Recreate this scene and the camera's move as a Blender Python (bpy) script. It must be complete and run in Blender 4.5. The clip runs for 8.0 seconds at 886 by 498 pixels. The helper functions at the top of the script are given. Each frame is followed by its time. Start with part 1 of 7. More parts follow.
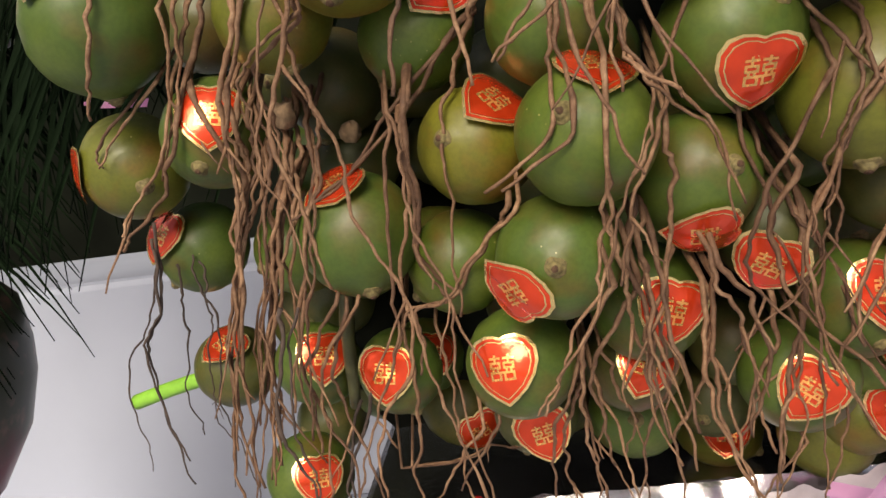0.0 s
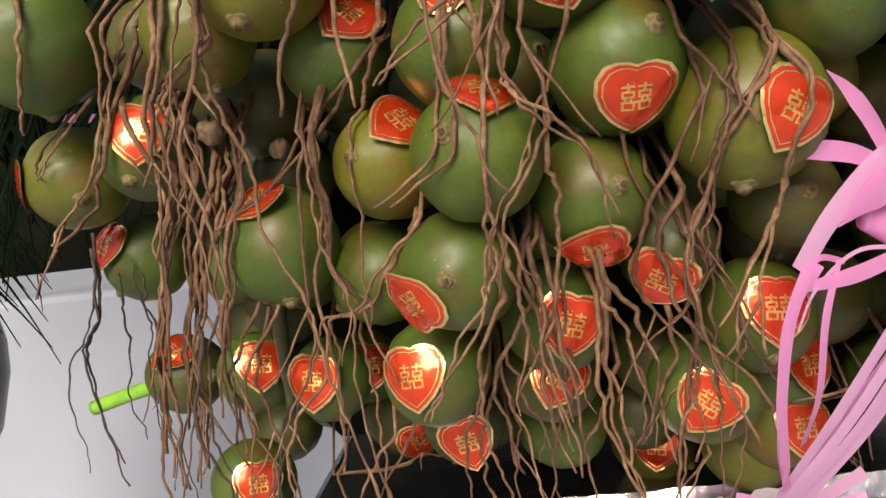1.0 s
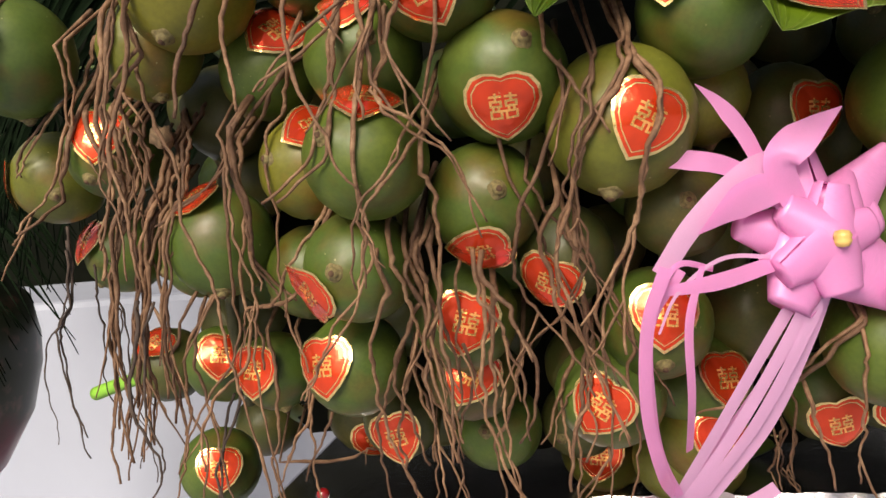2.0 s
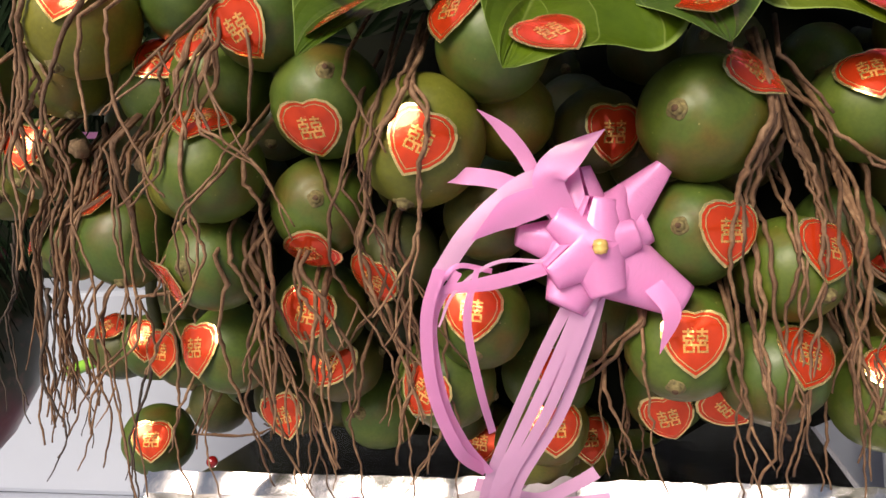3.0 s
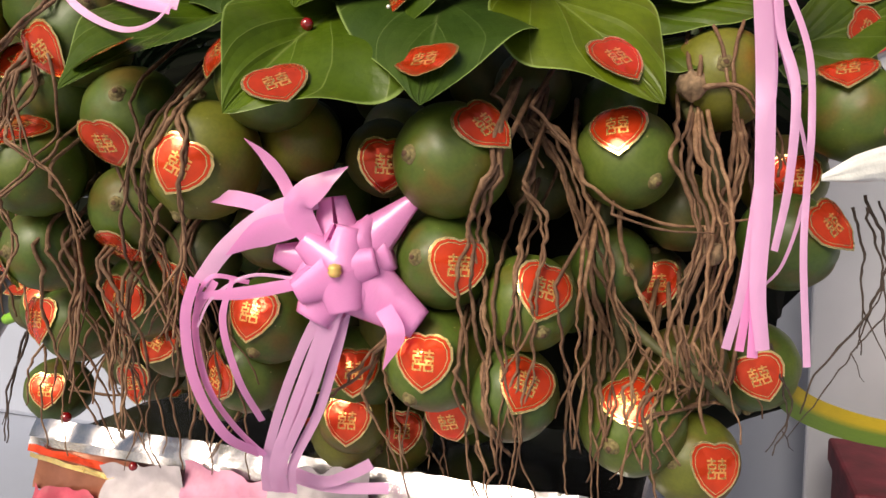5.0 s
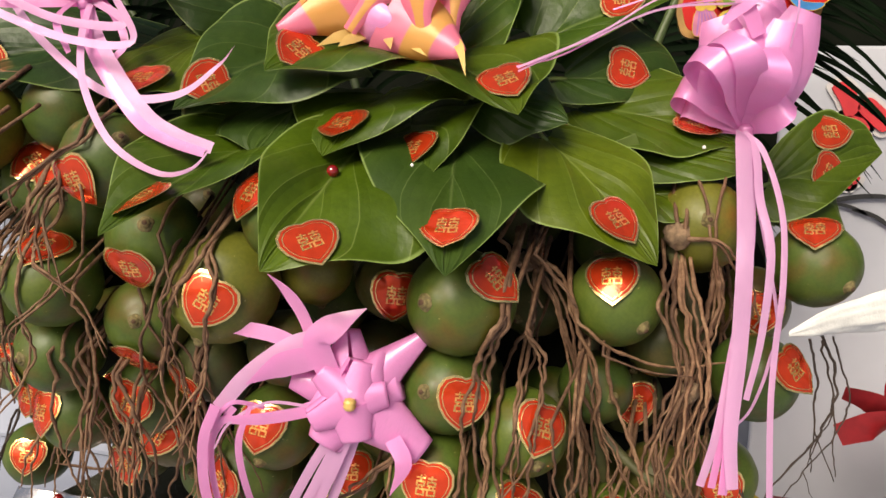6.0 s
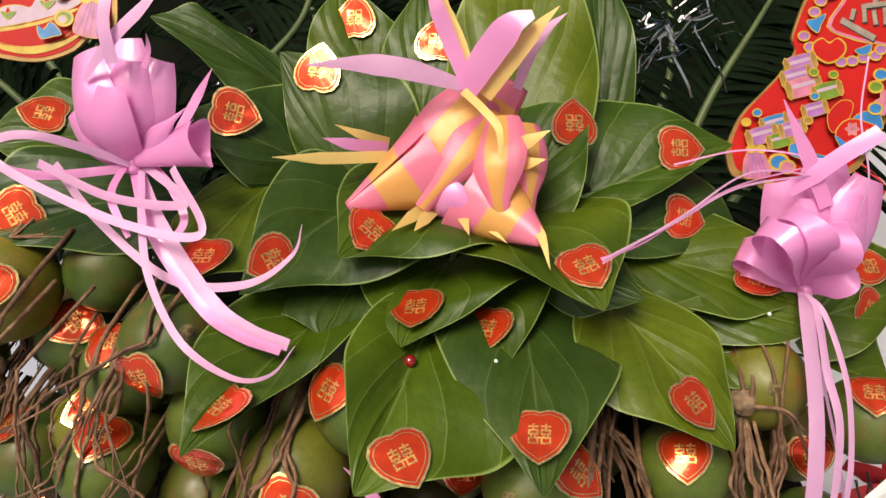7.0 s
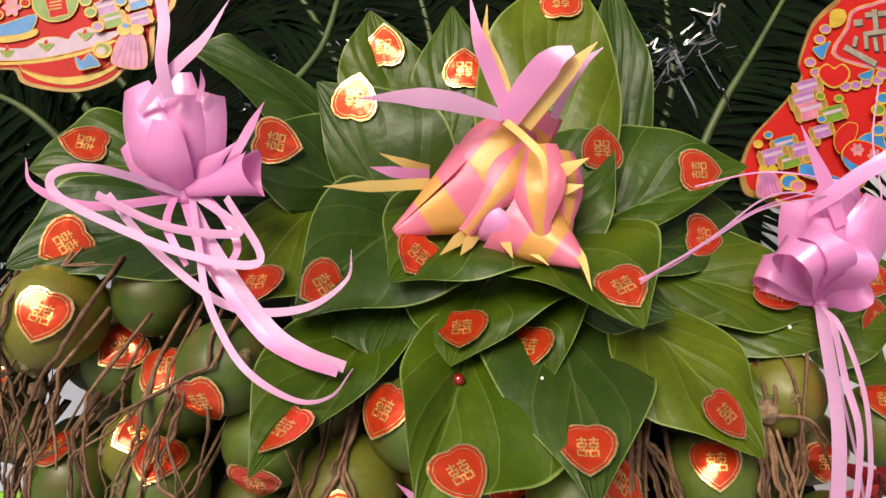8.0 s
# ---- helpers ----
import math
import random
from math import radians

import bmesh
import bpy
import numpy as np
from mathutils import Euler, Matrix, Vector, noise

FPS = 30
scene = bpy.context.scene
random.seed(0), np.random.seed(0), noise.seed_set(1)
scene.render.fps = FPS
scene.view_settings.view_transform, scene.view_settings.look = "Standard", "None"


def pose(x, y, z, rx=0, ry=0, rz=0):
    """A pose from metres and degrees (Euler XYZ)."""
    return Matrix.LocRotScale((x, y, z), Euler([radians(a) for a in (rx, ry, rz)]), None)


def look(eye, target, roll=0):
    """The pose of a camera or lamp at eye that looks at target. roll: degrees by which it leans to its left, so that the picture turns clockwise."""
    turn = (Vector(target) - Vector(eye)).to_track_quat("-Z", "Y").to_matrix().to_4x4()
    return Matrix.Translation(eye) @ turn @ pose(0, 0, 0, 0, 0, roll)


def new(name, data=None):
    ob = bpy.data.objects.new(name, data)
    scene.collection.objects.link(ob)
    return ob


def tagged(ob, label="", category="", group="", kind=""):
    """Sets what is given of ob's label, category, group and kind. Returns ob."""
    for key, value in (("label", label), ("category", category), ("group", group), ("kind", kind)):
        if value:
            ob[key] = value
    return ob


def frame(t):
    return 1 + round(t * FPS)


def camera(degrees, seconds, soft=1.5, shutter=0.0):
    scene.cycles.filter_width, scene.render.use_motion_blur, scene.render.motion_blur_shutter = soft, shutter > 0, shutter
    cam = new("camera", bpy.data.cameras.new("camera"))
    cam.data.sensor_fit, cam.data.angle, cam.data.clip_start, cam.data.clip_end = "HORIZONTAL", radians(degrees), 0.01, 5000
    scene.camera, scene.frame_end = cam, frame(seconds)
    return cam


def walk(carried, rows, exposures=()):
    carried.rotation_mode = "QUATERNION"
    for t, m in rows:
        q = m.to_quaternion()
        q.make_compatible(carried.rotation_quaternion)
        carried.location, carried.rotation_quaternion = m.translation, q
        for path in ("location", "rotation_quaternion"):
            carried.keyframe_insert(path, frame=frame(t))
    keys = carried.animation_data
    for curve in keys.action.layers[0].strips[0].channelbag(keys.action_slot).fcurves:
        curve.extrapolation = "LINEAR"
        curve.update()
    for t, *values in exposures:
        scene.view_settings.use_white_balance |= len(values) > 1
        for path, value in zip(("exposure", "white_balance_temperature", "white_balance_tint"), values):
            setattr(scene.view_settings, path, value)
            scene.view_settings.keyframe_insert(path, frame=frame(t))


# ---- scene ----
cam = camera(61.5, 8.0)
PATH = [
    (0, (0.0748, 0.0690, 0.2725), (-0.0684, 2.0503, 0.0400), -7.55),
    (0.5, (0.0876, 0.0640, 0.2704), (-0.0666, 2.0459, 0.0509), -7.64),
    (1, (0.1146, 0.0580, 0.2682), (-0.0468, 2.0426, 0.0801), -6.82),
    (1.2, (0.1252, 0.0550, 0.2645), (-0.0365, 2.0406, 0.0876), -6.72),
    (2.3, (0.2160, 0.0410, 0.2501), (-0.2239, 1.9901, 0.1639), -4.70),
    (2.5, (0.2363, 0.0370, 0.2499), (-0.2319, 1.9793, 0.1580), -4.58),
    (3, (0.2984, 0.0260, 0.2462), (-0.2367, 1.9511, 0.1598), -4.30),
    (3.5, (0.3514, 0.0240, 0.2479), (-0.2385, 1.9321, 0.1419), -3.14),
    (4, (0.3880, 0.0310, 0.2553), (-0.2475, 1.9228, 0.1231), -2.39),
    (4.2, (0.4008, 0.0350, 0.2593), (-0.2435, 1.9234, 0.1215), -1.88),
    (5.3, (0.4433, 0.0300, 0.2850), (-0.2114, 1.9095, 0.0881), 1.31),
    (5.5, (0.4338, 0.0190, 0.3017), (-0.1520, 1.9213, 0.1069), 2.51),
    (6, (0.4137, 0.0020, 0.3413), (-0.1212, 1.9200, 0.1537), 3.25),
    (6.5, (0.3788, 0.0020, 0.3954), (-0.1195, 1.9258, 0.1706), 3.49),
    (7, (0.3438, 0.0040, 0.4364), (-0.0644, 1.9489, 0.2115), 3.40),
    (7.5, (0.3230, -0.0100, 0.4458), (-0.0544, 1.9429, 0.2363), 3.18),
    (8, (0.3125, -0.0190, 0.4434), (-0.0335, 1.9410, 0.2471), 2.77),
]
walk(cam, [(t, look(eye, target, roll)) for t, eye, target, roll in PATH], [(0.0, 0.12), (1.2, 0.14), (2.5, 0.24), (3.0, 0.16), (4.2, 0.08), (5.5, 0.08), (6.5, 0.02), (8.0, -0.04)])

# ---- light ----
world = bpy.data.worlds.new("sky")
scene.world = world
world.use_nodes = True
wn, wl = world.node_tree.nodes, world.node_tree.links
sky = wn.new("ShaderNodeTexSky")
sky.sky_type, sky.sun_disc = "NISHITA", False
sky.air_density, sky.dust_density, sky.ozone_density = 1.0, 5.0, 0.6
sky.sun_elevation, sky.sun_rotation = radians(37), radians(200)
wn["Background"].inputs["Strength"].default_value = 0.08
wl.new(sky.outputs["Color"], wn["Background"].inputs["Color"])
sun = new("sun", bpy.data.lights.new("sun", "SUN"))
sun.data.energy, sun.data.angle, sun.data.color = 4.2, radians(30), (1.0, 0.89, 0.72)
sun.matrix_world = look((-0.3, -2.7, 2.5), (0.25, 0.4, 0.2))


# ---- materials ----
def material(name):
    m = bpy.data.materials.new(name)
    m.use_nodes = True
    nt = m.node_tree
    return m, nt, nt.nodes["Principled BSDF"]


def node(nt, kind, **values):
    n = nt.nodes.new(kind)
    for key, value in values.items():
        n.inputs[key.replace("_", " ")].default_value = value
    return n


def ramp(nt, source, stops):
    r = nt.nodes.new("ShaderNodeValToRGB")
    while len(r.color_ramp.elements) < len(stops):
        r.color_ramp.elements.new(0.5)
    for e, (at, c) in zip(r.color_ramp.elements, stops):
        e.position, e.color = at, (*c, 1)
    nt.links.new(source, r.inputs["Fac"])
    return r.outputs["Color"]


def blend(nt, a, b, fac, mode="MIX"):
    m = nt.nodes.new("ShaderNodeMix")
    m.data_type, m.blend_type = "RGBA", mode
    for value, socket in ((fac, 0), (a, 6), (b, 7)):
        if hasattr(value, "links"):
            nt.links.new(value, m.inputs[socket])
        else:
            m.inputs[socket].default_value = (*value, 1) if isinstance(value, tuple) else value
    return m.outputs[2]


def noise_of(nt, scale, detail=4.0, vector=None, rough=0.5):
    n = node(nt, "ShaderNodeTexNoise", Scale=scale, Detail=detail, Roughness=rough)
    if vector is None:
        vector = nt.nodes.new("ShaderNodeTexCoord").outputs["Object"]
    nt.links.new(vector, n.inputs["Vector"])
    return n.outputs["Fac"]


def bump(nt, bsdf, height, strength, distance=0.001):
    b = node(nt, "ShaderNodeBump", Strength=strength, Distance=distance)
    nt.links.new(height, b.inputs["Height"])
    nt.links.new(b.outputs["Normal"], bsdf.inputs["Normal"])


def husk_material(name, c1, c2, c3):
    m, nt, b = material(name)
    info = nt.nodes.new("ShaderNodeObjectInfo")
    place = nt.nodes.new("ShaderNodeTexCoord").outputs["Object"]
    shift = nt.nodes.new("ShaderNodeVectorMath")
    nt.links.new(place, shift.inputs[0])
    scaled = nt.nodes.new("ShaderNodeMath")
    scaled.operation = "MULTIPLY"
    scaled.inputs[1].default_value = 37.0
    nt.links.new(info.outputs["Random"], scaled.inputs[0])
    nt.links.new(scaled.outputs[0], shift.inputs[1])
    broad = noise_of(nt, 0.95, 3.0, shift.outputs[0])
    colour = ramp(nt, broad, [(0.28, c1), (0.5, c2), (0.72, c3)])
    fine = noise_of(nt, 14.0, 4.0, shift.outputs[0])
    colour = blend(nt, colour, ramp(nt, fine, [(0.35, (0.55, 0.6, 0.5)), (0.6, (1.0, 1.0, 1.0))]), 0.35, "MULTIPLY")
    spots = node(nt, "ShaderNodeTexVoronoi", Scale=6.5)
    nt.links.new(shift.outputs[0], spots.inputs["Vector"])
    speck = ramp(nt, spots.outputs["Distance"], [(0.0, (1, 1, 1)), (0.07, (1, 1, 1)), (0.11, (0, 0, 0))])
    patch = ramp(nt, noise_of(nt, 2.2, 2.0, shift.outputs[0]), [(0.58, (0, 0, 0)), (0.66, (1, 1, 1))])
    colour = blend(nt, colour, (0.36, 0.33, 0.16), blend(nt, speck, patch, 1.0, "MULTIPLY"))
    scar = ramp(nt, noise_of(nt, 2.6, 6.0, shift.outputs[0], 0.7), [(0.68, (0, 0, 0)), (0.76, (0.7, 0.7, 0.7))])
    colour = blend(nt, colour, (0.11, 0.065, 0.03), scar)
    tone = ramp(nt, info.outputs["Random"], [(0.0, (0.82, 0.86, 0.9)), (0.5, (1.0, 1.0, 1.0)), (1.0, (1.2, 1.08, 0.85))])
    colour = blend(nt, colour, tone, 1.0, "MULTIPLY")
    nt.links.new(colour, b.inputs["Base Color"])
    b.inputs["Roughness"].default_value = 0.42
    b.inputs["Specular IOR Level"].default_value = 0.45
    nt.links.new(ramp(nt, noise_of(nt, 3.0, 3.0, shift.outputs[0]), [(0.3, (0.36, 0.36, 0.36)), (0.7, (0.55, 0.55, 0.55))]), b.inputs["Roughness"])
    bump(nt, b, fine, 0.10, 0.0006)
    return m


HUSK = {
    "g": husk_material("green_husk", (0.10, 0.072, 0.012), (0.060, 0.098, 0.014), (0.092, 0.128, 0.019)),
    "o": husk_material("olive_husk", (0.16, 0.085, 0.014), (0.112, 0.118, 0.013), (0.145, 0.148, 0.018)),
    "d": husk_material("dull_husk", (0.08, 0.055, 0.015), (0.055, 0.065, 0.015), (0.09, 0.08, 0.02)),
}


def plain(name, colour, rough=0.5, metal=0.0, vary=0.25, scale=60.0, relief=0.1, spec=0.5):
    m, nt, b = material(name)
    n = noise_of(nt, scale)
    low = tuple(c * (1 - vary) for c in colour)
    high = tuple(min(1.0, c * (1 + vary * 0.6)) for c in colour)
    nt.links.new(ramp(nt, n, [(0.3, low), (0.7, high)]), b.inputs["Base Color"])
    b.inputs["Roughness"].default_value, b.inputs["Metallic"].default_value = rough, metal
    b.inputs["Specular IOR Level"].default_value = spec
    if relief:
        bump(nt, b, noise_of(nt, scale * 6), relief, 0.001)
    return m


TIP = plain("brown_tip", (0.17, 0.135, 0.05), 0.7, 0, 0.5, 18, 0.4)
TIP_DARK = plain("dark_tip_scar", (0.09, 0.045, 0.022), 0.8, 0, 0.5, 20, 0.5)
def foil(name, colour, rough, metal, coat):
    """Printed foil: mirror-like, with fine crinkles."""
    m, nt, b = material(name)
    place = nt.nodes.new("ShaderNodeTexCoord").outputs["Object"]
    low = tuple(c * 0.8 for c in colour)
    nt.links.new(ramp(nt, noise_of(nt, 140.0, 3.0, place), [(0.3, low), (0.7, colour)]), b.inputs["Base Color"])
    nt.links.new(ramp(nt, noise_of(nt, 200.0, 4.0, place), [(0.3, (rough * 0.7,) * 3), (0.75, (rough * 1.5,) * 3)]), b.inputs["Roughness"])
    b.inputs["Metallic"].default_value = metal
    b.inputs["Coat Weight"].default_value, b.inputs["Coat Roughness"].default_value = coat, 0.12
    bump(nt, b, noise_of(nt, 230.0, 2.0, place), 0.22, 0.0012)
    return m


GOLD = foil("gold_foil", (0.96, 0.72, 0.30), 0.20, 0.85, 0.0)
RED = foil("red_foil", (0.86, 0.068, 0.015), 0.17, 0.62, 0.4)
GLYPH = foil("gold_print", (0.92, 0.50, 0.15), 0.25, 0.75, 0.2)
CLOTH = plain("white_cloth", (0.34, 0.365, 0.45), 0.75, 0, 0.05, 5, 0.05)
SILVER = plain("silver_foil", (0.56, 0.54, 0.56), 0.24, 1.0, 0.06, 40, 0.3)
# Near-black: the shade between the nuts is put into this colour.
GAP_SHADE = plain("gap_shade_black", (0.007, 0.008, 0.005), 0.95, 0, 0.4, 40, 0.1, 0.1)


def fibre_material():
    m, nt, b = material("dry_stalk")
    info = nt.nodes.new("ShaderNodeObjectInfo")
    place = nt.nodes.new("ShaderNodeTexCoord").outputs["Object"]
    colour = ramp(nt, noise_of(nt, 130.0, 5.0, place, 0.65), [(0.25, (0.066, 0.034, 0.017)), (0.5, (0.165, 0.090, 0.050)), (0.75, (0.32, 0.21, 0.13))])
    tone = ramp(nt, info.outputs["Random"], [(0.0, (0.55, 0.48, 0.45)), (1.0, (1.2, 1.15, 1.08))])
    nt.links.new(blend(nt, colour, tone, 1.0, "MULTIPLY"), b.inputs["Base Color"])
    b.inputs["Roughness"].default_value = 0.72
    bump(nt, b, noise_of(nt, 900.0, 3.0, place), 0.5, 0.0012)
    return m


FIBRE = fibre_material()


def leaf_material(name, dark, light, vein):
    m, nt, b = material(name)
    uv = nt.nodes.new("ShaderNodeUVMap")
    split = nt.nodes.new("ShaderNodeSeparateXYZ")
    nt.links.new(uv.outputs["UV"], split.inputs[0])

    def maths(op, a, c):
        n = nt.nodes.new("ShaderNodeMath")
        n.operation = op
        for value, socket in ((a, 0), (c, 1)):
            if hasattr(value, "links"):
                nt.links.new(value, n.inputs[socket])
            else:
                n.inputs[socket].default_value = value
        return n.outputs[0]

    s, a = split.outputs["X"], maths("ABSOLUTE", split.outputs["Y"], 0)
    wob = noise_of(nt, 30.0, 2.0)
    path = maths("SUBTRACT", maths("MULTIPLY", s, 3.2), maths("MULTIPLY", maths("POWER", a, 0.75), 2.1))
    lines = maths("ABSOLUTE", maths("SUBTRACT", maths("FRACT", maths("ADD", path, maths("MULTIPLY", wob, 0.25)), 0), 0.5), 0)
    side_vein = ramp(nt, lines, [(0.0, (1, 1, 1)), (0.022, (0, 0, 0))])
    rib = ramp(nt, a, [(0.0, (1, 1, 1)), (0.028, (0, 0, 0))])
    veins = blend(nt, side_vein, rib, 1.0, "LIGHTEN")
    info = nt.nodes.new("ShaderNodeObjectInfo")
    base = ramp(nt, noise_of(nt, 26.0, 4.0), [(0.28, dark), (0.72, light)])
    tone = ramp(nt, info.outputs["Random"], [(0.0, (0.7, 0.82, 0.8)), (1.0, (1.25, 1.1, 0.8))])
    base = blend(nt, base, tone, 1.0, "MULTIPLY")
    base = blend(nt, base, ramp(nt, noise_of(nt, 300.0, 3.0), [(0.3, (0.7, 0.75, 0.7)), (0.6, (1, 1, 1))]), 0.5, "MULTIPLY")
    mix = blend(nt, base, vein, blend(nt, (0.0, 0.0, 0.0), veins, 0.5))
    rim = ramp(nt, a, [(0.965, (0, 0, 0)), (0.985, (0.5, 0.5, 0.5))])
    mix = blend(nt, mix, (0.30, 0.40, 0.12), rim)
    nt.links.new(mix, b.inputs["Base Color"])
    b.inputs["Roughness"].default_value = 0.40
    b.inputs["Specular IOR Level"].default_value = 0.28
    swell = ramp(nt, lines, [(0.0, (0, 0, 0)), (0.25, (1, 1, 1))])
    h = blend(nt, swell, ramp(nt, noise_of(nt, 110.0, 3.0), [(0.2, (0, 0, 0)), (0.8, (1, 1, 1))]), 0.45)
    bump(nt, b, h, 0.6, 0.0016)
    return m


LEAF = leaf_material("betel_leaf_green", (0.030, 0.059, 0.003), (0.066, 0.102, 0.004), (0.16, 0.21, 0.055))
LEAF_DARK = leaf_material("betel_leaf_deep_green", (0.020, 0.044, 0.008), (0.040, 0.074, 0.011), (0.11, 0.15, 0.045))
LEAF_PALE = leaf_material("betel_leaf_light_green", (0.050, 0.080, 0.003), (0.095, 0.134, 0.005), (0.19, 0.24, 0.06))


def ribbon_material(name, colour, edge=None, coat=0.3):
    m, nt, b = material(name)
    uv = nt.nodes.new("ShaderNodeUVMap")
    stretch = nt.nodes.new("ShaderNodeMapping")
    stretch.inputs["Scale"].default_value = (2.0, 70.0, 1.0)
    nt.links.new(uv.outputs["UV"], stretch.inputs["Vector"])
    thread = noise_of(nt, 3.0, 3.0, stretch.outputs["Vector"])
    low = tuple(c * 0.86 for c in colour)
    col = ramp(nt, thread, [(0.3, low), (0.7, colour)])
    if edge:
        split = nt.nodes.new("ShaderNodeSeparateXYZ")
        nt.links.new(uv.outputs["UV"], split.inputs[0])
        col2 = ramp(nt, split.outputs["Y"], [(0.0, edge[0]), (0.30, edge[0]), (0.33, edge[1]), (0.64, edge[1]), (0.67, edge[0])])
        col = blend(nt, col, col2, 0.92)
    nt.links.new(col, b.inputs["Base Color"])
    b.inputs["Roughness"].default_value = 0.30
    b.inputs["Metallic"].default_value = 0.12
    b.inputs["Anisotropic"].default_value = 0.5
    b.inputs["Coat Weight"].default_value = coat
    b.inputs["Coat Roughness"].default_value = 0.16
    b.inputs["Specular IOR Level"].default_value = 0.6
    wave = nt.nodes.new("ShaderNodeMath")
    wave.operation = "MULTIPLY_ADD"
    wave.inputs[1].default_value = 6.0
    nt.links.new(noise_of(nt, 75.0, 1.0), wave.inputs[0])
    nt.links.new(thread, wave.inputs[2])
    bump(nt, b, wave.outputs[0], 0.28, 0.0009)
    out = nt.nodes["Material Output"]
    see = nt.nodes.new("ShaderNodeBsdfTranslucent")
    nt.links.new(col, see.inputs["Color"])
    mix = nt.nodes.new("ShaderNodeMixShader")
    mix.inputs["Fac"].default_value = 0.30
    nt.links.new(b.outputs["BSDF"], mix.inputs[1])
    nt.links.new(see.outputs["BSDF"], mix.inputs[2])
    nt.links.new(mix.outputs["Shader"], out.inputs["Surface"])
    return m


PINK = ribbon_material("pink_satin", (0.95, 0.36, 0.76), None, 1.0)
PALE_PINK = ribbon_material("pale_pink_satin", (0.86, 0.47, 0.78), None, 0.15)
ROSE = ribbon_material("pink_and_gold_satin", (0.9, 0.4, 0.5), ((0.86, 0.22, 0.36), (0.80, 0.42, 0.08)))
GOLD_RIBBON = ribbon_material("gold_satin", (0.92, 0.66, 0.22))


# ---- builders ----
def mesh(name, verts, faces, mats, smooth=True, uvs=None, index=None):
    me = bpy.data.meshes.new(name)
    me.from_pydata([tuple(float(c) for c in v) for v in verts], [], faces)
    for m in mats if isinstance(mats, (list, tuple)) else [mats]:
        me.materials.append(m)
    if smooth:
        me.polygons.foreach_set("use_smooth", [True] * len(me.polygons))
    if index:
        me.polygons.foreach_set("material_index", index)
    if uvs is not None:
        layer = me.uv_layers.new(name="UVMap")
        for loop in me.loops:
            layer.data[loop.index].uv = uvs[loop.vertex_index]
    me.update()
    return me


def part(name, me, parent, at=None, label=""):
    ob = new(name, me)
    ob.parent = parent
    if at is not None:
        ob.matrix_local = at
    return tagged(ob, label)


def axes(n, along):
    """A turn whose z is n and whose y leans to along."""
    n = Vector(n).normalized()
    y = Vector(along)
    y = (y - n * y.dot(n)).normalized()
    x = y.cross(n)
    return Matrix((x, y, n)).transposed().to_4x4()


def lathe(profile, steps, wob=0.0, seed=0):
    verts, faces = [], []
    for r, z in profile:
        for i in range(steps):
            a = 2 * math.pi * i / steps
            k = 1 + wob * noise.noise(Vector((math.cos(a) * 1.3 + seed, math.sin(a) * 1.3, z * 60)))
            verts.append((r * k * math.cos(a), r * k * math.sin(a), z))
    for j in range(len(profile) - 1):
        for i in range(steps):
            a, b = j * steps + i, j * steps + (i + 1) % steps
            faces.append((a, b, b + steps, a + steps))
    return verts, faces


# nut: unit radius 1, tip at +z
def husk_mesh(seed):
    prof = []
    for k in range(25):
        th = math.pi * k / 24
        r, z = math.sin(th), math.cos(th)
        z *= 1.03 if z > 0 else 1.06
        if z > 0.8:
            z += 0.035 * math.exp(-((r - 0.12) / 0.12) ** 2) - 0.02 * math.exp(-((r - 0.30) / 0.09) ** 2)
        prof.append((max(r, 0.002), z))
    prof.reverse()
    v, f = lathe(prof, 40, 0.035, seed * 7.3)
    return v, f


HUSKS = {}
for key in HUSK:
    for k in range(3):
        v, f = husk_mesh(k + 1)
        HUSKS[key, k] = mesh("husk", v, f, HUSK[key])
v, f = lathe([(0.002, 1.15), (0.05, 1.148), (0.085, 1.13), (0.10, 1.10), (0.108, 1.075), (0.135, 1.066), (0.16, 1.05), (0.175, 1.0), (0.18, 0.96)][::-1], 20, 0.18, 3)
TIP_MESH = mesh("tip", v, f, TIP)
v, f = lathe([(0.002, 1.168), (0.025, 1.165), (0.05, 1.158), (0.06, 1.11)][::-1], 12, 0.3, 5)
SCAR_MESH = mesh("tip_scar", v, f, TIP_DARK)


HALF_HEART = [(0.0, 0.425), (0.10, 0.46), (0.24, 0.465), (0.40, 0.40), (0.50, 0.25), (0.515, 0.06), (0.45, -0.14), (0.32, -0.33), (0.16, -0.47), (0.0, -0.58)]


def heart(a):
    """The outline of a heart-shaped sticker, point at -y, about 1.03 wide; a in turns."""
    q = a * 2 if a <= 0.5 else (1 - a) * 2
    q *= len(HALF_HEART) - 1
    k = min(int(q), len(HALF_HEART) - 2)
    (x0, y0), (x1, y1) = HALF_HEART[k], HALF_HEART[k + 1]
    x, y = x0 + (x1 - x0) * (q - k), y0 + (y1 - y0) * (q - k)
    return (x, y) if a <= 0.5 else (-x, y)


SIZE = 0.0275


def bent(x, y, z, radius, crease, seed):
    """Lays a flat sticker point on a ball of that radius: rolled one way, with a folded flap and small wrinkles."""
    x, y = x * SIZE, y * SIZE
    along, over = x * math.cos(seed) + y * math.sin(seed), y * math.cos(seed) - x * math.sin(seed)
    drop = along * along / (2 * radius) + 0.72 * over * over / (2 * radius)
    flap = crease * 0.42 * max(0.0, over - 0.0035) + crease * 0.30 * max(0.0, -along - 0.004)
    wrinkle = crease * 0.00035 * noise.noise(Vector((x * 260 + seed * 9, y * 260, seed)))
    return x, y, -drop + flap + wrinkle + z


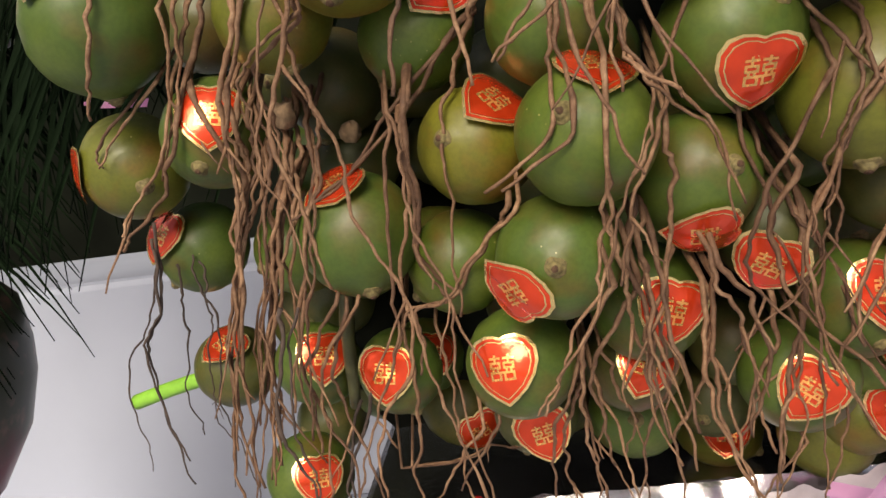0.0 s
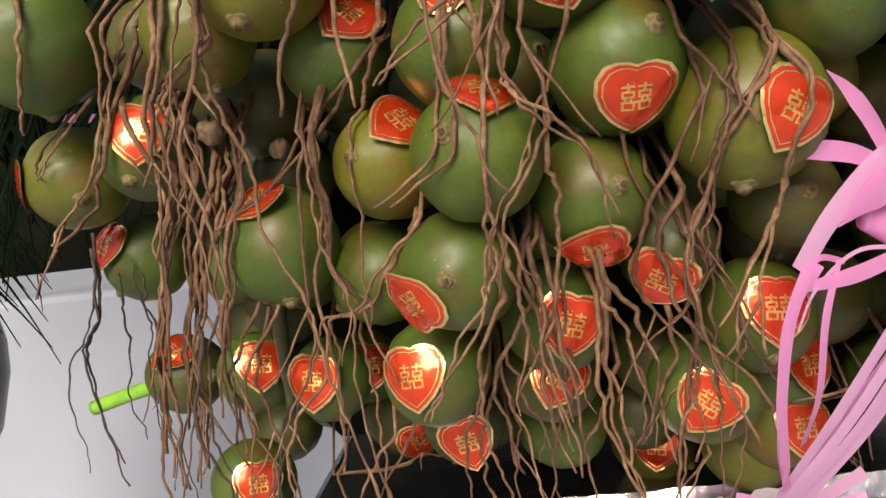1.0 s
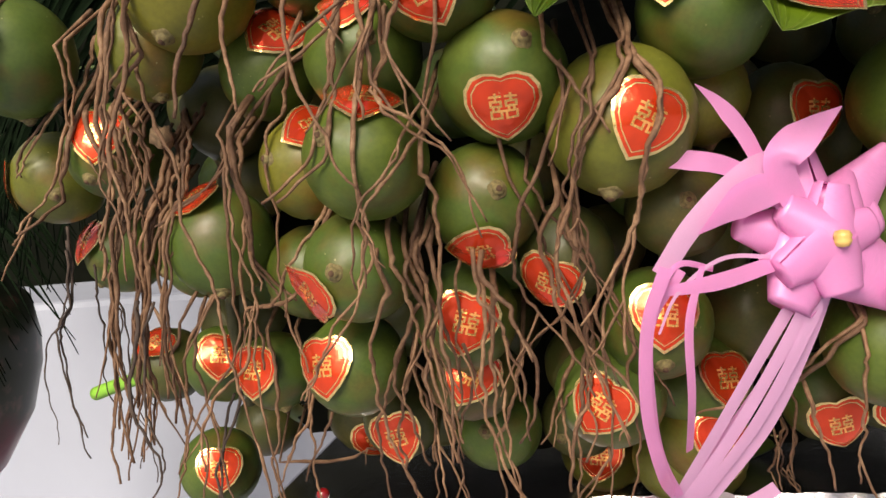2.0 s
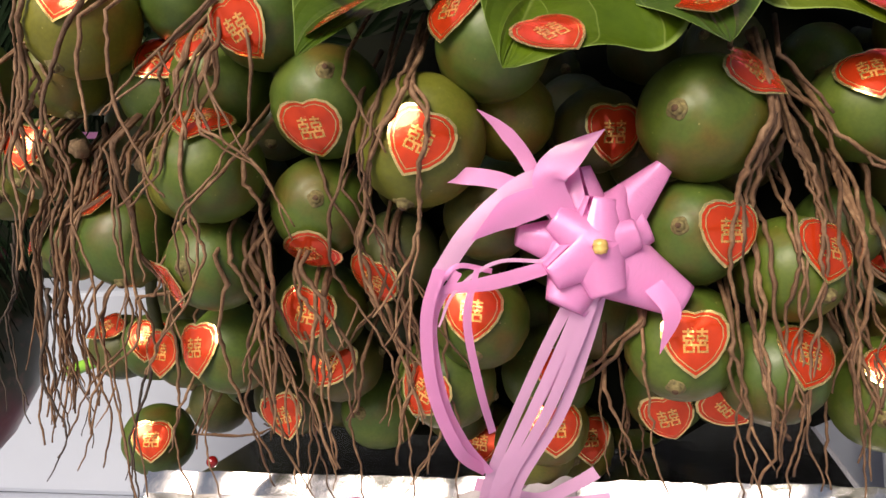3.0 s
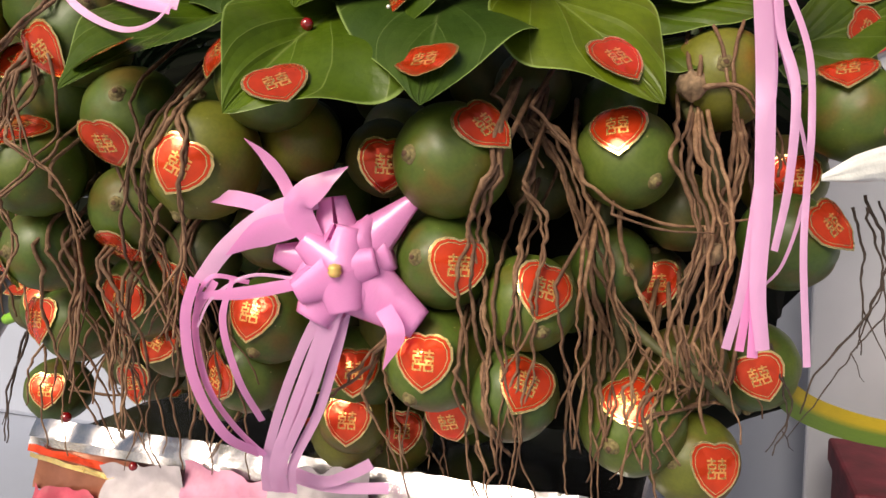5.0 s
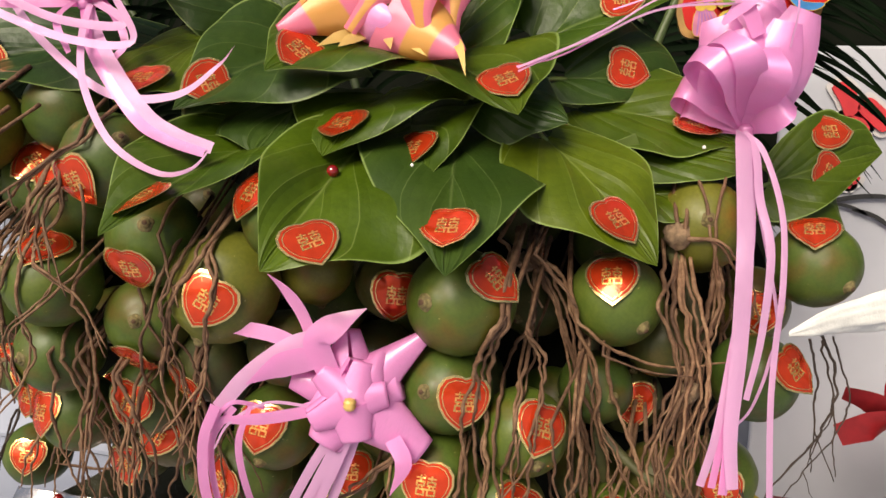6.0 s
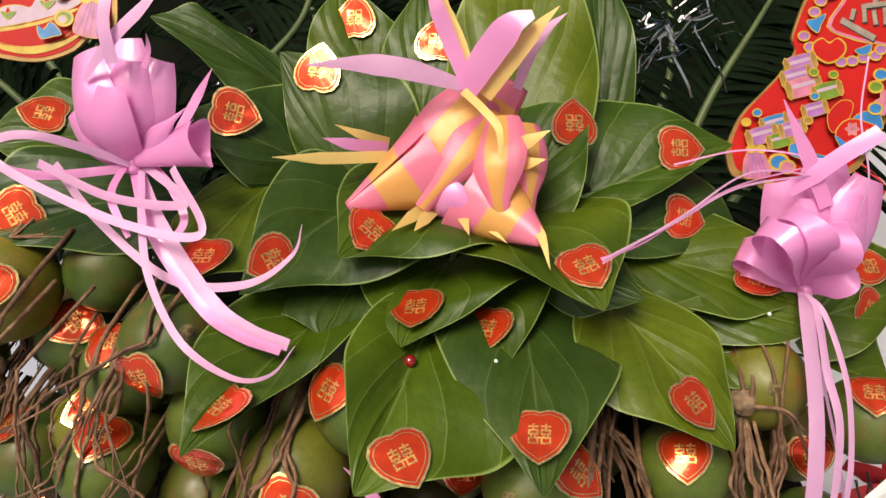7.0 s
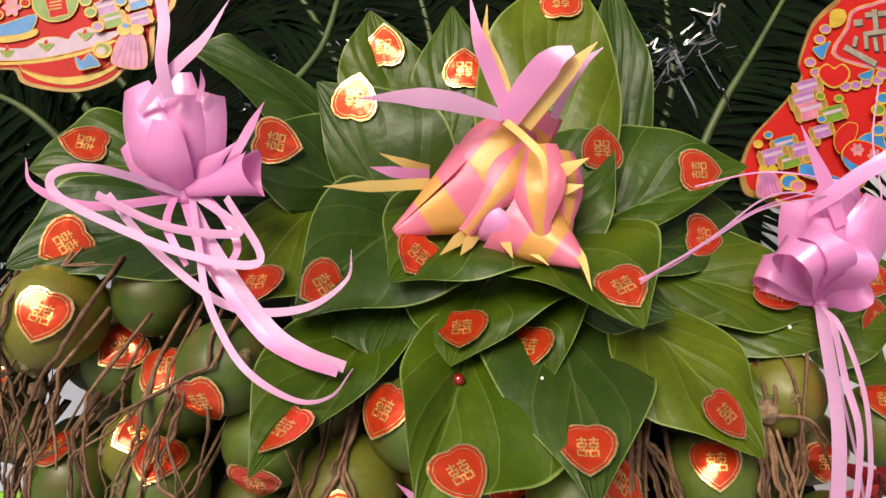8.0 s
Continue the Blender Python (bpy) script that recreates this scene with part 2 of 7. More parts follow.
GLYPH_ROWS = ("..#..", "#####", "..#..", "#####", "#...#", "#####", ".#.#.", "#####", "#...#", "#...#", "#####")


def sticker_meshes(radius, crease, seed):
    N = 54
    out = []

    def sheet(name, spans, z, mat):
        verts, faces = [], []
        for lo, hi in spans:
            for q in range(7):
                s = lo + (hi - lo) * q / 6
                for i in range(N):
                    x, y = heart(i / N)
                    verts.append(bent(x * max(s, 0.01), y * max(s, 0.01), z, radius, crease, seed))
        for b in range(len(spans)):
            for j in range(6):
                for i in range(N):
                    a, c = b * 7 * N + j * N + i, b * 7 * N + j * N + (i + 1) % N
                    faces.append((a, a + N, c + N, c))
        return mesh(name, verts, faces, mat)

    out.append(sheet("sticker", [(0.0, 1.0)], 0.0005, GOLD))
    out.append(sheet("red_panel", [(0.0, 0.79), (0.825, 0.915)], 0.00062, RED))
    # double happiness, one joined sheet of small squares
    verts, faces, known = [], [], {}

    def corner(i, j):
        if (i, j) not in known:
            known[i, j] = len(verts)
            verts.append(bent((i - 5.5) * 0.034, (5.5 - j) * 0.034, 0.00074, radius, crease, seed))
        return known[i, j]

    for j, row in enumerate(GLYPH_ROWS):
        for i, c in enumerate(row + ("#" if j == 7 else ".") + row):
            if c == "#":
                faces.append((corner(i, j), corner(i, j + 1), corner(i + 1, j + 1), corner(i + 1, j)))
    out.append(mesh("motif", verts, faces, GLYPH, smooth=False))
    return out


ON_NUT = [sticker_meshes(0.026, c, a) for a, c in ((0.4, 0.3), (1.9, 0.7), (3.3, 1.0), (4.4, 0.5), (5.6, 0.85), (2.7, 0.15))]
ON_LEAF = [sticker_meshes(0.09, c, a) for a, c in ((0.8, 0.2), (2.6, 0.5), (4.1, 0.3))]


def stick(parent, at, variants, pick):
    a, b, c = variants[pick % len(variants)]
    s = part("sticker", a, parent, at, "heart-shaped red sticker with gold foil rim")
    part("red_panel", b, s)
    part("motif", c, s, None, "gold double happiness print")


NUTS = []


def areca_nut(centre, radius, tone, tip, stickers=()):
    """A round betel nut; tip: the way its blossom end faces; stickers: (way out, way of the heart's point)."""
    k = len(NUTS)
    m = Matrix.Translation(centre) @ axes(tip, (0.3, 0.2, 1)) @ Matrix.Rotation(k * 2.4, 4, "Z") @ Matrix.Scale(radius, 4)
    ob = new("areca_nut", HUSKS[tone, k % 3])
    ob.matrix_world = m
    say = {"g": "round green areca nut", "o": "yellowish olive areca nut", "d": "dull dark green areca nut"}[tone]
    tagged(ob, say + (" with a red heart sticker" if stickers else " hanging among dry stalks"), "areca nut", "areca nuts of the bunch")
    part("tip", TIP_MESH, ob, None, "brown blossom-end nub")
    part("tip_scar", SCAR_MESH, ob)
    back = m.inverted()
    for n, point in stickers:
        q = Matrix.Translation(Vector(centre) + Vector(n).normalized() * (radius * 1.04 + 0.0004)) @ axes(n, -Vector(point))
        stick(ob, back @ q, ON_NUT, k)
    NUTS.append(ob)
    return ob


LEAVES = []

def leaf_surface(tip, base, left, right, bulge, s, v):
    """A point of a betel leaf: s from the stalk (0) to the tip (1), v from its left edge (-1) to its right edge (1)."""
    tip, base, left, right = (np.array(p, float) for p in (tip, base, left, right))
    axis = tip - base
    length = np.linalg.norm(axis)
    across = (right - left) / np.linalg.norm(right - left)
    n = np.cross(axis / length, across)
    n = n / np.linalg.norm(n)
    if n[1] > 0:
        n = -n
    mid = base + axis * 0.33
    side = (right - mid) if v > 0 else (left - mid)
    w = max(0.0, math.sin(math.pi * min(1.0, max(0.0, s)) ** 0.62)) ** 0.72 * (1 - 0.55 * s ** 2.2) * 1.07
    a = abs(v)
    p = base + axis * s + side * (a * w)
    wide = np.linalg.norm(side) * w
    p = p + n * wide * bulge * (1.6 * a * (1 - a)) + n * length * 0.05 * math.sin(math.pi * s)
    p = p - axis * 0.16 * a * a * max(0.0, 1 - s * 3.2)
    p = p + n * wide * 0.09 * a * a * math.sin(s * 11 + v * 2.0 + length * 90)
    return p


def betel_leaf(tip, base, left, right, tone="m", stickers=()):
    """A heart-shaped betel leaf; stickers: (along, across, way of the heart's point)."""
    k = len(LEAVES)
    mat = {"m": LEAF, "d": LEAF_DARK, "l": LEAF_PALE}[tone]
    S, V = 30, 16
    verts, uvs, faces = [], [], []
    origin = np.array(base, float)
    bulge = 0.16
    for i in range(S + 1):
        for j in range(V + 1):
            s, v = 0.012 + 0.988 * i / S, -1 + 2 * j / V
            verts.append(leaf_surface(tip, base, left, right, bulge, s, v) - origin)
            uvs.append((s, v))
    W = V + 1
    for i in range(S):
        for j in range(V):
            a = i * W + j
            faces.append((a, a + 1, a + W + 1, a + W))
    me = mesh("betel_leaf", verts, faces, mat, uvs=uvs)
    ob = new("betel_leaf", me)
    ob.location = origin
    tagged(ob, "glossy green heart-shaped betel leaf" + (" with a red heart sticker" if stickers else " in the layered rosette"), "betel leaf", "betel leaves of the rosette")
    for s, v, point, eye in stickers:
        p = leaf_surface(tip, base, left, right, bulge, s, v)
        du = leaf_surface(tip, base, left, right, bulge, s + 0.03, v) - p
        dv = leaf_surface(tip, base, left, right, bulge, s, v + (0.05 if v < 0.9 else -0.05)) - p
        n = np.cross(du, dv)
        n = n / np.linalg.norm(n)
        if n @ np.array(eye) < 0:
            n = -n
        q = Matrix.Translation(Vector(p - origin + n * (0.0014 + 0.0022 * max(0.0, 1 - 3 * abs(v))))) @ axes(n, -Vector(point))
        stick(ob, q, ON_LEAF, k)
    # stalk of the leaf
    way = (np.array(base, float) - np.array(tip, float))
    way = way / np.linalg.norm(way)
    tube = tube_mesh("stalk", [np.zeros(3) + way * 0.022 * q - np.array((0, 0, 0.006 * q * q)) for q in (-0.15, 0.3, 0.7, 1.0)], 0.0014, 0.0011, STALK, 6)
    part("stalk", tube, ob)
    LEAVES.append(ob)
    return ob


def smooth_path(points, steps):
    """A smooth curve through points."""
    p = [np.array(q, float) for q in points]
    p = [2 * p[0] - p[1]] + p + [2 * p[-1] - p[-2]]
    out = []
    for i in range(1, len(p) - 2):
        for k in range(steps):
            t = k / steps
            out.append(0.5 * (2 * p[i] + (p[i + 1] - p[i - 1]) * t + (2 * p[i - 1] - 5 * p[i] + 4 * p[i + 1] - p[i + 2]) * t * t + (3 * p[i] - p[i - 1] - 3 * p[i + 1] + p[i + 2]) * t ** 3))
    out.append(p[-2])
    return out


def tube_mesh(name, path, r0, r1, mat, sides=6, knobs=0.0, seed=0.0):
    verts, faces = [], []
    n = len(path)
    ref = np.array((0.31, 0.87, 0.21))
    for i, p in enumerate(path):
        d = path[min(i + 1, n - 1)] - path[max(i - 1, 0)]
        d = d / (np.linalg.norm(d) + 1e-9)
        a = np.cross(d, ref)
        a /= np.linalg.norm(a) + 1e-9
        b = np.cross(d, a)
        r = r0 + (r1 - r0) * i / (n - 1)
        if knobs:
            r *= 1 + knobs * max(0.0, noise.noise(Vector((i * 0.8 + seed * 9.1, seed, 0)))) + 0.18 * noise.noise(Vector((seed, i * 0.37, 4)))
        for k in range(sides):
            t = 2 * math.pi * k / sides
            verts.append(p + (a * math.cos(t) + b * math.sin(t)) * r)
    for i in range(n - 1):
        for k in range(sides):
            a, b = i * sides + k, i * sides + (k + 1) % sides
            faces.append((a, b, b + sides, a + sides))
    faces.append(tuple(range(sides))[::-1])
    faces.append(tuple((n - 1) * sides + k for k in range(sides)))
    return mesh(name, verts, faces, mat)


STALK = plain("green_stalk", (0.16, 0.22, 0.05), 0.5, 0, 0.3, 120, 0.2)


# ---- the setting ----
def box(name, lo, hi, mat, bevel=0.004):
    bm = bmesh.new()
    bmesh.ops.create_cube(bm, size=1.0)
    for v in bm.verts:
        v.co = Vector([(a + b) / 2 + c * (b - a) for a, b, c in zip(lo, hi, v.co)])
    bmesh.ops.bevel(bm, geom=list(bm.edges), offset=bevel, segments=2, affect="EDGES", profile=0.5)
    me = bpy.data.meshes.new(name)
    bm.to_mesh(me)
    bm.free()
    me.materials.append(mat)
    return me


def table_cloth():
    verts, faces = [], []
    N = 90
    for i in range(N + 1):
        for j in range(N + 1):
            x, y = -9 + 18 * i / N, -9 + 18 * j / N
            verts.append((x, y, -0.22 + 0.006 * noise.noise(Vector((x * 2.1, y * 2.1, 0)))))
    for i in range(N):
        for j in range(N):
            a = i * (N + 1) + j
            faces.append((a, a + N + 1, a + N + 2, a + 1))
    return tagged(new("ground", mesh("ground", verts, faces, CLOTH)), "white plastic cloth spread under the offering", "cloth", kind="structure")


table_cloth()


def white_step():
    me = box("plinth", (-1.8, 1.15, -0.22), (1.8, 1.7, 0.16), CLOTH, 0.012)
    return tagged(new("plinth", me), "white cloth-covered step behind the offering", "step", kind="structure")


white_step()
# Added sheet hides the sky; its near-black colour stands for shade behind the plants.
NIGHT = plain("near_black_green", (0.005, 0.006, 0.004), 0.95, 0, 0.5, 9, 0.2, 0.05)
tagged(new("backdrop", box("backdrop", (-4.0, 1.7, -0.22), (4.4, 1.74, 2.4), NIGHT, 0.01)), "added near-black sheet standing for the darkness behind the plants", "backdrop", kind="structure")


# ---- dry stalks ----
def clear_of_nuts(p, gap):
    """Moves a point out of the nuts, towards the front."""
    for c, radius in BALLS:
        r = radius * 1.04 + gap
        dx, dz = p[0] - c[0], p[2] - c[2]
        q = r * r - dx * dx - dz * dz
        if q > 0 and abs(p[1] - c[1]) < math.sqrt(q):
            p[1] = c[1] - math.sqrt(q)
    return p


def front_of_nuts(x, z, gap):
    """The depth of the foremost nut at that place, or None in a gap between nuts."""
    best = None
    for c, radius in BALLS:
        r = radius * 1.04 + gap
        q = r * r - (x - c[0]) ** 2 - (z - c[2]) ** 2
        if q > (0.25 * r) ** 2 and c[1] < 0.46:
            y = c[1] - math.sqrt(q)
            best = y if best is None else min(best, y)
    return best


def stalk_bundle(points, n, spread, radius, seed, dark=False):
    """Dry stalks that follow the path points, spread = (at the top, at the end) in metres."""
    rnd = random.Random(seed)
    top = new("stalk_bundle", None)
    top.empty_display_size = 0.01
    top.location = points[0]
    tagged(top, "thin dark dry stalks hanging in the open" if dark else "dry brown areca stalks hanging over the nuts", "dry stalks", "dry stalks of the bunch")
    base = np.array(points[0], float)
    length = sum(np.linalg.norm(np.array(points[i + 1]) - np.array(points[i])) for i in range(len(points) - 1))
    path = smooth_path(points, max(6, int(length / 0.012)))
    step = 0.0034
    for k in range(n if n < 3 else max(2, round(n * 0.58))):
        ox, oy = rnd.gauss(0, 0.55), rnd.uniform(-0.5, 0.6)
        ex, ey = ox * 0.4 + rnd.gauss(0, 0.5), oy * 0.4 + rnd.uniform(-0.5, 0.5)
        start = rnd.uniform(0, 0.08) if n > 2 else 0
        stop = 1 - (rnd.uniform(0, 0.22) if n > 2 else 0)
        count = max(10, int(length * (stop - start) / step))
        out = []
        ph = rnd.uniform(0, 99)
        r = radius * rnd.uniform(0.75, 1.3)
        gap = r + 0.0004
        for i in range(count + 1):
            u = start + (stop - start) * i / count
            q = u * (len(path) - 1)
            j = min(int(q), len(path) - 2)
            p = path[j] * (1 - (q - j)) + path[j + 1] * (q - j)
            w = spread[0] + (spread[1] - spread[0]) * u
            p = p + np.array((ox + (ex - ox) * u, (oy + (ey - oy) * u) * 0.5, 0)) * w
            d = u * length
            amp = (0.0012 + 0.0030 * min(1.0, u * 1.4)) * (1.2 if n > 1 else 0.6)
            p = p + np.array((noise.noise(Vector((d * 30, ph, 0))) * amp * 1.3 + noise.noise(Vector((d * 95, ph, 7))) * 0.0024 + noise.noise(Vector((d * 230, ph, 5))) * 0.0010,
                              noise.noise(Vector((d * 30, ph, 3))) * amp * 0.6, noise.noise(Vector((d * 60, ph, 9))) * 0.0008))
            out.append(clear_of_nuts(p, gap))
        # from the nearest gap between the nuts, above or below
        lean = rnd.uniform(-0.3, 0.3)
        rise, p, found = [], out[0].copy(), dark
        for i in range(8):
            if dark or p[2] > 0.365:
                break
            p = p + np.array((step * lean + noise.noise(Vector((i * 0.25, ph, 12))) * 0.0015, 0, step))
            y = front_of_nuts(p[0], p[2], gap)
            if y is None:
                found = True
                break
            p[1] = y
            rise.append(p.copy())
        if found:
            out = rise[::-1] + out
        else:
            cut = [i for i in range(1, len(out) // 2) if front_of_nuts(out[i][0], out[i][2], gap) is None]
            out = out[cut[0]:] if cut else rise[:4][::-1] + out
        # hang freely below each bulge, lean back to the gap above it
        for i in range(1, len(out)):
            out[i][1] = min(out[i][1], out[i - 1][1] + 0.35 * step)
        for i in range(len(out) - 2, -1, -1):
            out[i][1] = min(out[i][1], out[i + 1][1] + 1.3 * step)
        if not dark:
            first = out[0].copy()
            out = [first + np.array((lean * 0.004 * q, 0.0085 * q, 0.0062 * q)) for q in (4, 3, 2, 1)] + out
        out = [p - base for p in out]
        mat = FIBRE_DARK if dark else FIBRE
        st = part("stalk", tube_mesh("stalk", out, r * 1.15, r * 0.5, mat, 6, 0.7, rnd.uniform(0, 50)), top)
        # forked ends
        if rnd.random() < 0.5 and len(out) > 18:
            at = rnd.randint(len(out) // 2, len(out) - 6)
            d = np.array((rnd.choice((-1, 1)) * rnd.uniform(0.2, 0.7), rnd.uniform(-0.4, 0.1), -1.0))
            ln = rnd.uniform(0.008, 0.035)
            bits = [out[at] + d * ln * q + np.array((noise.noise(Vector((q * 2, ph, 1))), 0, 0)) * 0.004 * q for q in (0, 0.2, 0.4, 0.6, 0.8, 1.0)]
            part("twig", tube_mesh("twig", bits, r * 0.7, r * 0.35, mat, 5, 0.5, ph), st)
    return top


FIBRE_DARK = plain("blackish_dry_stalk", (0.055, 0.036, 0.028), 0.8, 0, 0.5, 200, 0.4)


# ---- ribbons ----
def strip_mesh(name, path, widths, sides, mat, curl=0.0):
    verts, uvs, faces = [], [], []
    n, m = len(path), 4
    for i, (p, w, s) in enumerate(zip(path, widths, sides)):
        d = path[min(i + 1, n - 1)] - path[max(i - 1, 0)]
        d = d / (np.linalg.norm(d) + 1e-9)
        s = s - d * (s @ d)
        s = s / (np.linalg.norm(s) + 1e-9)
        up = np.cross(s, d)
        for j in range(m + 1):
            v = -0.5 + j / m
            verts.append(p + s * (v * w) + up * (curl * w * (0.25 - v * v)))
            uvs.append((i / n * 6, j / m))
    for i in range(n - 1):
        for j in range(m):
            a = i * (m + 1) + j
            faces.append((a, a + 1, a + m + 2, a + m + 1))
    return mesh(name, verts, faces, mat, uvs=uvs)


def ribbon_tail(parent, points, width, face, mat, taper=(1.0, 1.0), twist=0.0, name="ribbon_tail"):
    """A strip along points; face: the way its flat side looks; taper: its width at both ends."""
    o = np.array(parent.location)
    path = smooth_path(points, 9)
    n = len(path)
    widths, sides = [], []
    for i, p in enumerate(path):
        u = i / (n - 1)
        d = path[min(i + 1, n - 1)] - path[max(i - 1, 0)]
        a = twist * u
        side = np.cross(d / (np.linalg.norm(d) + 1e-9), np.array(face, float))
        side = side / (np.linalg.norm(side) + 1e-9)
        sides.append(side * math.cos(a) + np.array(face, float) * math.sin(a))
        k = taper[0] + (1 - taper[0]) * min(1, u * 3.5) if u < 0.5 else taper[1] + (1 - taper[1]) * min(1, (1 - u) * 2.2)
        widths.append(width * max(0.04, k))
    ob = part(name, strip_mesh(name, [p - o for p in path], widths, sides, mat, 0.10), parent)
    return ob


def ribbon_cone(parent, root, tip, mouth, end, face, mat, turn=0.0):
    """A ribbon wound into a cone that opens at root and closes at tip."""
    o = np.array(parent.location)
    root, tip, face = np.array(root, float), np.array(tip, float), np.array(face, float)
    a = tip - root
    a = a / np.linalg.norm(a)
    f = face - a * (face @ a)
    f = f / np.linalg.norm(f)
    s = np.cross(a, f)
    verts, uvs, faces = [], [], []
    U, K = 14, 30
    for i in range(U + 1):
        u = i / U
        r = mouth + (end - mouth) * u ** 0.9
        for k in range(K + 1):
            t = turn + 2 * math.pi * 0.97 * k / K
            grow = 1 + 0.16 * k / K
            lip = 0.10 * math.sin(t * 2 + 1) * (1 - u)
            c = root + (tip - root) * (u + lip * 0.6)
            verts.append(c + (f * math.cos(t) * 0.62 + s * math.sin(t)) * r * grow - o)
            uvs.append((k / K * 3, 1 - u))
    for i in range(U):
        for k in range(K):
            q = i * (K + 1) + k
            faces.append((q, q + 1, q + K + 2, q + K + 1))
    faces.append(tuple(U * (K + 1) + k for k in range(K)))
    ob = part("ribbon_cone", mesh("ribbon_cone", verts, faces, mat, uvs=uvs), parent)
    return ob


def ribbon_loop(parent, root, tip, width, face, mat, belly=0.30, point=0.35):
    """A loop of ribbon from root to tip and back, its flat side towards face."""
    o = np.array(parent.location)
    root, tip, face = np.array(root, float), np.array(tip, float), np.array(face, float)
    axis = tip - root
    L = np.linalg.norm(axis)
    a = axis / L
    f = face - a * (face @ a)
    f = f / np.linalg.norm(f)
    across = np.cross(a, f)
    path, widths, sides = [], [], []
    n = 36
    for i in range(n + 1):
        s = i / n
        out = math.sin(math.pi * s) ** 0.8
        path.append(root + a * L * out + f * (belly * L * math.sin(2 * math.pi * s) * (0.55 + 0.45 * math.sin(math.pi * s))) + across * 0.12 * width * math.sin(2 * math.pi * s) - o)
        e = abs(1 - 2 * s)
        widths.append(width * (point + (1 - point) * min(1.0, e / 0.35)) * (0.45 + 0.55 * min(1.0, (1 - e) / 0.3)))
        sides.append(across + f * 0.25 * math.sin(2 * math.pi * s))
    ob = part("ribbon_loop", strip_mesh("ribbon_loop", path, widths, sides, mat, 0.03), parent)
    return ob


def ribbon_petal(parent, a, b, width, belly, tip, face, mat, roll=1.25, oval=False):
    """A scooped ribbon petal from a to b: broad in the middle, rolled at its edges, its far end tip times as wide."""
    o = np.array(parent.location)
    a, b, f = np.array(a, float), np.array(b, float), np.array(face, float)
    axis = b - a
    L = np.linalg.norm(axis)
    axis = axis / L
    f = f - axis * (f @ axis)
    f = f / np.linalg.norm(f)
    side = np.cross(axis, f)
    verts, uvs, faces = [], [], []
    U, V = 22, 12
    for i in range(U + 1):
        u = i / U
        w = width / 2 * (0.45 + 0.55 * math.sin(math.pi * min(1, u * 1.15 + 0.12))) * (1 if u < 0.55 else 1 - (1 - tip) * ((u - 0.55) / 0.45) ** 1.3)
        if oval:
            w = width / 2 * math.sin(math.pi * (0.10 + 0.76 * u ** 0.85)) ** 0.75
        for k in range(V + 1):
            t = (-1 + 2 * k / V) * roll
            lift = belly * math.sin(math.pi * u) - w * (1 - math.cos(t)) * 0.75
            verts.append(a + axis * L * u + side * w * math.sin(t) * 1.05 + f * lift - o)
            uvs.append((u * 3, k / V))
    for i in range(U):
        for k in range(V):
            q = i * (V + 1) + k
            faces.append((q, q + 1, q + V + 2, q + V + 1))
    return part("ribbon_loop", mesh("ribbon_loop", verts, faces, mat, uvs=uvs), parent)


def bow(name, at, label):
    ob = new(name, None)
    ob.empty_display_size = 0.01
    ob.location = at
    return tagged(ob, label, "ribbon bow")


def knot(parent, at, size, mat):
    v, f = lathe([(0.001, -0.5), (0.35, -0.42), (0.5, -0.1), (0.42, 0.0), (0.5, 0.15), (0.36, 0.42), (0.001, 0.5)], 14, 0.15, 2)
    me = mesh("knot", [np.array(q) * size for q in v], f, mat)
    return part("knot", me, parent, Matrix.Translation(Vector(at) - parent.location))


# ---- foil tray ----
def crumpled(name, origin, along, up, size, cells, rough, mat, seed):
    """A creased sheet from origin, size = (along, up)."""
    verts, faces = [], []
    nx, ny = cells
    along, up = Vector(along).normalized(), Vector(up).normalized()
    n = along.cross(up)
    for i in range(nx + 1):
        for j in range(ny + 1):
            u, v = size[0] * i / nx, size[1] * j / ny
            q = Vector((u * 55 + seed, v * 60, seed))
            h = abs(noise.noise(q * 0.45)) * 2.2 + 0.35 * abs(noise.noise(q * 1.5))
            e = rough * 0.6 * noise.noise(Vector((u * 70, seed, 2))) * (j / ny)
            verts.append(Vector(origin) + along * u + up * (v + e) + n * (rough * h))
    for i in range(nx):
        for j in range(ny):
            a = i * (ny + 1) + j
            faces.append((a, a + ny + 1, a + ny + 2, a + 1))
    return mesh(name, verts, faces, mat)


TISSUE = plain("pink_tissue", (0.62, 0.27, 0.40), 0.55, 0, 0.25, 60, 0.2)
CRIMSON_TISSUE = plain("crimson_tissue", (0.50, 0.075, 0.12), 0.5, 0, 0.35, 45, 0.3)
WHITE_TISSUE = plain("pale_tissue", (0.44, 0.39, 0.42), 0.5, 0, 0.2, 60, 0.3)
# The foil's red-brown reflection is put into this base colour.
BROWN_REFLECTION = plain("foil_brown_reflection", (0.40, 0.16, 0.10), 0.28, 0.6, 0.35, 35, 0.3)


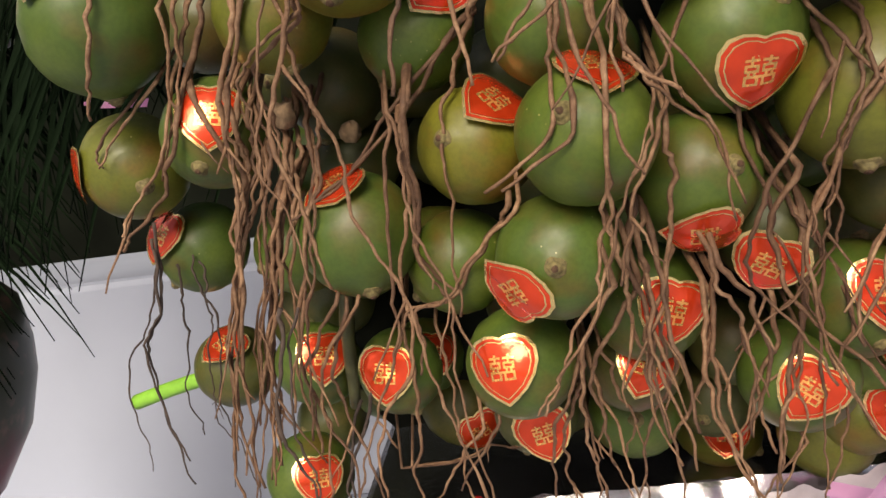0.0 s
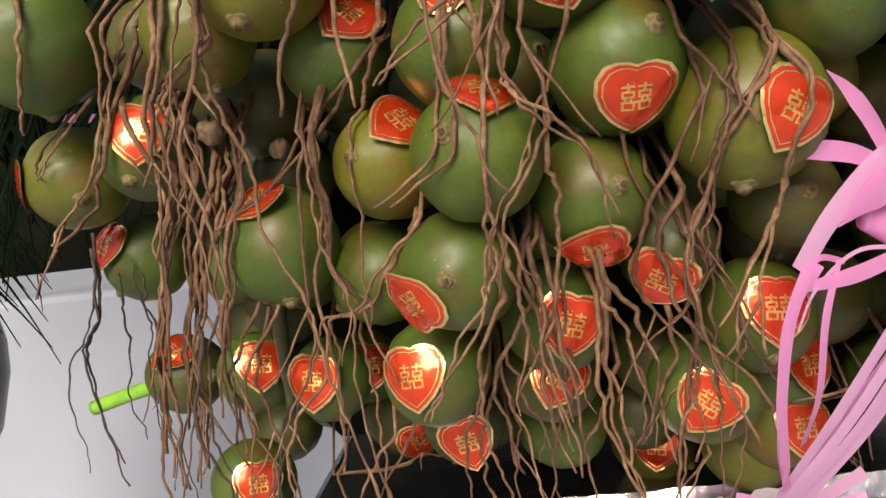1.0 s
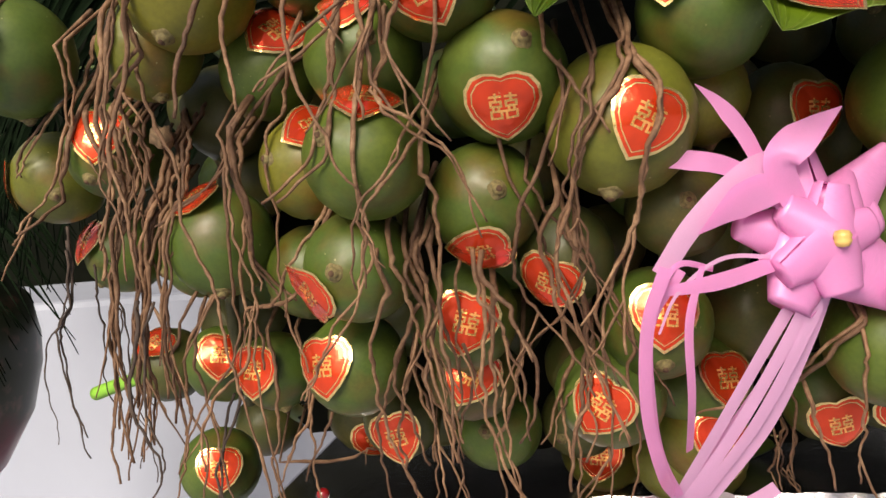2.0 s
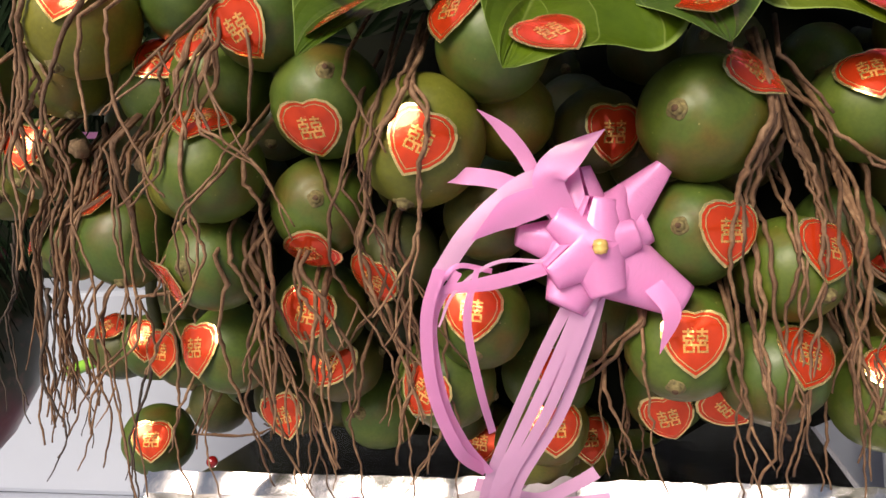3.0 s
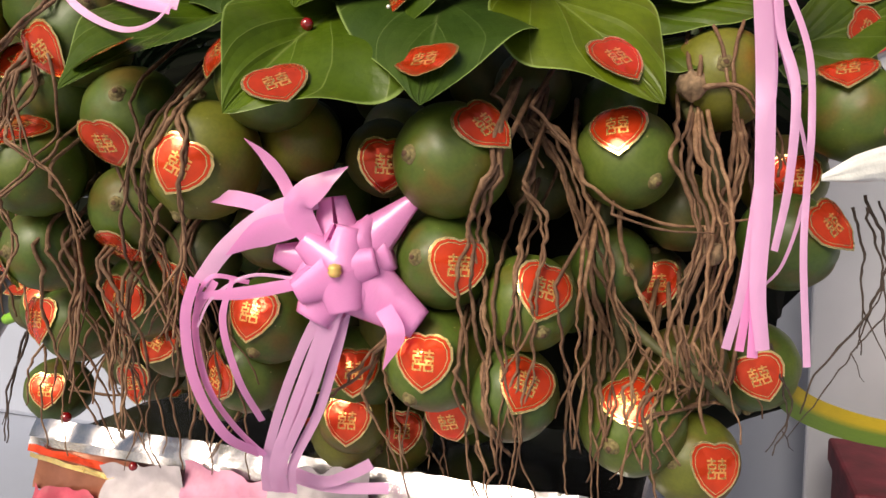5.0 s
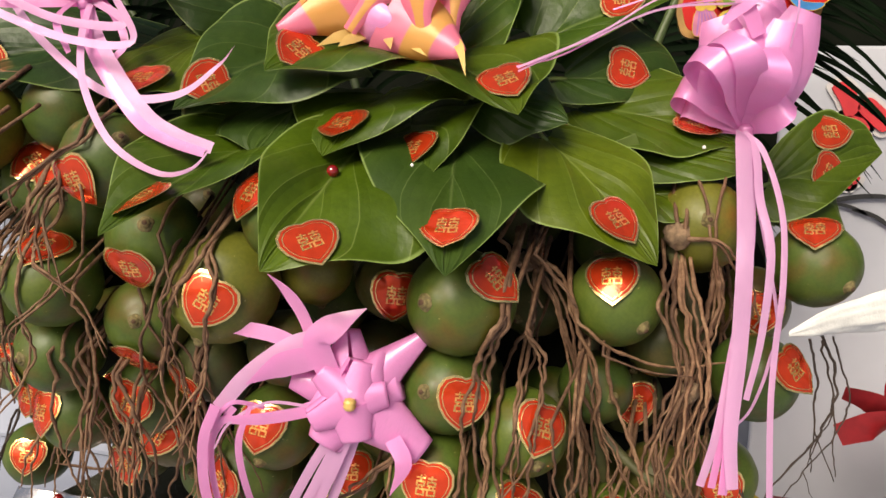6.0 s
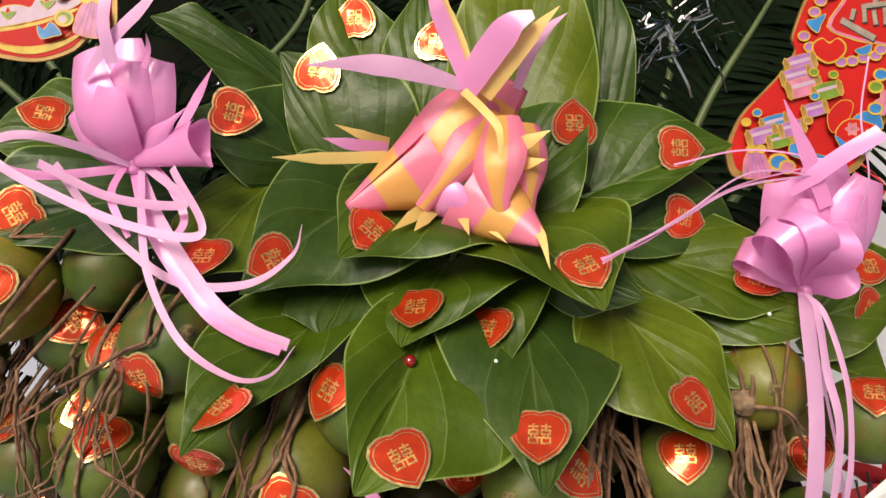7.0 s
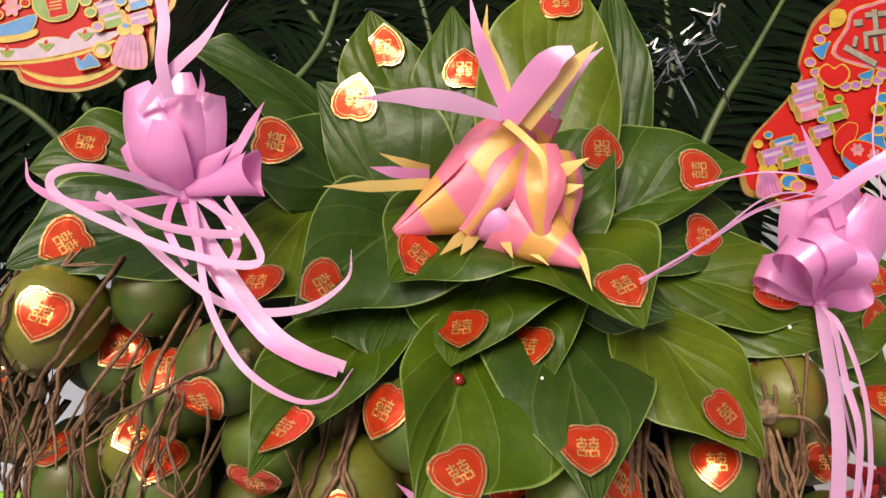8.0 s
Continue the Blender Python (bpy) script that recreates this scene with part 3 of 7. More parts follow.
def foil_tray(x0, x1, y, z):
    ob = new("foil_tray", box("foil_tray", (x0, y, 0.004), (x1, y + 0.20, z - 0.012), SILVER, 0.006))
    tagged(ob, "silver foil tray under the nuts with creased rim", "tray")
    w = x1 - x0
    part("foil_side", crumpled("foil_side", (x0, y - 0.004, 0.004), (1, 0, 0), (0, 0.25, 1), (w, z - 0.012), (80, 14), 0.006, SILVER, 3.0), ob)
    part("rim", crumpled("rim", (x0 - 0.006, y - 0.022, z - 0.009), (1, 0, 0), (0, 0.55, 0.84), (w + 0.012, 0.014), (110, 6), 0.0030, SILVER, 9.0), ob, None, "bright creased silver rim")
    part("rim_fold", crumpled("rim_fold", (x0 - 0.004, y - 0.024, z - 0.014), (1, 0, 0), (0, 0.35, 1), (w + 0.008, 0.006), (90, 4), 0.002, SILVER, 13.0), ob)
    part("lining", crumpled("lining", (x0 + 0.006, y - 0.034, -0.005), (1, 0, 0), (0, 0.12, 1), (w, z - 0.034), (90, 12), 0.012, CRIMSON_TISSUE, 17.0), ob, None, "crimson tissue paper under the foil")
    for k in range(5):
        a = x0 + 0.075 + k * 0.066
        part("tissue_fold", crumpled("tissue_fold", (a, y - 0.036, z - 0.046 + 0.004 * (k % 2)), (1, 0, 0.12 * (-1) ** k), (0, 0.30, 1), (0.070, 0.030 + 0.008 * (k % 3)), (26, 12), 0.011, (TISSUE, WHITE_TISSUE)[(k + 1) % 2], 23.0 + k), ob, None, "pale crumpled tissue fold")
    part("label_panel", crumpled("label_panel", (x0 + 0.002, y - 0.028, z - 0.044), (1, 0, -0.05), (0, 0.3, 1), (0.088, 0.032), (24, 8), 0.003, BROWN_REFLECTION, 31.0), ob, None, "foil panel of a printed bag with a brown reflection painted in")
    part("label_band", crumpled("label_band", (x0 + 0.002, y - 0.030, z - 0.016), (1, 0, -0.08), (0, 0.3, 1), (0.086, 0.005), (24, 3), 0.002, RED, 33.0), ob, None, "red printed band")
    part("label_edge", crumpled("label_edge", (x0 + 0.004, y - 0.031, z - 0.020), (1, 0, -0.10), (0, 0.3, 1), (0.080, 0.0035), (24, 3), 0.002, GOLD, 35.0), ob, None, "gold printed line")
    return ob


def stand(x0, x1, y, z):
    ob = new("stand", box("stand", (x0 + 0.03, y + 0.02, -0.22), (x1 - 0.03, y + 0.19, z), CLOTH, 0.01))
    return tagged(ob, "white cloth-covered stand under the foil tray", "stand")


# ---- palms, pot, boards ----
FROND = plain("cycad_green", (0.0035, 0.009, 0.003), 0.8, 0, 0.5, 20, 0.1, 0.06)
RACHIS = plain("cycad_stem", (0.07, 0.10, 0.03), 0.5, 0, 0.3, 50, 0.2)


def cycad_frond(points, leaflet, n, seed, sides=(-1, 1), sag=0.5, plane=(0, -1, 0)):
    rnd = random.Random(seed)
    top = new("cycad_frond", None)
    top.empty_display_size = 0.01
    top.location = points[0]
    tagged(top, "dark green cycad frond with narrow stiff leaflets", "palm frond", "cycad fronds")
    o = np.array(points[0], float)
    path = smooth_path(points, 12)
    part("stem", tube_mesh("stem", [p - o for p in path], 0.0045, 0.0015, RACHIS, 8, 0.1, seed), top)
    for k in range(n):
        for sgn in sides:
            u = (k + 0.5) / n
            i = min(int(u * (len(path) - 1)), len(path) - 2)
            p = path[i]
            d = path[i + 1] - path[i]
            d = d / np.linalg.norm(d)
            side = np.cross(d, np.array(plane, float)) * sgn
            side = side / (np.linalg.norm(side) + 1e-9)
            ln = leaflet * (0.55 + 0.6 * math.sin(math.pi * min(0.95, u + 0.08))) * rnd.uniform(0.8, 1.1)
            way = side * 0.86 + d * rnd.uniform(0.35, 0.65) + np.array(plane) * rnd.uniform(-0.15, 0.3)
            fall = sag * rnd.uniform(0.75, 1.3)
            verts, faces = [], []
            for q in range(8):
                t = q / 7
                c = p - o + way * ln * t + np.array((0, 0, -1)) * fall * ln * t * t
                w = 0.0027 * (1 - t ** 3) + 0.0001
                verts.append(c + d * w)
                verts.append(c - np.array(plane) * 0.0012)
                verts.append(c - d * w)
            for q in range(7):
                a = q * 3
                faces.append((a, a + 1, a + 4, a + 3))
                faces.append((a + 1, a + 2, a + 5, a + 4))
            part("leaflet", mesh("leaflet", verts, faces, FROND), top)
    return top


def pot_material():
    m, nt, b = material("dark_red_glaze")
    place = nt.nodes.new("ShaderNodeTexCoord").outputs["Object"]
    split = nt.nodes.new("ShaderNodeSeparateXYZ")
    nt.links.new(place, split.inputs[0])
    add = nt.nodes.new("ShaderNodeMath")
    add.operation = "ADD"
    nt.links.new(split.outputs["Z"], add.inputs[0])
    nt.links.new(ramp(nt, noise_of(nt, 25.0, 4.0, place), [(0.3, (-0.02, 0, 0)), (0.7, (0.03, 0.03, 0.03))]), add.inputs[1])
    col = ramp(nt, add.outputs[0], [(0.0, (0.18, 0.012, 0.018)), (0.31, (0.16, 0.014, 0.02)), (0.345, (0.045, 0.045, 0.02)), (0.4, (0.03, 0.035, 0.018))])
    streak = ramp(nt, noise_of(nt, 60.0, 5.0, place), [(0.55, (0, 0, 0)), (0.72, (0.5, 0.5, 0.5))])
    nt.links.new(blend(nt, col, (0.25, 0.11, 0.09), streak), b.inputs["Base Color"])
    b.inputs["Roughness"].default_value = 0.3
    return m


def glazed_pot(x, y, r, h):
    v, f = lathe([(0.001, 0.0), (r * 0.40, 0.0), (r * 0.42, 0.012), (r * 0.30, h * 0.15), (r * 0.28, h * 0.44), (r * 0.42, h * 0.50), (r * 0.70, h * 0.58), (r * 0.90, h * 0.68), (r * 0.99, h * 0.78), (r, h * 0.84), (r * 0.96, h * 0.92), (r * 0.76, h * 0.985), (r * 0.76, h), (r * 0.70, h), (r * 0.66, h * 0.95), (0.001, h * 0.93)], 48)
    ob = new("glazed_pot", mesh("glazed_pot", v, f, pot_material()))
    ob.location = (x, y, -0.22)
    for nm, rr, zz in (("rim", r * 0.74, h), ("foot", r * 0.40, 0.006)):
        v, f = lathe([(rr - 0.008, -0.006), (rr + 0.008, -0.006), (rr + 0.012, 0.0), (rr + 0.008, 0.006), (rr - 0.008, 0.006), (rr - 0.008, -0.006)], 48)
        part(nm, mesh(nm, v, f, MAROON), ob, Matrix.Translation((0, 0, zz)))
    return tagged(ob, "round dark glazed pot with a crimson underside on a foot", "pot")


BOARD = plain("white_board", (0.45, 0.455, 0.51), 0.6, 0, 0.06, 12, 0.05)
LETTER = plain("red_letter_board", (0.62, 0.025, 0.035), 0.45, 0, 0.15, 30, 0.05)
BLACK = plain("black_print", (0.015, 0.015, 0.016), 0.5, 0, 0.3, 30, 0.05)


def rounded_bar(name, length, width, depth, mat, bend=0.0):
    """A flat rounded stroke along x, bent in its plane."""
    verts, faces = [], []
    n = 14
    prof = []
    for i in range(n + 1):
        t = i / n
        x = (t - 0.5) * length
        w = width / 2 * min(1.0, math.sqrt(max(0.02, 1 - (2 * t - 1) ** 6)))
        prof.append((x, bend * length * (4 * t * (1 - t)), w))
    for z in (0, depth):
        for x, y, w in prof:
            verts += [(x, y + w, z), (x, y - w, z)]
    k = 2 * (n + 1)
    for i in range(n):
        a = 2 * i
        faces += [(a + k, a + 1 + k, a + 3 + k, a + 2 + k), (a, a + 2, a + 2 + k, a + k), (a + 1, a + 1 + k, a + 3 + k, a + 3), (a, a + 1, a + 3, a + 2)]
    return mesh(name, verts, faces, mat, smooth=False)


def sign_board(x0, x1, y, z0, z1, strokes, label):
    ob = new("sign_board", box("sign_board", (x0, y, z0), (x1, y + 0.012, z1), BOARD, 0.004))
    tagged(ob, label, "sign board")
    if z0 > -0.1:
        part("post", box("post", (x0 + 0.05, y + 0.013, -0.22), (x0 + 0.066, y + 0.029, z1 - 0.05), NIGHT, 0.002), ob)
    for x, z, length, width, turn, bend, mat in strokes:
        q = Matrix.Translation((x, y - 0.004, z)) @ Matrix.Rotation(radians(90), 4, "X") @ Matrix.Rotation(radians(turn), 4, "Z")
        if mat is LETTER:
            part("letter_outline", rounded_bar("letter_outline", length + 0.012, width + 0.012, 0.003, SIGN_EDGE, bend), ob, Matrix.Translation((0, 0.003, 0)) @ q)
        part("letter_stroke", rounded_bar("letter_stroke", length, width, 0.004, mat, bend), ob, q)
    return ob


SIGN_EDGE = plain("pale_grey_edge", (0.55, 0.53, 0.53), 0.6, 0, 0.05, 12, 0.0)


# ---- printed cards ----
CARD_GOLD = plain("printed_gold", (0.34, 0.19, 0.05), 0.4, 0.2, 0.3, 90, 0.1)
CARD_RED = plain("printed_red", (0.42, 0.010, 0.008), 0.5, 0, 0.12, 40, 0.05, 0.2)
PRINT = {
    "gold": CARD_GOLD, "red": CARD_RED,
    "blue": plain("printed_blue", (0.032, 0.176, 0.440), 0.35, 0, 0.3, 90, 0.0),
    "green": plain("printed_green", (0.13, 0.22, 0.02), 0.35, 0, 0.3, 90, 0.0),
    "violet": plain("printed_violet", (0.33, 0.13, 0.36), 0.35, 0, 0.3, 120, 0.0),
    "pink": plain("printed_pink", (0.50, 0.16, 0.26), 0.35, 0, 0.3, 120, 0.0),
    "yellow": plain("printed_yellow", (0.50, 0.33, 0.035), 0.35, 0, 0.25, 120, 0.0),
    "lilac": plain("printed_lilac", (0.44, 0.32, 0.42), 0.4, 0, 0.12, 120, 0.0),
    "black": plain("printed_black", (0.03, 0.02, 0.02), 0.4, 0, 0.2, 120, 0.0),
    "silver": plain("printed_silver", (0.400, 0.336, 0.264), 0.3, 0.4, 0.25, 200, 0.1),
}


def outline_mesh(name, pts, depth, mat, rounds=3):
    """A flat board with that outline, smoothed, of that depth."""
    p = [np.array(q, float) for q in pts]
    n = len(p)
    ring = []
    for i in range(n):
        a, b, c, d = p[i - 1], p[i], p[(i + 1) % n], p[(i + 2) % n]
        for k in range(rounds):
            t = k / rounds
            ring.append(0.5 * (2 * b + (c - a) * t + (2 * a - 5 * b + 4 * c - d) * t * t + (3 * b - a - 3 * c + d) * t ** 3))
    m = len(ring)
    verts = [(*q, 0) for q in ring] + [(*q, depth) for q in ring]
    faces = [tuple(range(m, 2 * m)), tuple(range(m))[::-1]] + [(i, (i + 1) % m, (i + 1) % m + m, i + m) for i in range(m)]
    return mesh(name, verts, faces, mat, smooth=False)


def blob(rx, ry, n=12):
    return [(rx * math.cos(2 * math.pi * k / n), ry * math.sin(2 * math.pi * k / n)) for k in range(n)]


def printed_card(origin, outline, label):
    """A die-cut card that faces the walk; outline in millimetres from its origin."""
    r, u = Vector((0.983, 0.178, 0.048)), Vector((-0.065, 0.088, 0.994))
    m = Matrix((r, u, r.cross(u))).transposed().to_4x4()
    m.translation = origin
    pts = [(x * 0.001, y * 0.001) for x, y in outline]
    LAYER[0] = 0
    ob = new("printed_card", outline_mesh("printed_card", pts, 0.0022, CARD_GOLD))
    ob.matrix_world = m
    tagged(ob, label, "decoration card")
    cx, cy = np.mean([q[0] for q in pts]), np.mean([q[1] for q in pts])
    part("red_field", outline_mesh("red_field", [(cx + (x - cx) * 0.93, cy + (y - cy) * 0.93) for x, y in pts], 0.0004, CARD_RED), ob, Matrix.Translation((0, 0, 0.0022)))
    return ob


LAYER = [0]


def printed(card, name, outline, colour, rim=0.0, at=(0, 0), turn=0, rounds=3):
    """One printed shape on a card, in millimetres; rim: the width of a gold line round it."""
    LAYER[0] += 1
    m = Matrix.Translation((at[0] * 0.001, at[1] * 0.001, 0.0026 + 0.00006 * LAYER[0])) @ Matrix.Rotation(radians(turn), 4, "Z")
    pts = [(x * 0.001, y * 0.001) for x, y in outline]
    if rim:
        cx, cy = np.mean([q[0] for q in pts]), np.mean([q[1] for q in pts])
        far = []
        for x, y in pts:
            d = math.hypot(x - cx, y - cy) + 1e-9
            far.append((cx + (x - cx) * (1 + rim * 0.001 / d), cy + (y - cy) * (1 + rim * 0.001 / d)))
        gold = part(name, outline_mesh(name, far, 0.0003, PRINT["yellow"], rounds), card, m)
        return part("print", outline_mesh("print", pts, 0.0003, PRINT[colour], rounds), gold, Matrix.Translation((0, 0, 0.00004)))
    return part(name, outline_mesh(name, pts, 0.0003, PRINT[colour], rounds), card, m)


def barrel(card, x, y, colour, size=1.0, turn=16):
    """A printed roll of cloth: body, pale sheen, gold ends."""
    w, h = 17 * size, 9.5 * size
    printed(card, "printed_roll", [(-w / 2, -h / 2), (w / 2, -h / 2), (w / 2 + 1, 0), (w / 2, h / 2), (-w / 2, h / 2), (-w / 2 - 1, 0)], colour, 0.5, (x, y), turn)
    printed(card, "printed_sheen", [(-w * 0.4, h * 0.05), (w * 0.4, h * 0.05), (w * 0.4, h * 0.25), (-w * 0.4, h * 0.25)], "lilac", 0, (x, y), turn)
    c, s = math.cos(radians(turn)), math.sin(radians(turn))
    for k in (-1, 1):
        printed(card, "printed_ring", [(q[0] * 1000, q[1] * 1000) for q in blob(0.0016 * size, 0.0054 * size)], "gold", 0.5, (x + k * c * w * 0.5, y + k * s * w * 0.5), turn)


def blossom(card, x, y, r, colour="pink"):
    pts = [(r * (1 + 0.22 * math.cos(6 * t)) * math.cos(t), r * (1 + 0.22 * math.cos(6 * t)) * math.sin(t)) for t in [2 * math.pi * i / 36 for i in range(36)]]
    printed(card, "printed_flower", pts, colour, 0.3, (x, y), 0, 1)
    printed(card, "flower_heart", [(r * 0.3 * math.cos(t), r * 0.3 * math.sin(t)) for t in [0, 1.05, 2.1, 3.14, 4.19, 5.24]], "gold", 0, (x, y))


def lotus(card, x, y, r):
    for a in (150, 90, 30):
        printed(card, "printed_petal", [(0, -r * 0.35), (r, 0), (0, r * 0.35), (-r * 0.3, 0)], "green" if a != 90 else "red", 0.4, (x, y), a)


def scroll(card, x, y, r, colour="violet"):
    printed(card, "printed_scroll", [(r * math.cos(t), r * 0.8 * math.sin(t)) for t in [2 * math.pi * i / 10 for i in range(10)]], colour, r * 0.35, (x, y))


def tassel(card, x, y, size, turn=0):
    printed(card, "printed_tassel", [(-5 * size, 8 * size), (5 * size, 8 * size), (9 * size, -6 * size), (4 * size, -9 * size), (-4 * size, -9 * size), (-9 * size, -6 * size)], "pink", 0.4, (x, y), turn)
    for k in range(-2, 3):
        printed(card, "printed_fringe", [(k * 1.6 * size - 0.5, 6 * size), (k * 1.6 * size + 0.5, 6 * size), (k * 3.2 * size + 0.5, -7 * size), (k * 3.2 * size - 0.5, -7 * size)], "violet", 0, (x, y), turn)
    for k in (-1, 1):
        scroll(card, x + k * 3.2 * size, y + 10 * size, 2.6 * size, "yellow")


# ---- added shade lump inside the bunch and hidden nuts ----
# Added lump standing in for the deep shade behind the nuts.
def shade_core(lo, hi):
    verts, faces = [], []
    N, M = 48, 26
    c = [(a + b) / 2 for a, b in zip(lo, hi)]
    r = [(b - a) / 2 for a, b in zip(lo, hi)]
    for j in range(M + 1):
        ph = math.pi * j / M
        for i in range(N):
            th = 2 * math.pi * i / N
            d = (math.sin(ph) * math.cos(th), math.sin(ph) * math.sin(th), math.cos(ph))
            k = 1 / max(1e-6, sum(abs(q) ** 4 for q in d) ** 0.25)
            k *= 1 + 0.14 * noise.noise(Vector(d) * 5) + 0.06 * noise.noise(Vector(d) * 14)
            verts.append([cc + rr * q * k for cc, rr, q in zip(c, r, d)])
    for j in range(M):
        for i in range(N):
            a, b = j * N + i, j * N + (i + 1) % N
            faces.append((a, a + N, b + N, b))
    return tagged(new("shade_core", mesh("shade_core", verts, faces, GAP_SHADE)), "added near-black lump, the shade inside the areca bunch put into its colour", "bunch core")


# ---- small things ----
def two_tone(name, top, low):
    m, nt, b = material(name)
    uv = nt.nodes.new("ShaderNodeUVMap")
    split = nt.nodes.new("ShaderNodeSeparateXYZ")
    nt.links.new(uv.outputs["UV"], split.inputs[0])
    col = ramp(nt, split.outputs["Y"], [(0.0, low), (0.35, low), (0.6, top), (1.0, top)])
    streak = nt.nodes.new("ShaderNodeMapping")
    streak.inputs["Scale"].default_value = (1.5, 40.0, 1.0)
    nt.links.new(uv.outputs["UV"], streak.inputs["Vector"])
    col = blend(nt, col, ramp(nt, noise_of(nt, 3.0, 3.0, streak.outputs["Vector"]), [(0.3, (0.6, 0.6, 0.5)), (0.7, (1, 1, 1))]), 0.8, "MULTIPLY")
    nt.links.new(col, b.inputs["Base Color"])
    b.inputs["Roughness"].default_value = 0.4
    return m


BLADE = two_tone("yellow_green_blade", (0.10, 0.16, 0.02), (0.42, 0.30, 0.015))
RED_PAPER = plain("red_paper", (0.30, 0.012, 0.016), 0.5, 0, 0.25, 50, 0.2)
MAROON = plain("maroon_cloth", (0.16, 0.02, 0.03), 0.7, 0, 0.4, 30, 0.3)
WHITE_PAPER = plain("white_tissue", (0.78, 0.77, 0.74), 0.7, 0, 0.1, 90, 0.4)
CUT_GREEN = plain("cut_green_stem", (0.20, 0.42, 0.04), 0.4, 0, 0.25, 90, 0.1)
BEAD_RED = plain("dark_red_glass", (0.20, 0.006, 0.008), 0.08, 0, 0.2, 60, 0.0, 1.0)
PEARL = plain("white_pearl", (0.85, 0.83, 0.78), 0.2, 0, 0.05, 60, 0.0)
TINSEL = plain("silver_tinsel", (0.5, 0.5, 0.52), 0.2, 1.0, 0.1, 60, 0.0)
BARK = plain("woody_knot", (0.26, 0.17, 0.10), 0.85, 0, 0.5, 260, 0.8)


def single_strip(name, points, width, face, mat, label, category, taper=(1.0, 1.0), twist=0.0):
    ob = new(name, None)
    ob.empty_display_size = 0.01
    ob.location = points[0]
    tagged(ob, label, category)
    ribbon_tail(ob, points, width, face, mat, taper, twist, "blade")
    return ob


def cut_stem(points, radius):
    o = np.array(points[0], float)
    ob = new("cut_stem", tube_mesh("cut_stem", [p - o for p in smooth_path(points, 6)], radius, radius * 0.95, CUT_GREEN, 14))
    ob.location = points[0]
    return tagged(ob, "bright green cut leaf stem poking out of the bunch", "stem")


def bead(at, radius, pearl=False):
    v, f = lathe([(0.001, -1), (0.5, -0.86), (0.86, -0.5), (1, 0), (0.86, 0.5), (0.5, 0.86), (0.001, 1)], 16)
    ob = new("bead", mesh("bead", [np.array(q) * radius for q in v], f, PEARL if pearl else BEAD_RED))
    ob.location = at
    return tagged(ob, "tiny white pearl pin head" if pearl else "small dark red glass bead pinned in place", "bead", "pin beads")


def tissue_tassel(points, radii):
    o = np.array(points[0], float)
    path = smooth_path(points, 14)
    verts, faces = [], []
    S = 40
    for i, p in enumerate(path):
        u = i / (len(path) - 1)
        q = u * (len(radii) - 1)
        j = min(int(q), len(radii) - 2)
        r = radii[j] * (1 - (q - j)) + radii[j + 1] * (q - j)
        for k in range(S):
            a = 2 * math.pi * k / S
            rr = r * (1 + 0.30 * noise.noise(Vector((math.cos(a) * 3.5, math.sin(a) * 3.5, u * 2.2))) + 0.10 * noise.noise(Vector((math.cos(a) * 9, math.sin(a) * 9, u * 5))))
            verts.append(p - o + np.array((0.25 * rr * math.cos(a), 0.7 * rr * math.cos(a), rr * math.sin(a))))
    for i in range(len(path) - 1):
        for k in range(S):
            a, b = i * S + k, i * S + (k + 1) % S
            faces.append((a, b, b + S, a + S))
    faces.append(tuple(range(S))[::-1])
    ob = new("tissue_tassel", mesh("tissue_tassel", verts, faces, WHITE_PAPER))
    ob.location = points[0]
    return tagged(ob, "white crumpled tissue tassel sticking out sideways", "tissue")


def tinsel_tuft(at, size, n, seed):
    rnd = random.Random(seed)
    ob = new("tinsel_tuft", None)
    ob.empty_display_size = 0.01
    ob.location = at
    tagged(ob, "loose silver tinsel strips among the dark fronds", "tinsel", "tinsel tufts")
    for k in range(n):
        d = np.array((rnd.gauss(0, 1), rnd.gauss(0, 0.4), rnd.gauss(0, 1)))
        d = d / np.linalg.norm(d) * size * rnd.uniform(0.4, 1)
        start = np.array((rnd.gauss(0, 0.2), rnd.gauss(0, 0.1), rnd.gauss(0, 0.2))) * size
        pts = [start + d * t + np.array((0, 0, -0.25 * size)) * t * t + np.array((noise.noise(Vector((t * 3, k, seed))), 0, noise.noise(Vector((k, t * 3, seed))))) * 0.012 for t in (0, 0.25, 0.5, 0.75, 1)]
        path = smooth_path(pts, 4)
        me = strip_mesh("tinsel_strip", path, [rnd.uniform(0.0007, 0.002)] * len(path), [np.array((rnd.gauss(0, 1), rnd.gauss(0, 1), rnd.gauss(0, 1)))] * len(path), TINSEL)
        part("tinsel_strip", me, ob)
    return ob


def woody_knot(at, radius, seed):
    verts, faces = lathe([(0.02, -1), (0.6, -0.75), (0.9, -0.3), (0.95, 0.2), (0.7, 0.65), (0.35, 0.95), (0.02, 1.05)], 22, 0.0)
    verts = [np.array(v) * radius * (1 + 0.45 * noise.noise(Vector(v) * 2.2 + Vector((seed, 0, 0))) + 0.2 * noise.noise(Vector(v) * 6)) for v in verts]
    ob = new("woody_knot", mesh("woody_knot", verts, faces, BARK))
    ob.location = at
    return tagged(ob, "rough brown woody knot where dry stalks join", "stalk knot", "woody knots")


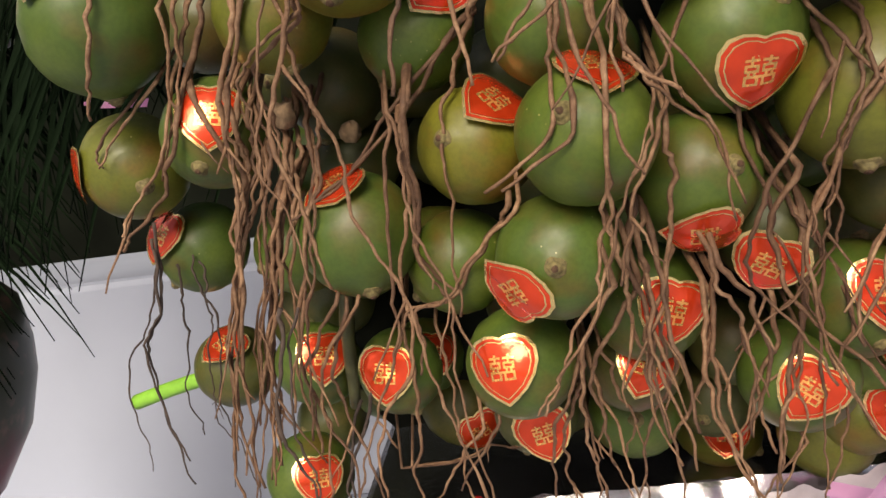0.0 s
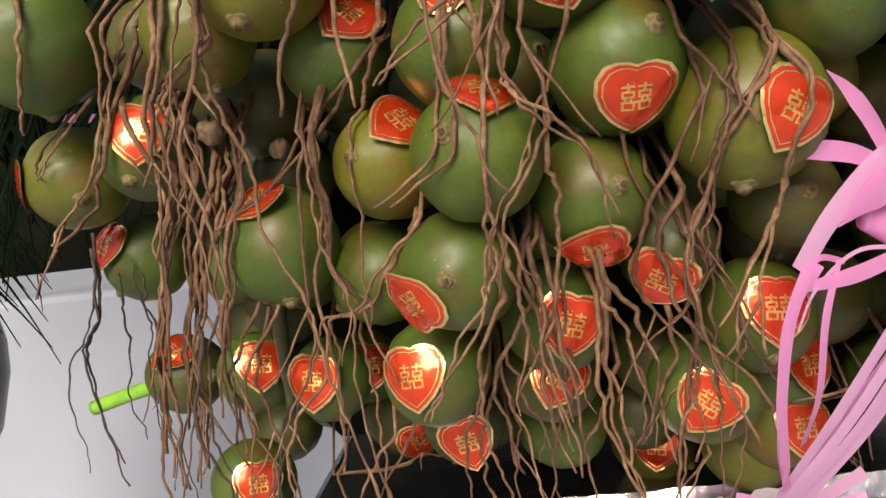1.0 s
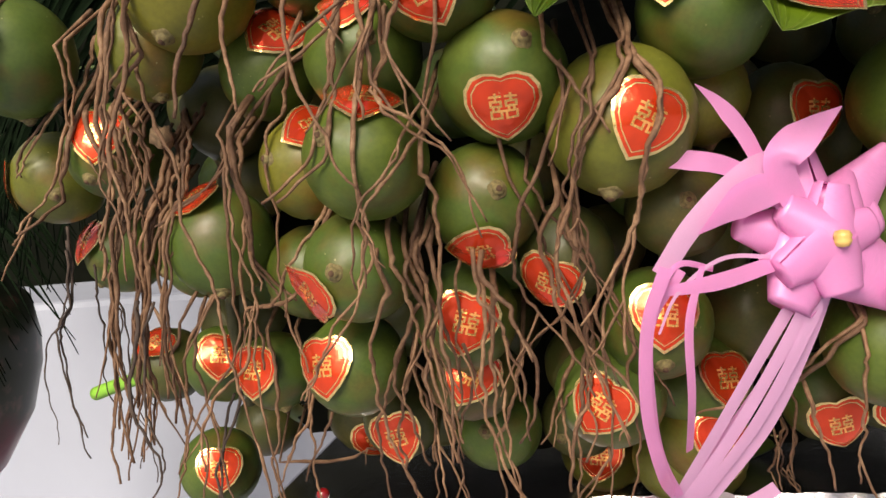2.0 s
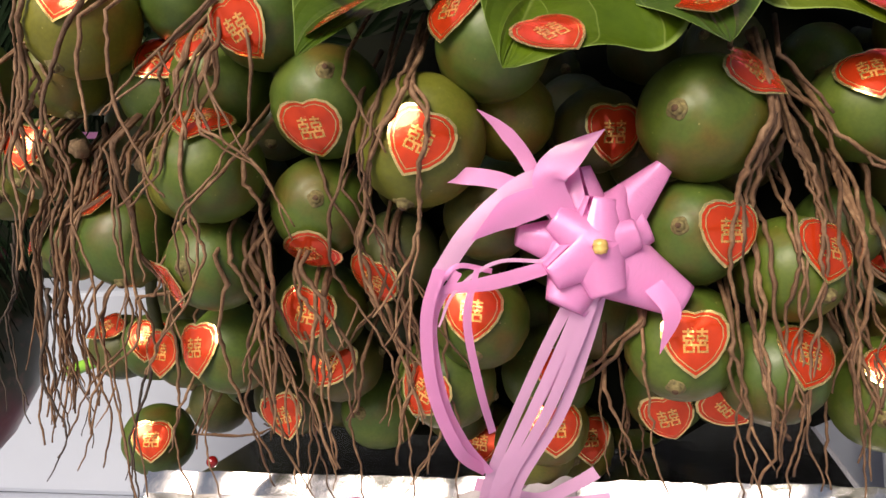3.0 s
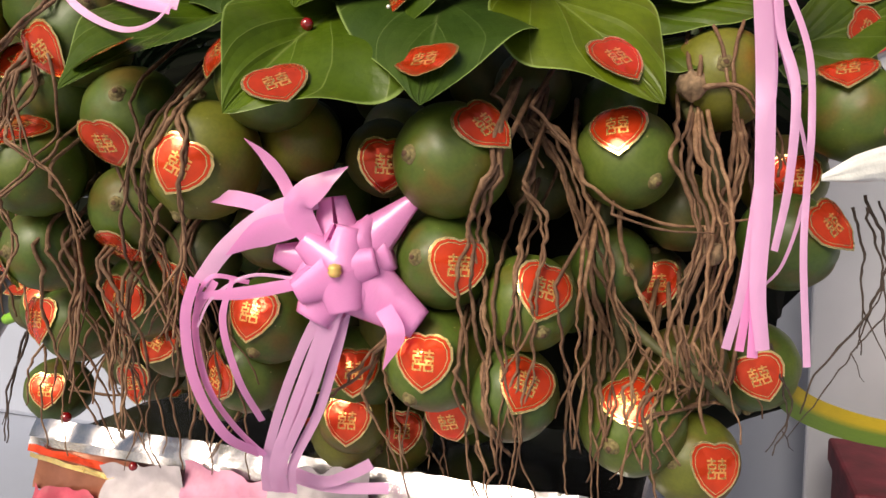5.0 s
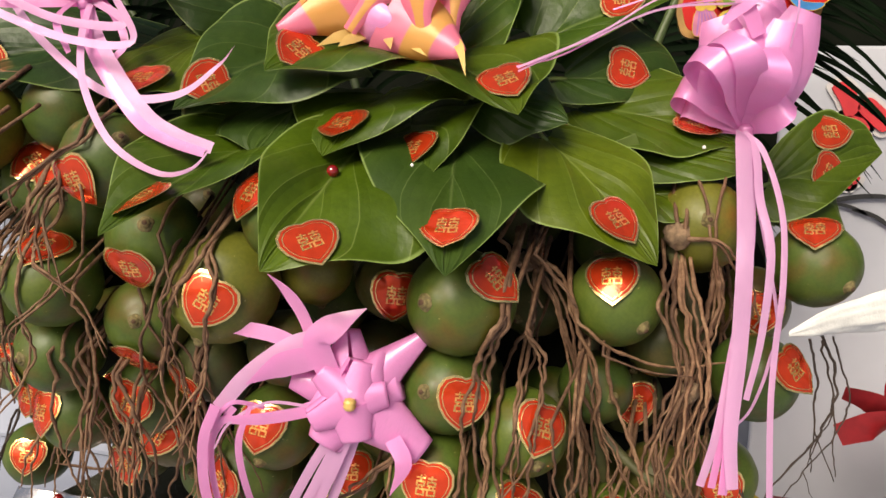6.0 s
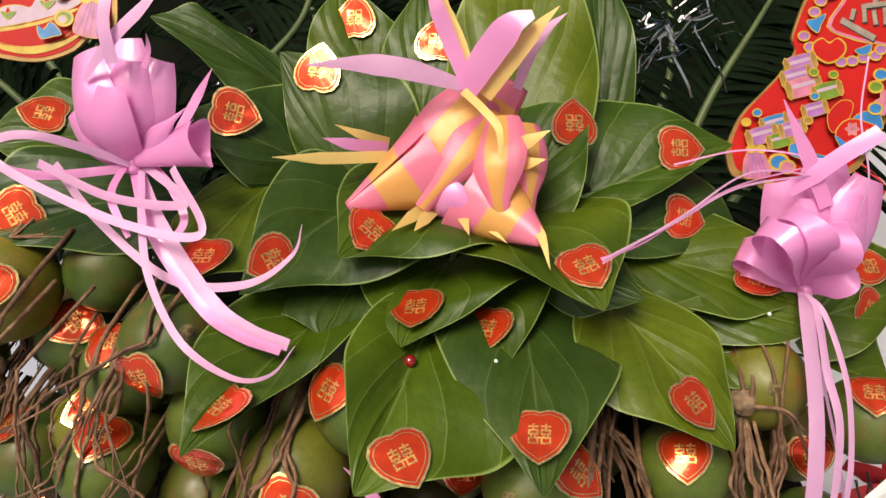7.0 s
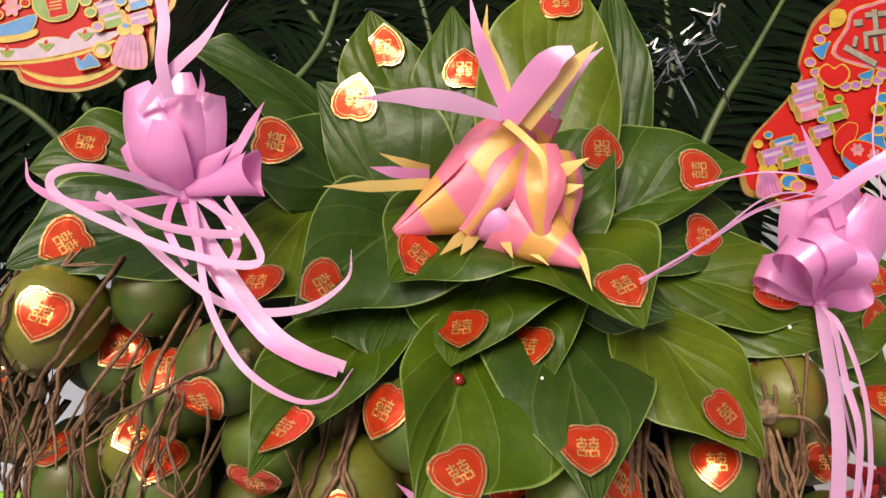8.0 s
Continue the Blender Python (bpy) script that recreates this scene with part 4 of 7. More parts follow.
def leaf_scrap(at, right, up):
    me = box("leaf_scrap", (-0.0085, -0.0042, -0.0005), (0.0085, 0.0042, 0.0005), LEAF, 0.0004)
    ob = new("leaf_scrap", me)
    n = Vector(right).cross(Vector(up))
    m = Matrix((right, up, n)).transposed().to_4x4()
    m.translation = at
    ob.matrix_world = m
    return tagged(ob, "small cut piece of green leaf rib", "leaf scrap")

# ---- nuts and leaves ----
areca_nut((-0.0736, 0.3691, 0.3444), 0.0281, "g", (0.02, 0.14, -0.99), [((-0.25, -0.72, 0.64), (-0.12, -0.12, -0.98))])
areca_nut((-0.0009, 0.3671, 0.3388), 0.0235, "o", (0.24, -0.21, -0.95))
areca_nut((-0.0614, 0.4628, 0.3587), 0.0245, "d", (-0.56, 0.35, -0.75))
areca_nut((0.0345, 0.3409, 0.3566), 0.0285, "o", (-0.15, -0.53, -0.83), [((0.42, -0.88, 0.23), (-0.28, -0.14, -0.95))])
areca_nut((0.0530, 0.3761, 0.3245), 0.0232, "g", (-0.65, 0.24, -0.73), [((0.44, -0.71, 0.55), (-0.67, -0.20, -0.71))])
areca_nut((0.1051, 0.3488, 0.3181), 0.0248, "g", (0.33, -0.94, 0.11), [((-0.00, -0.67, 0.74), (0.96, 0.19, 0.22))])
areca_nut((0.1091, 0.3247, 0.2750), 0.0242, "g", (-0.37, -0.88, 0.29), [((0.19, -0.49, 0.85), (-0.12, -0.12, -0.98))])
areca_nut((0.0722, 0.3671, 0.2769), 0.0237, "o", (-0.50, -0.85, 0.15), [((0.34, -0.70, 0.63), (-0.79, -0.13, -0.60))])
areca_nut((0.0972, 0.3433, 0.2324), 0.0236, "g", (-0.15, -0.99, -0.01), [((-0.73, -0.59, -0.36), (-0.39, 0.08, 0.92))])
areca_nut((0.1504, 0.3513, 0.2551), 0.0238, "g", (0.32, -0.94, 0.13), [((-0.06, -0.57, -0.82), (-0.92, -0.11, -0.38))])
areca_nut((0.1630, 0.3388, 0.3015), 0.0254, "g", (0.37, -0.86, 0.35), [((0.05, -0.86, -0.51), (0.02, -0.04, -1.00))])
areca_nut((0.2057, 0.3365, 0.2795), 0.0282, "o", (-0.20, -0.41, -0.89), [((0.27, -0.96, -0.08), (-0.47, -0.15, -0.87))])
areca_nut((0.2396, 0.3708, 0.2903), 0.0206, "o", (0.18, 0.06, -0.98))
areca_nut((0.2394, 0.3412, 0.3177), 0.0247, "g", (0.37, -0.85, 0.37), [((-0.47, -0.75, 0.47), (-0.19, -0.13, -0.97))])
areca_nut((0.2275, 0.3645, 0.2449), 0.0210, "d", (0.07, -0.99, 0.13))
areca_nut((0.1808, 0.3664, 0.2295), 0.0206, "d", (0.31, -0.07, -0.95), [((-0.32, -0.81, -0.48), (-0.45, -0.14, -0.88))])
areca_nut((0.1337, 0.3761, 0.2042), 0.0239, "g", (0.02, -0.02, -1.00), [((0.17, -0.98, 0.03), (-0.29, -0.13, -0.95))])
areca_nut((0.1307, 0.4054, 0.1702), 0.0219, "d", (0.97, 0.09, 0.22), [((0.08, -0.97, 0.23), (-0.45, -0.14, -0.88))])
areca_nut((0.0796, 0.3792, 0.1840), 0.0238, "g", (-0.35, 0.46, -0.82), [((-0.33, -0.92, 0.20), (0.05, -0.11, -0.99))])
areca_nut((0.0280, 0.4905, 0.1630), 0.0220, "g", (-0.48, 0.25, -0.84), [((0.19, -0.96, 0.22), (-0.12, -0.12, -0.98))])
areca_nut((-0.0069, 0.5433, 0.1332), 0.0236, "g", (-0.87, -0.48, -0.13), [((0.21, -0.90, 0.37), (-0.12, -0.12, -0.98))])
areca_nut((-0.0283, 0.4587, 0.1728), 0.0227, "g", (0.79, 0.27, -0.56), [((0.35, -0.85, 0.39), (-0.12, -0.12, -0.98))])
areca_nut((0.0178, 0.3808, 0.2465), 0.0258, "g", (0.16, -0.50, -0.85), [((-0.18, -0.50, 0.85), (-0.79, -0.13, -0.60))])
areca_nut((-0.0388, 0.3897, 0.2971), 0.0239, "g", (-0.11, -0.81, -0.58), [((0.22, -0.94, 0.26), (-0.12, -0.12, -0.98))])
areca_nut((-0.0865, 0.4088, 0.2886), 0.0247, "o", (0.47, -0.79, -0.40), [((-0.90, -0.43, -0.05), (-0.12, -0.12, -0.98))])
areca_nut((-0.0750, 0.4440, 0.2445), 0.0228, "g", (-0.71, -0.11, -0.70), [((-0.55, -0.72, 0.42), (-0.45, -0.14, -0.88))])
areca_nut((-0.0903, 0.5020, 0.1661), 0.0245, "d", (0.85, -0.53, 0.00), [((0.05, -0.71, 0.70), (-0.60, -0.14, -0.79))])
areca_nut((-0.0486, 0.4787, 0.1022), 0.0254, "g", (-0.25, 0.81, -0.53), [((0.41, -0.87, 0.27), (-0.07, -0.06, -1.00))])
areca_nut((0.0583, 0.3908, 0.2283), 0.0226, "g", (-0.84, -0.07, -0.53))
areca_nut((0.0087, 0.4200, 0.3143), 0.0245, "d", (-0.28, -0.01, -0.96))
areca_nut((-0.0216, 0.5020, 0.2028), 0.0245, "d", (0.50, 0.28, -0.82))
areca_nut((0.0431, 0.5058, 0.1258), 0.0245, "d", (0.91, 0.06, -0.42), [((0.38, -0.84, -0.38), (0.39, -0.08, -0.92))])
areca_nut((0.0848, 0.4348, 0.1424), 0.0214, "d", (-0.32, 0.04, -0.95), [((0.06, -0.98, -0.18), (0.22, -0.10, -0.97))])
areca_nut((0.1910, 0.5000, 0.0998), 0.0250, "o", (0.69, -0.46, -0.56), [((-0.10, -0.98, 0.15), (-0.12, -0.12, -0.98))])
areca_nut((0.1956, 0.3861, 0.1631), 0.0241, "g", (0.83, 0.40, -0.40), [((-0.19, -0.98, 0.05), (-0.60, -0.14, -0.79))])
areca_nut((0.2290, 0.4416, 0.1121), 0.0226, "o", (0.94, -0.17, -0.28), [((0.43, -0.72, 0.55), (-0.60, -0.14, -0.79))])
areca_nut((0.2170, 0.3778, 0.1954), 0.0241, "g", (0.01, -0.82, -0.57), [((0.06, -0.95, 0.29), (-0.11, -0.10, -0.99))])
areca_nut((0.2400, 0.4317, 0.1557), 0.0253, "g", (0.37, -0.22, -0.90), [((0.38, -0.89, 0.25), (-0.04, -0.07, -1.00))])
areca_nut((0.3234, 0.3660, 0.2797), 0.0277, "g", (-0.39, -0.92, 0.08), [((0.68, -0.50, 0.53), (0.59, 0.14, -0.80))])
areca_nut((0.3169, 0.3744, 0.2313), 0.0239, "g", (-0.25, -0.96, 0.15), [((0.56, -0.83, 0.02), (-0.04, -0.07, -1.00))])
areca_nut((0.3101, 0.3788, 0.1813), 0.0264, "g", (-0.17, -0.81, -0.57), [((0.15, -0.97, 0.19), (-0.04, -0.07, -1.00))])
areca_nut((0.3480, 0.3850, 0.1655), 0.0240, "g", (-0.39, 0.66, -0.64), [((0.50, -0.75, 0.43), (-0.42, -0.22, -0.88))])
areca_nut((0.3571, 0.3809, 0.2119), 0.0232, "g", (0.46, -0.78, -0.42), [((0.50, -0.76, 0.41), (-0.26, -0.18, -0.95))])
areca_nut((0.2799, 0.5381, 0.1039), 0.0245, "g", (-0.71, 0.31, -0.63), [((0.33, -0.87, 0.36), (0.29, 0.04, -0.96))])
areca_nut((0.3139, 0.5460, 0.1205), 0.0245, "d", (0.05, -0.01, -1.00), [((0.06, -0.99, -0.15), (0.13, -0.01, -0.99))])
areca_nut((0.2389, 0.4287, 0.1278), 0.0217, "o", (-0.35, 0.70, -0.63), [((0.29, -0.93, 0.22), (-0.04, -0.07, -1.00))])
areca_nut((0.2457, 0.4792, 0.1006), 0.0245, "o", (-0.22, -0.17, -0.96), [((0.46, -0.78, 0.42), (-0.04, -0.07, -1.00))])
areca_nut((0.3979, 0.4142, 0.2814), 0.0252, "g", (0.59, -0.69, -0.42), [((-0.08, -0.82, 0.57), (0.13, -0.01, -0.99))])
areca_nut((0.4402, 0.4508, 0.3227), 0.0264, "o", (0.09, -0.98, 0.17))
areca_nut((0.5034, 0.4626, 0.3055), 0.0245, "g", (0.57, -0.73, -0.38), [((-0.18, -0.60, 0.78), (0.07, -0.08, -0.99))])
areca_nut((0.4752, 0.4477, 0.2397), 0.0245, "g", (0.34, 0.66, -0.67), [((0.70, -0.59, 0.40), (0.54, 0.08, -0.84))])
areca_nut((0.4764, 0.5061, 0.2727), 0.0245, "o", (0.78, -0.41, 0.48), [((0.17, -0.99, 0.01), (0.07, -0.08, -0.99))])
areca_nut((0.4648, 0.4883, 0.1650), 0.0245, "g", (-0.13, -0.11, -0.99), [((0.05, -1.00, 0.04), (0.39, 0.03, -0.92))])
areca_nut((0.4072, 0.4729, 0.2124), 0.0216, "d", (0.09, -0.47, 0.88), [((0.20, -0.97, 0.13), (0.07, -0.08, -0.99))])
areca_nut((0.4036, 0.4244, 0.1450), 0.0277, "g", (-0.26, -0.95, -0.17), [((0.01, -0.78, 0.63), (0.39, 0.03, -0.92))])
areca_nut((0.4330, 0.4390, 0.1240), 0.0245, "o", (-0.35, -0.85, 0.20), [((0.48, -0.86, 0.17), (-0.04, -0.07, -1.00))])
areca_nut((0.3325, 0.5084, 0.2286), 0.0245, "d", (0.34, -0.91, 0.22))
areca_nut((0.1425, 0.3272, 0.3410), 0.0245, "g", (0.69, -0.58, 0.43), [((-0.06, -0.91, -0.42), (0.29, 0.04, -0.96))])
areca_nut((0.0210, 0.4220, 0.1740), 0.0205, "g", (0.30, -0.40, -0.85), [((-0.20, -0.94, 0.25), (-0.12, -0.12, -0.98))])
areca_nut((0.3010, 0.4420, 0.1420), 0.0215, "g", (0.40, 0.30, -0.80), [((0.05, -0.93, -0.34), (0.20, -0.30, -0.93))])
areca_nut((0.3290, 0.4400, 0.1460), 0.0200, "d", (0.20, 0.40, -0.80), [((0.10, -0.95, -0.25), (0.60, -0.20, -0.75))])
areca_nut((0.2771, 0.3914, 0.2820), 0.0205, "d", (-0.90, 0.43, 0.11), [((0.42, -0.89, -0.16), (-0.04, -0.07, -1.00))])
areca_nut((0.0780, 0.3673, 0.3678), 0.0238, "g", (-0.29, 0.27, -0.92))
areca_nut((0.3047, 0.4862, 0.3329), 0.0245, "d", (0.18, 0.69, -0.70))
areca_nut((0.2662, 0.4377, 0.1873), 0.0246, "d", (-0.82, 0.35, -0.45))
areca_nut((0.2290, 0.4779, 0.2703), 0.0245, "d", (0.31, 0.38, -0.87))
areca_nut((-0.0406, 0.5085, 0.1898), 0.0245, "d", (-0.73, 0.31, -0.60))
areca_nut((-0.0527, 0.5651, 0.1059), 0.0245, "d", (-0.66, -0.75, -0.04))
areca_nut((-0.0286, 0.5844, 0.1551), 0.0245, "d", (0.44, 0.25, -0.86))
betel_leaf((0.2522, 0.2883, 0.2968), (0.2612, 0.3778, 0.3576), (0.2336, 0.3250, 0.3498), (0.3139, 0.3336, 0.3081), "l", [(0.759, 0.467, (0.41, 0.00, -0.91), (0.34, -0.91, 0.26))])
betel_leaf((0.3298, 0.3077, 0.2995), (0.3020, 0.4157, 0.3693), (0.2637, 0.3669, 0.3483), (0.3585, 0.3908, 0.3426), "d", [(0.791, 0.016, (0.09, -0.09, -0.99), (0.16, -0.96, 0.23))])
betel_leaf((0.4175, 0.3819, 0.3045), (0.3527, 0.4130, 0.3671), (0.3505, 0.3713, 0.3267), (0.4050, 0.4195, 0.3520), "l", [(0.681, -0.242, (0.41, 0.00, -0.91), (-0.04, -0.98, 0.18))])
betel_leaf((0.3006, 0.3487, 0.3328), (0.2768, 0.4097, 0.3741), (0.2535, 0.3814, 0.3612), (0.3237, 0.4020, 0.3823), "m", [(0.602, 0.081, (0.09, -0.09, -0.99), (0.23, -0.97, 0.11))])
betel_leaf((0.2560, 0.3390, 0.3490), (0.2662, 0.3980, 0.3862), (0.2227, 0.3751, 0.3760), (0.3131, 0.3837, 0.3820), "m", [(0.681, -0.016, (0.17, -0.07, -0.98), (0.32, -0.94, 0.08))])
betel_leaf((0.1794, 0.2755, 0.3076), (0.2064, 0.3615, 0.3542), (0.1651, 0.3235, 0.3529), (0.2254, 0.3382, 0.3434), "m", [(0.744, 0.048, (-0.11, -0.12, -0.99), (0.35, -0.88, 0.34))])
betel_leaf((0.1759, 0.3309, 0.3681), (0.2078, 0.4066, 0.4117), (0.1701, 0.3884, 0.4278), (0.2564, 0.3691, 0.3828), "d", [(0.744, -0.048, (-0.79, -0.27, -0.55), (0.49, -0.87, 0.03))])
betel_leaf((0.2156, 0.3442, 0.3492), (0.2223, 0.4078, 0.3899), (0.1648, 0.3588, 0.3648), (0.2505, 0.3806, 0.3611), "d")
betel_leaf((0.1474, 0.3221, 0.3702), (0.1577, 0.4108, 0.4230), (0.1207, 0.3717, 0.4030), (0.1806, 0.3598, 0.3832), "l", [(0.775, 0.274, (0.06, -0.09, -0.99), (0.40, -0.90, 0.15))])
betel_leaf((0.0131, 0.3302, 0.3826), (0.1179, 0.4029, 0.4143), (0.0324, 0.3687, 0.4272), (0.0948, 0.3543, 0.3777), "d", [(0.728, -0.177, (-0.82, -0.20, -0.54), (0.60, -0.80, 0.10))])
betel_leaf((0.1188, 0.3767, 0.4570), (0.1815, 0.4256, 0.4274), (0.1610, 0.4270, 0.4769), (0.1486, 0.3980, 0.4129), "d", [(0.728, -0.403, (0.98, 0.16, -0.13), (0.39, -0.92, -0.03))])
betel_leaf((0.0638, 0.4239, 0.5157), (0.1522, 0.4656, 0.4705), (0.0936, 0.4499, 0.5189), (0.1454, 0.4219, 0.4535), "d")
betel_leaf((0.1529, 0.4173, 0.4960), (0.2127, 0.4187, 0.4053), (0.1704, 0.4141, 0.4339), (0.2263, 0.4287, 0.4809), "d", [(0.744, 0.596, (0.11, 0.12, 0.99), (0.30, -0.95, -0.09))])
betel_leaf((0.1675, 0.4764, 0.5515), (0.2000, 0.4629, 0.4611), (0.1535, 0.4585, 0.4996), (0.2229, 0.4711, 0.5030), "m", [(0.681, 0.145, (-0.06, 0.09, 0.99), (0.26, -0.95, -0.16))])
betel_leaf((0.2214, 0.4865, 0.5572), (0.2319, 0.4570, 0.4476), (0.1997, 0.4662, 0.4944), (0.2581, 0.4768, 0.4973), "m", [(0.539, 0.306, (-0.06, 0.09, 0.99), (0.16, -0.98, -0.14))])
betel_leaf((0.2940, 0.5027, 0.5910), (0.2895, 0.4334, 0.4159), (0.2455, 0.4660, 0.5137), (0.3344, 0.4693, 0.4916), "l", [(0.791, -0.016, (-0.06, 0.09, 0.99), (0.04, -0.97, -0.22))])
betel_leaf((0.3251, 0.5282, 0.5866), (0.3405, 0.4858, 0.4420), (0.3106, 0.4974, 0.5086), (0.3553, 0.5055, 0.5108), "d")
betel_leaf((0.3320, 0.4415, 0.4728), (0.2911, 0.4124, 0.4074), (0.2895, 0.4385, 0.4670), (0.3304, 0.4100, 0.4165), "m", [(0.807, -0.081, (-0.06, 0.09, 0.99), (-0.02, -1.00, -0.04))])
betel_leaf((0.4175, 0.4806, 0.4583), (0.3365, 0.4527, 0.4246), (0.3411, 0.4795, 0.4802), (0.3568, 0.4452, 0.4151), "m", [(0.617, -0.177, (0.98, 0.18, 0.05), (-0.15, -0.99, -0.02))])
betel_leaf((0.2236, 0.3374, 0.3893), (0.2582, 0.4077, 0.4188), (0.2113, 0.3797, 0.4253), (0.2901, 0.3650, 0.3944), "m", [(0.728, -0.081, (-0.58, -0.18, -0.79), (0.21, -0.97, 0.11))])
betel_leaf((0.3488, 0.3528, 0.3732), (0.2877, 0.4121, 0.4105), (0.2647, 0.3660, 0.3981), (0.3547, 0.4141, 0.4145), "m", [(0.712, 0.274, (0.40, -0.02, -0.92), (-0.06, -0.99, 0.13))])
betel_leaf((0.4291, 0.4978, 0.4055), (0.3550, 0.4540, 0.4046), (0.3880, 0.4944, 0.4443), (0.3767, 0.4562, 0.3882), "d", [(0.428, -0.145, (0.98, 0.16, -0.13), (-0.16, -0.99, 0.06))])
betel_leaf((0.3682, 0.3921, 0.3742), (0.3118, 0.4038, 0.3869), (0.3435, 0.4314, 0.4025), (0.3351, 0.3951, 0.3609), "d")
betel_leaf((0.4608, 0.4590, 0.3698), (0.3639, 0.4643, 0.3899), (0.4173, 0.4862, 0.4131), (0.4090, 0.4385, 0.3584), "m", [(0.696, 0.048, (0.88, 0.11, -0.46), (-0.24, -0.96, 0.13))])
betel_leaf((0.4748, 0.4502, 0.3589), (0.3886, 0.4559, 0.3644), (0.4396, 0.4659, 0.3739), (0.4264, 0.4400, 0.3433), "m")
betel_leaf((0.4620, 0.4346, 0.3279), (0.4089, 0.4468, 0.3400), (0.4456, 0.4538, 0.3452), (0.4188, 0.4266, 0.3241), "m")
betel_leaf((0.5559, 0.5582, 0.3749), (0.4815, 0.5222, 0.3492), (0.5220, 0.5608, 0.3995), (0.5079, 0.5179, 0.3306), "m", [(0.381, -0.564, (0.95, 0.30, 0.04), (-0.16, -0.98, -0.15))])
betel_leaf((0.5380, 0.5352, 0.3065), (0.4866, 0.5213, 0.3250), (0.5153, 0.5452, 0.3695), (0.5089, 0.5166, 0.3154), "m", [(0.413, -0.789, (0.86, 0.22, -0.46), (-0.16, -0.98, -0.10))])
betel_leaf((-0.0075, 0.3727, 0.4352), (0.0603, 0.4054, 0.4389), (0.0105, 0.4100, 0.4704), (0.0265, 0.3770, 0.4186), "m", [(0.507, -0.403, (-0.98, -0.18, -0.05), (0.58, -0.81, -0.01))])

# ---- shade lump, dry stalks ----
core = shade_core((-0.03, 0.475, 0.098), (0.48, 0.66, 0.37))
BRANCH = plain("green_brown_branch", (0.085, 0.085, 0.03), 0.6, 0, 0.5, 70, 0.4)
for pts, r in (([(0.380, 0.480, 0.320), (0.384, 0.448, 0.260), (0.392, 0.440, 0.200), (0.405, 0.455, 0.120)], 0.0052),
               ([(0.415, 0.490, 0.330), (0.424, 0.440, 0.312), (0.434, 0.428, 0.290), (0.444, 0.440, 0.262), (0.448, 0.470, 0.230)], 0.0042),
               ([(0.392, 0.440, 0.200), (0.412, 0.428, 0.186), (0.436, 0.424, 0.172), (0.455, 0.445, 0.150)], 0.0034),
               ([(0.300, 0.490, 0.300), (0.290, 0.440, 0.255), (0.268, 0.425, 0.225), (0.250, 0.450, 0.180)], 0.0042),
               ([(0.020, 0.480, 0.300), (0.012, 0.430, 0.262), (0.000, 0.420, 0.215), (-0.010, 0.450, 0.150)], 0.0045)):
    part("branch", tube_mesh("branch", [q for q in smooth_path(pts, 8)], r, r * 0.7, BRANCH, 10, 0.35, r * 900), core, None, "green-brown fruit branch")
rnd = random.Random(8)
BACK = []
for k in range(2500):
    p = (rnd.uniform(-0.03, 0.47), rnd.uniform(0.435, 0.475), rnd.uniform(0.124, 0.33))
    near = [(Vector(p) - ob.matrix_world.translation).length for ob in NUTS]
    if min(near) > 0.041 and (p[0] < 0.43 or p[2] > 0.26) and (p[0] > 0.05 or p[2] > 0.18) and len(BACK) < 38:
        BACK.append(areca_nut(p, rnd.uniform(0.021, 0.024), rnd.choice("ddg"), (rnd.uniform(-1, 1), -1, rnd.uniform(-1, 0.5))))
BALLS = [(tuple(ob.matrix_world.translation), ob.scale[0]) for ob in NUTS]
stalk_bundle([(-0.013, 0.385, 0.303), (-0.012, 0.374, 0.278), (-0.019, 0.366, 0.245), (-0.035, 0.384, 0.186), (-0.037, 0.377, 0.131)], 38, (0.022, 0.024), 0.00095, 1)
stalk_bundle([(-0.045, 0.355, 0.350), (-0.049, 0.365, 0.324), (-0.055, 0.367, 0.295), (-0.070, 0.381, 0.266)], 4, (0.008, 0.008), 0.00086, 2)
stalk_bundle([(-0.035, 0.384, 0.354), (-0.040, 0.381, 0.334), (-0.046, 0.362, 0.299), (-0.060, 0.373, 0.277), (-0.067, 0.355, 0.263), (-0.074, 0.346, 0.253)], 3, (0.005, 0.008), 0.00099, 3)
stalk_bundle([(-0.079, 0.399, 0.263), (-0.085, 0.404, 0.221), (-0.096, 0.406, 0.197), (-0.089, 0.404, 0.157), (-0.080, 0.403, 0.126)], 5, (0.012, 0.02), 0.00059, 4, True)
stalk_bundle([(-0.073, 0.417, 0.245), (-0.071, 0.419, 0.213), (-0.082, 0.449, 0.164), (-0.074, 0.428, 0.112)], 5, (0.012, 0.02), 0.00059, 5, True)
stalk_bundle([(-0.004, 0.340, 0.341), (-0.020, 0.370, 0.302), (-0.021, 0.355, 0.269), (-0.021, 0.345, 0.232)], 3, (0.004, 0.008), 0.00093, 6)
stalk_bundle([(0.022, 0.330, 0.329), (-0.005, 0.395, 0.314), (-0.007, 0.380, 0.289), (-0.008, 0.369, 0.243)], 4, (0.006, 0.01), 0.00093, 7)
stalk_bundle([(0.050, 0.328, 0.330), (0.039, 0.364, 0.305), (0.042, 0.351, 0.282), (0.035, 0.357, 0.239), (0.031, 0.360, 0.195), (0.020, 0.341, 0.175), (0.016, 0.331, 0.151)], 2, (0.003, 0.004), 0.00106, 8)
stalk_bundle([(0.078, 0.367, 0.328), (0.053, 0.360, 0.303), (0.020, 0.366, 0.272), (-0.002, 0.361, 0.257)], 2, (0.004, 0.006), 0.00099, 9)
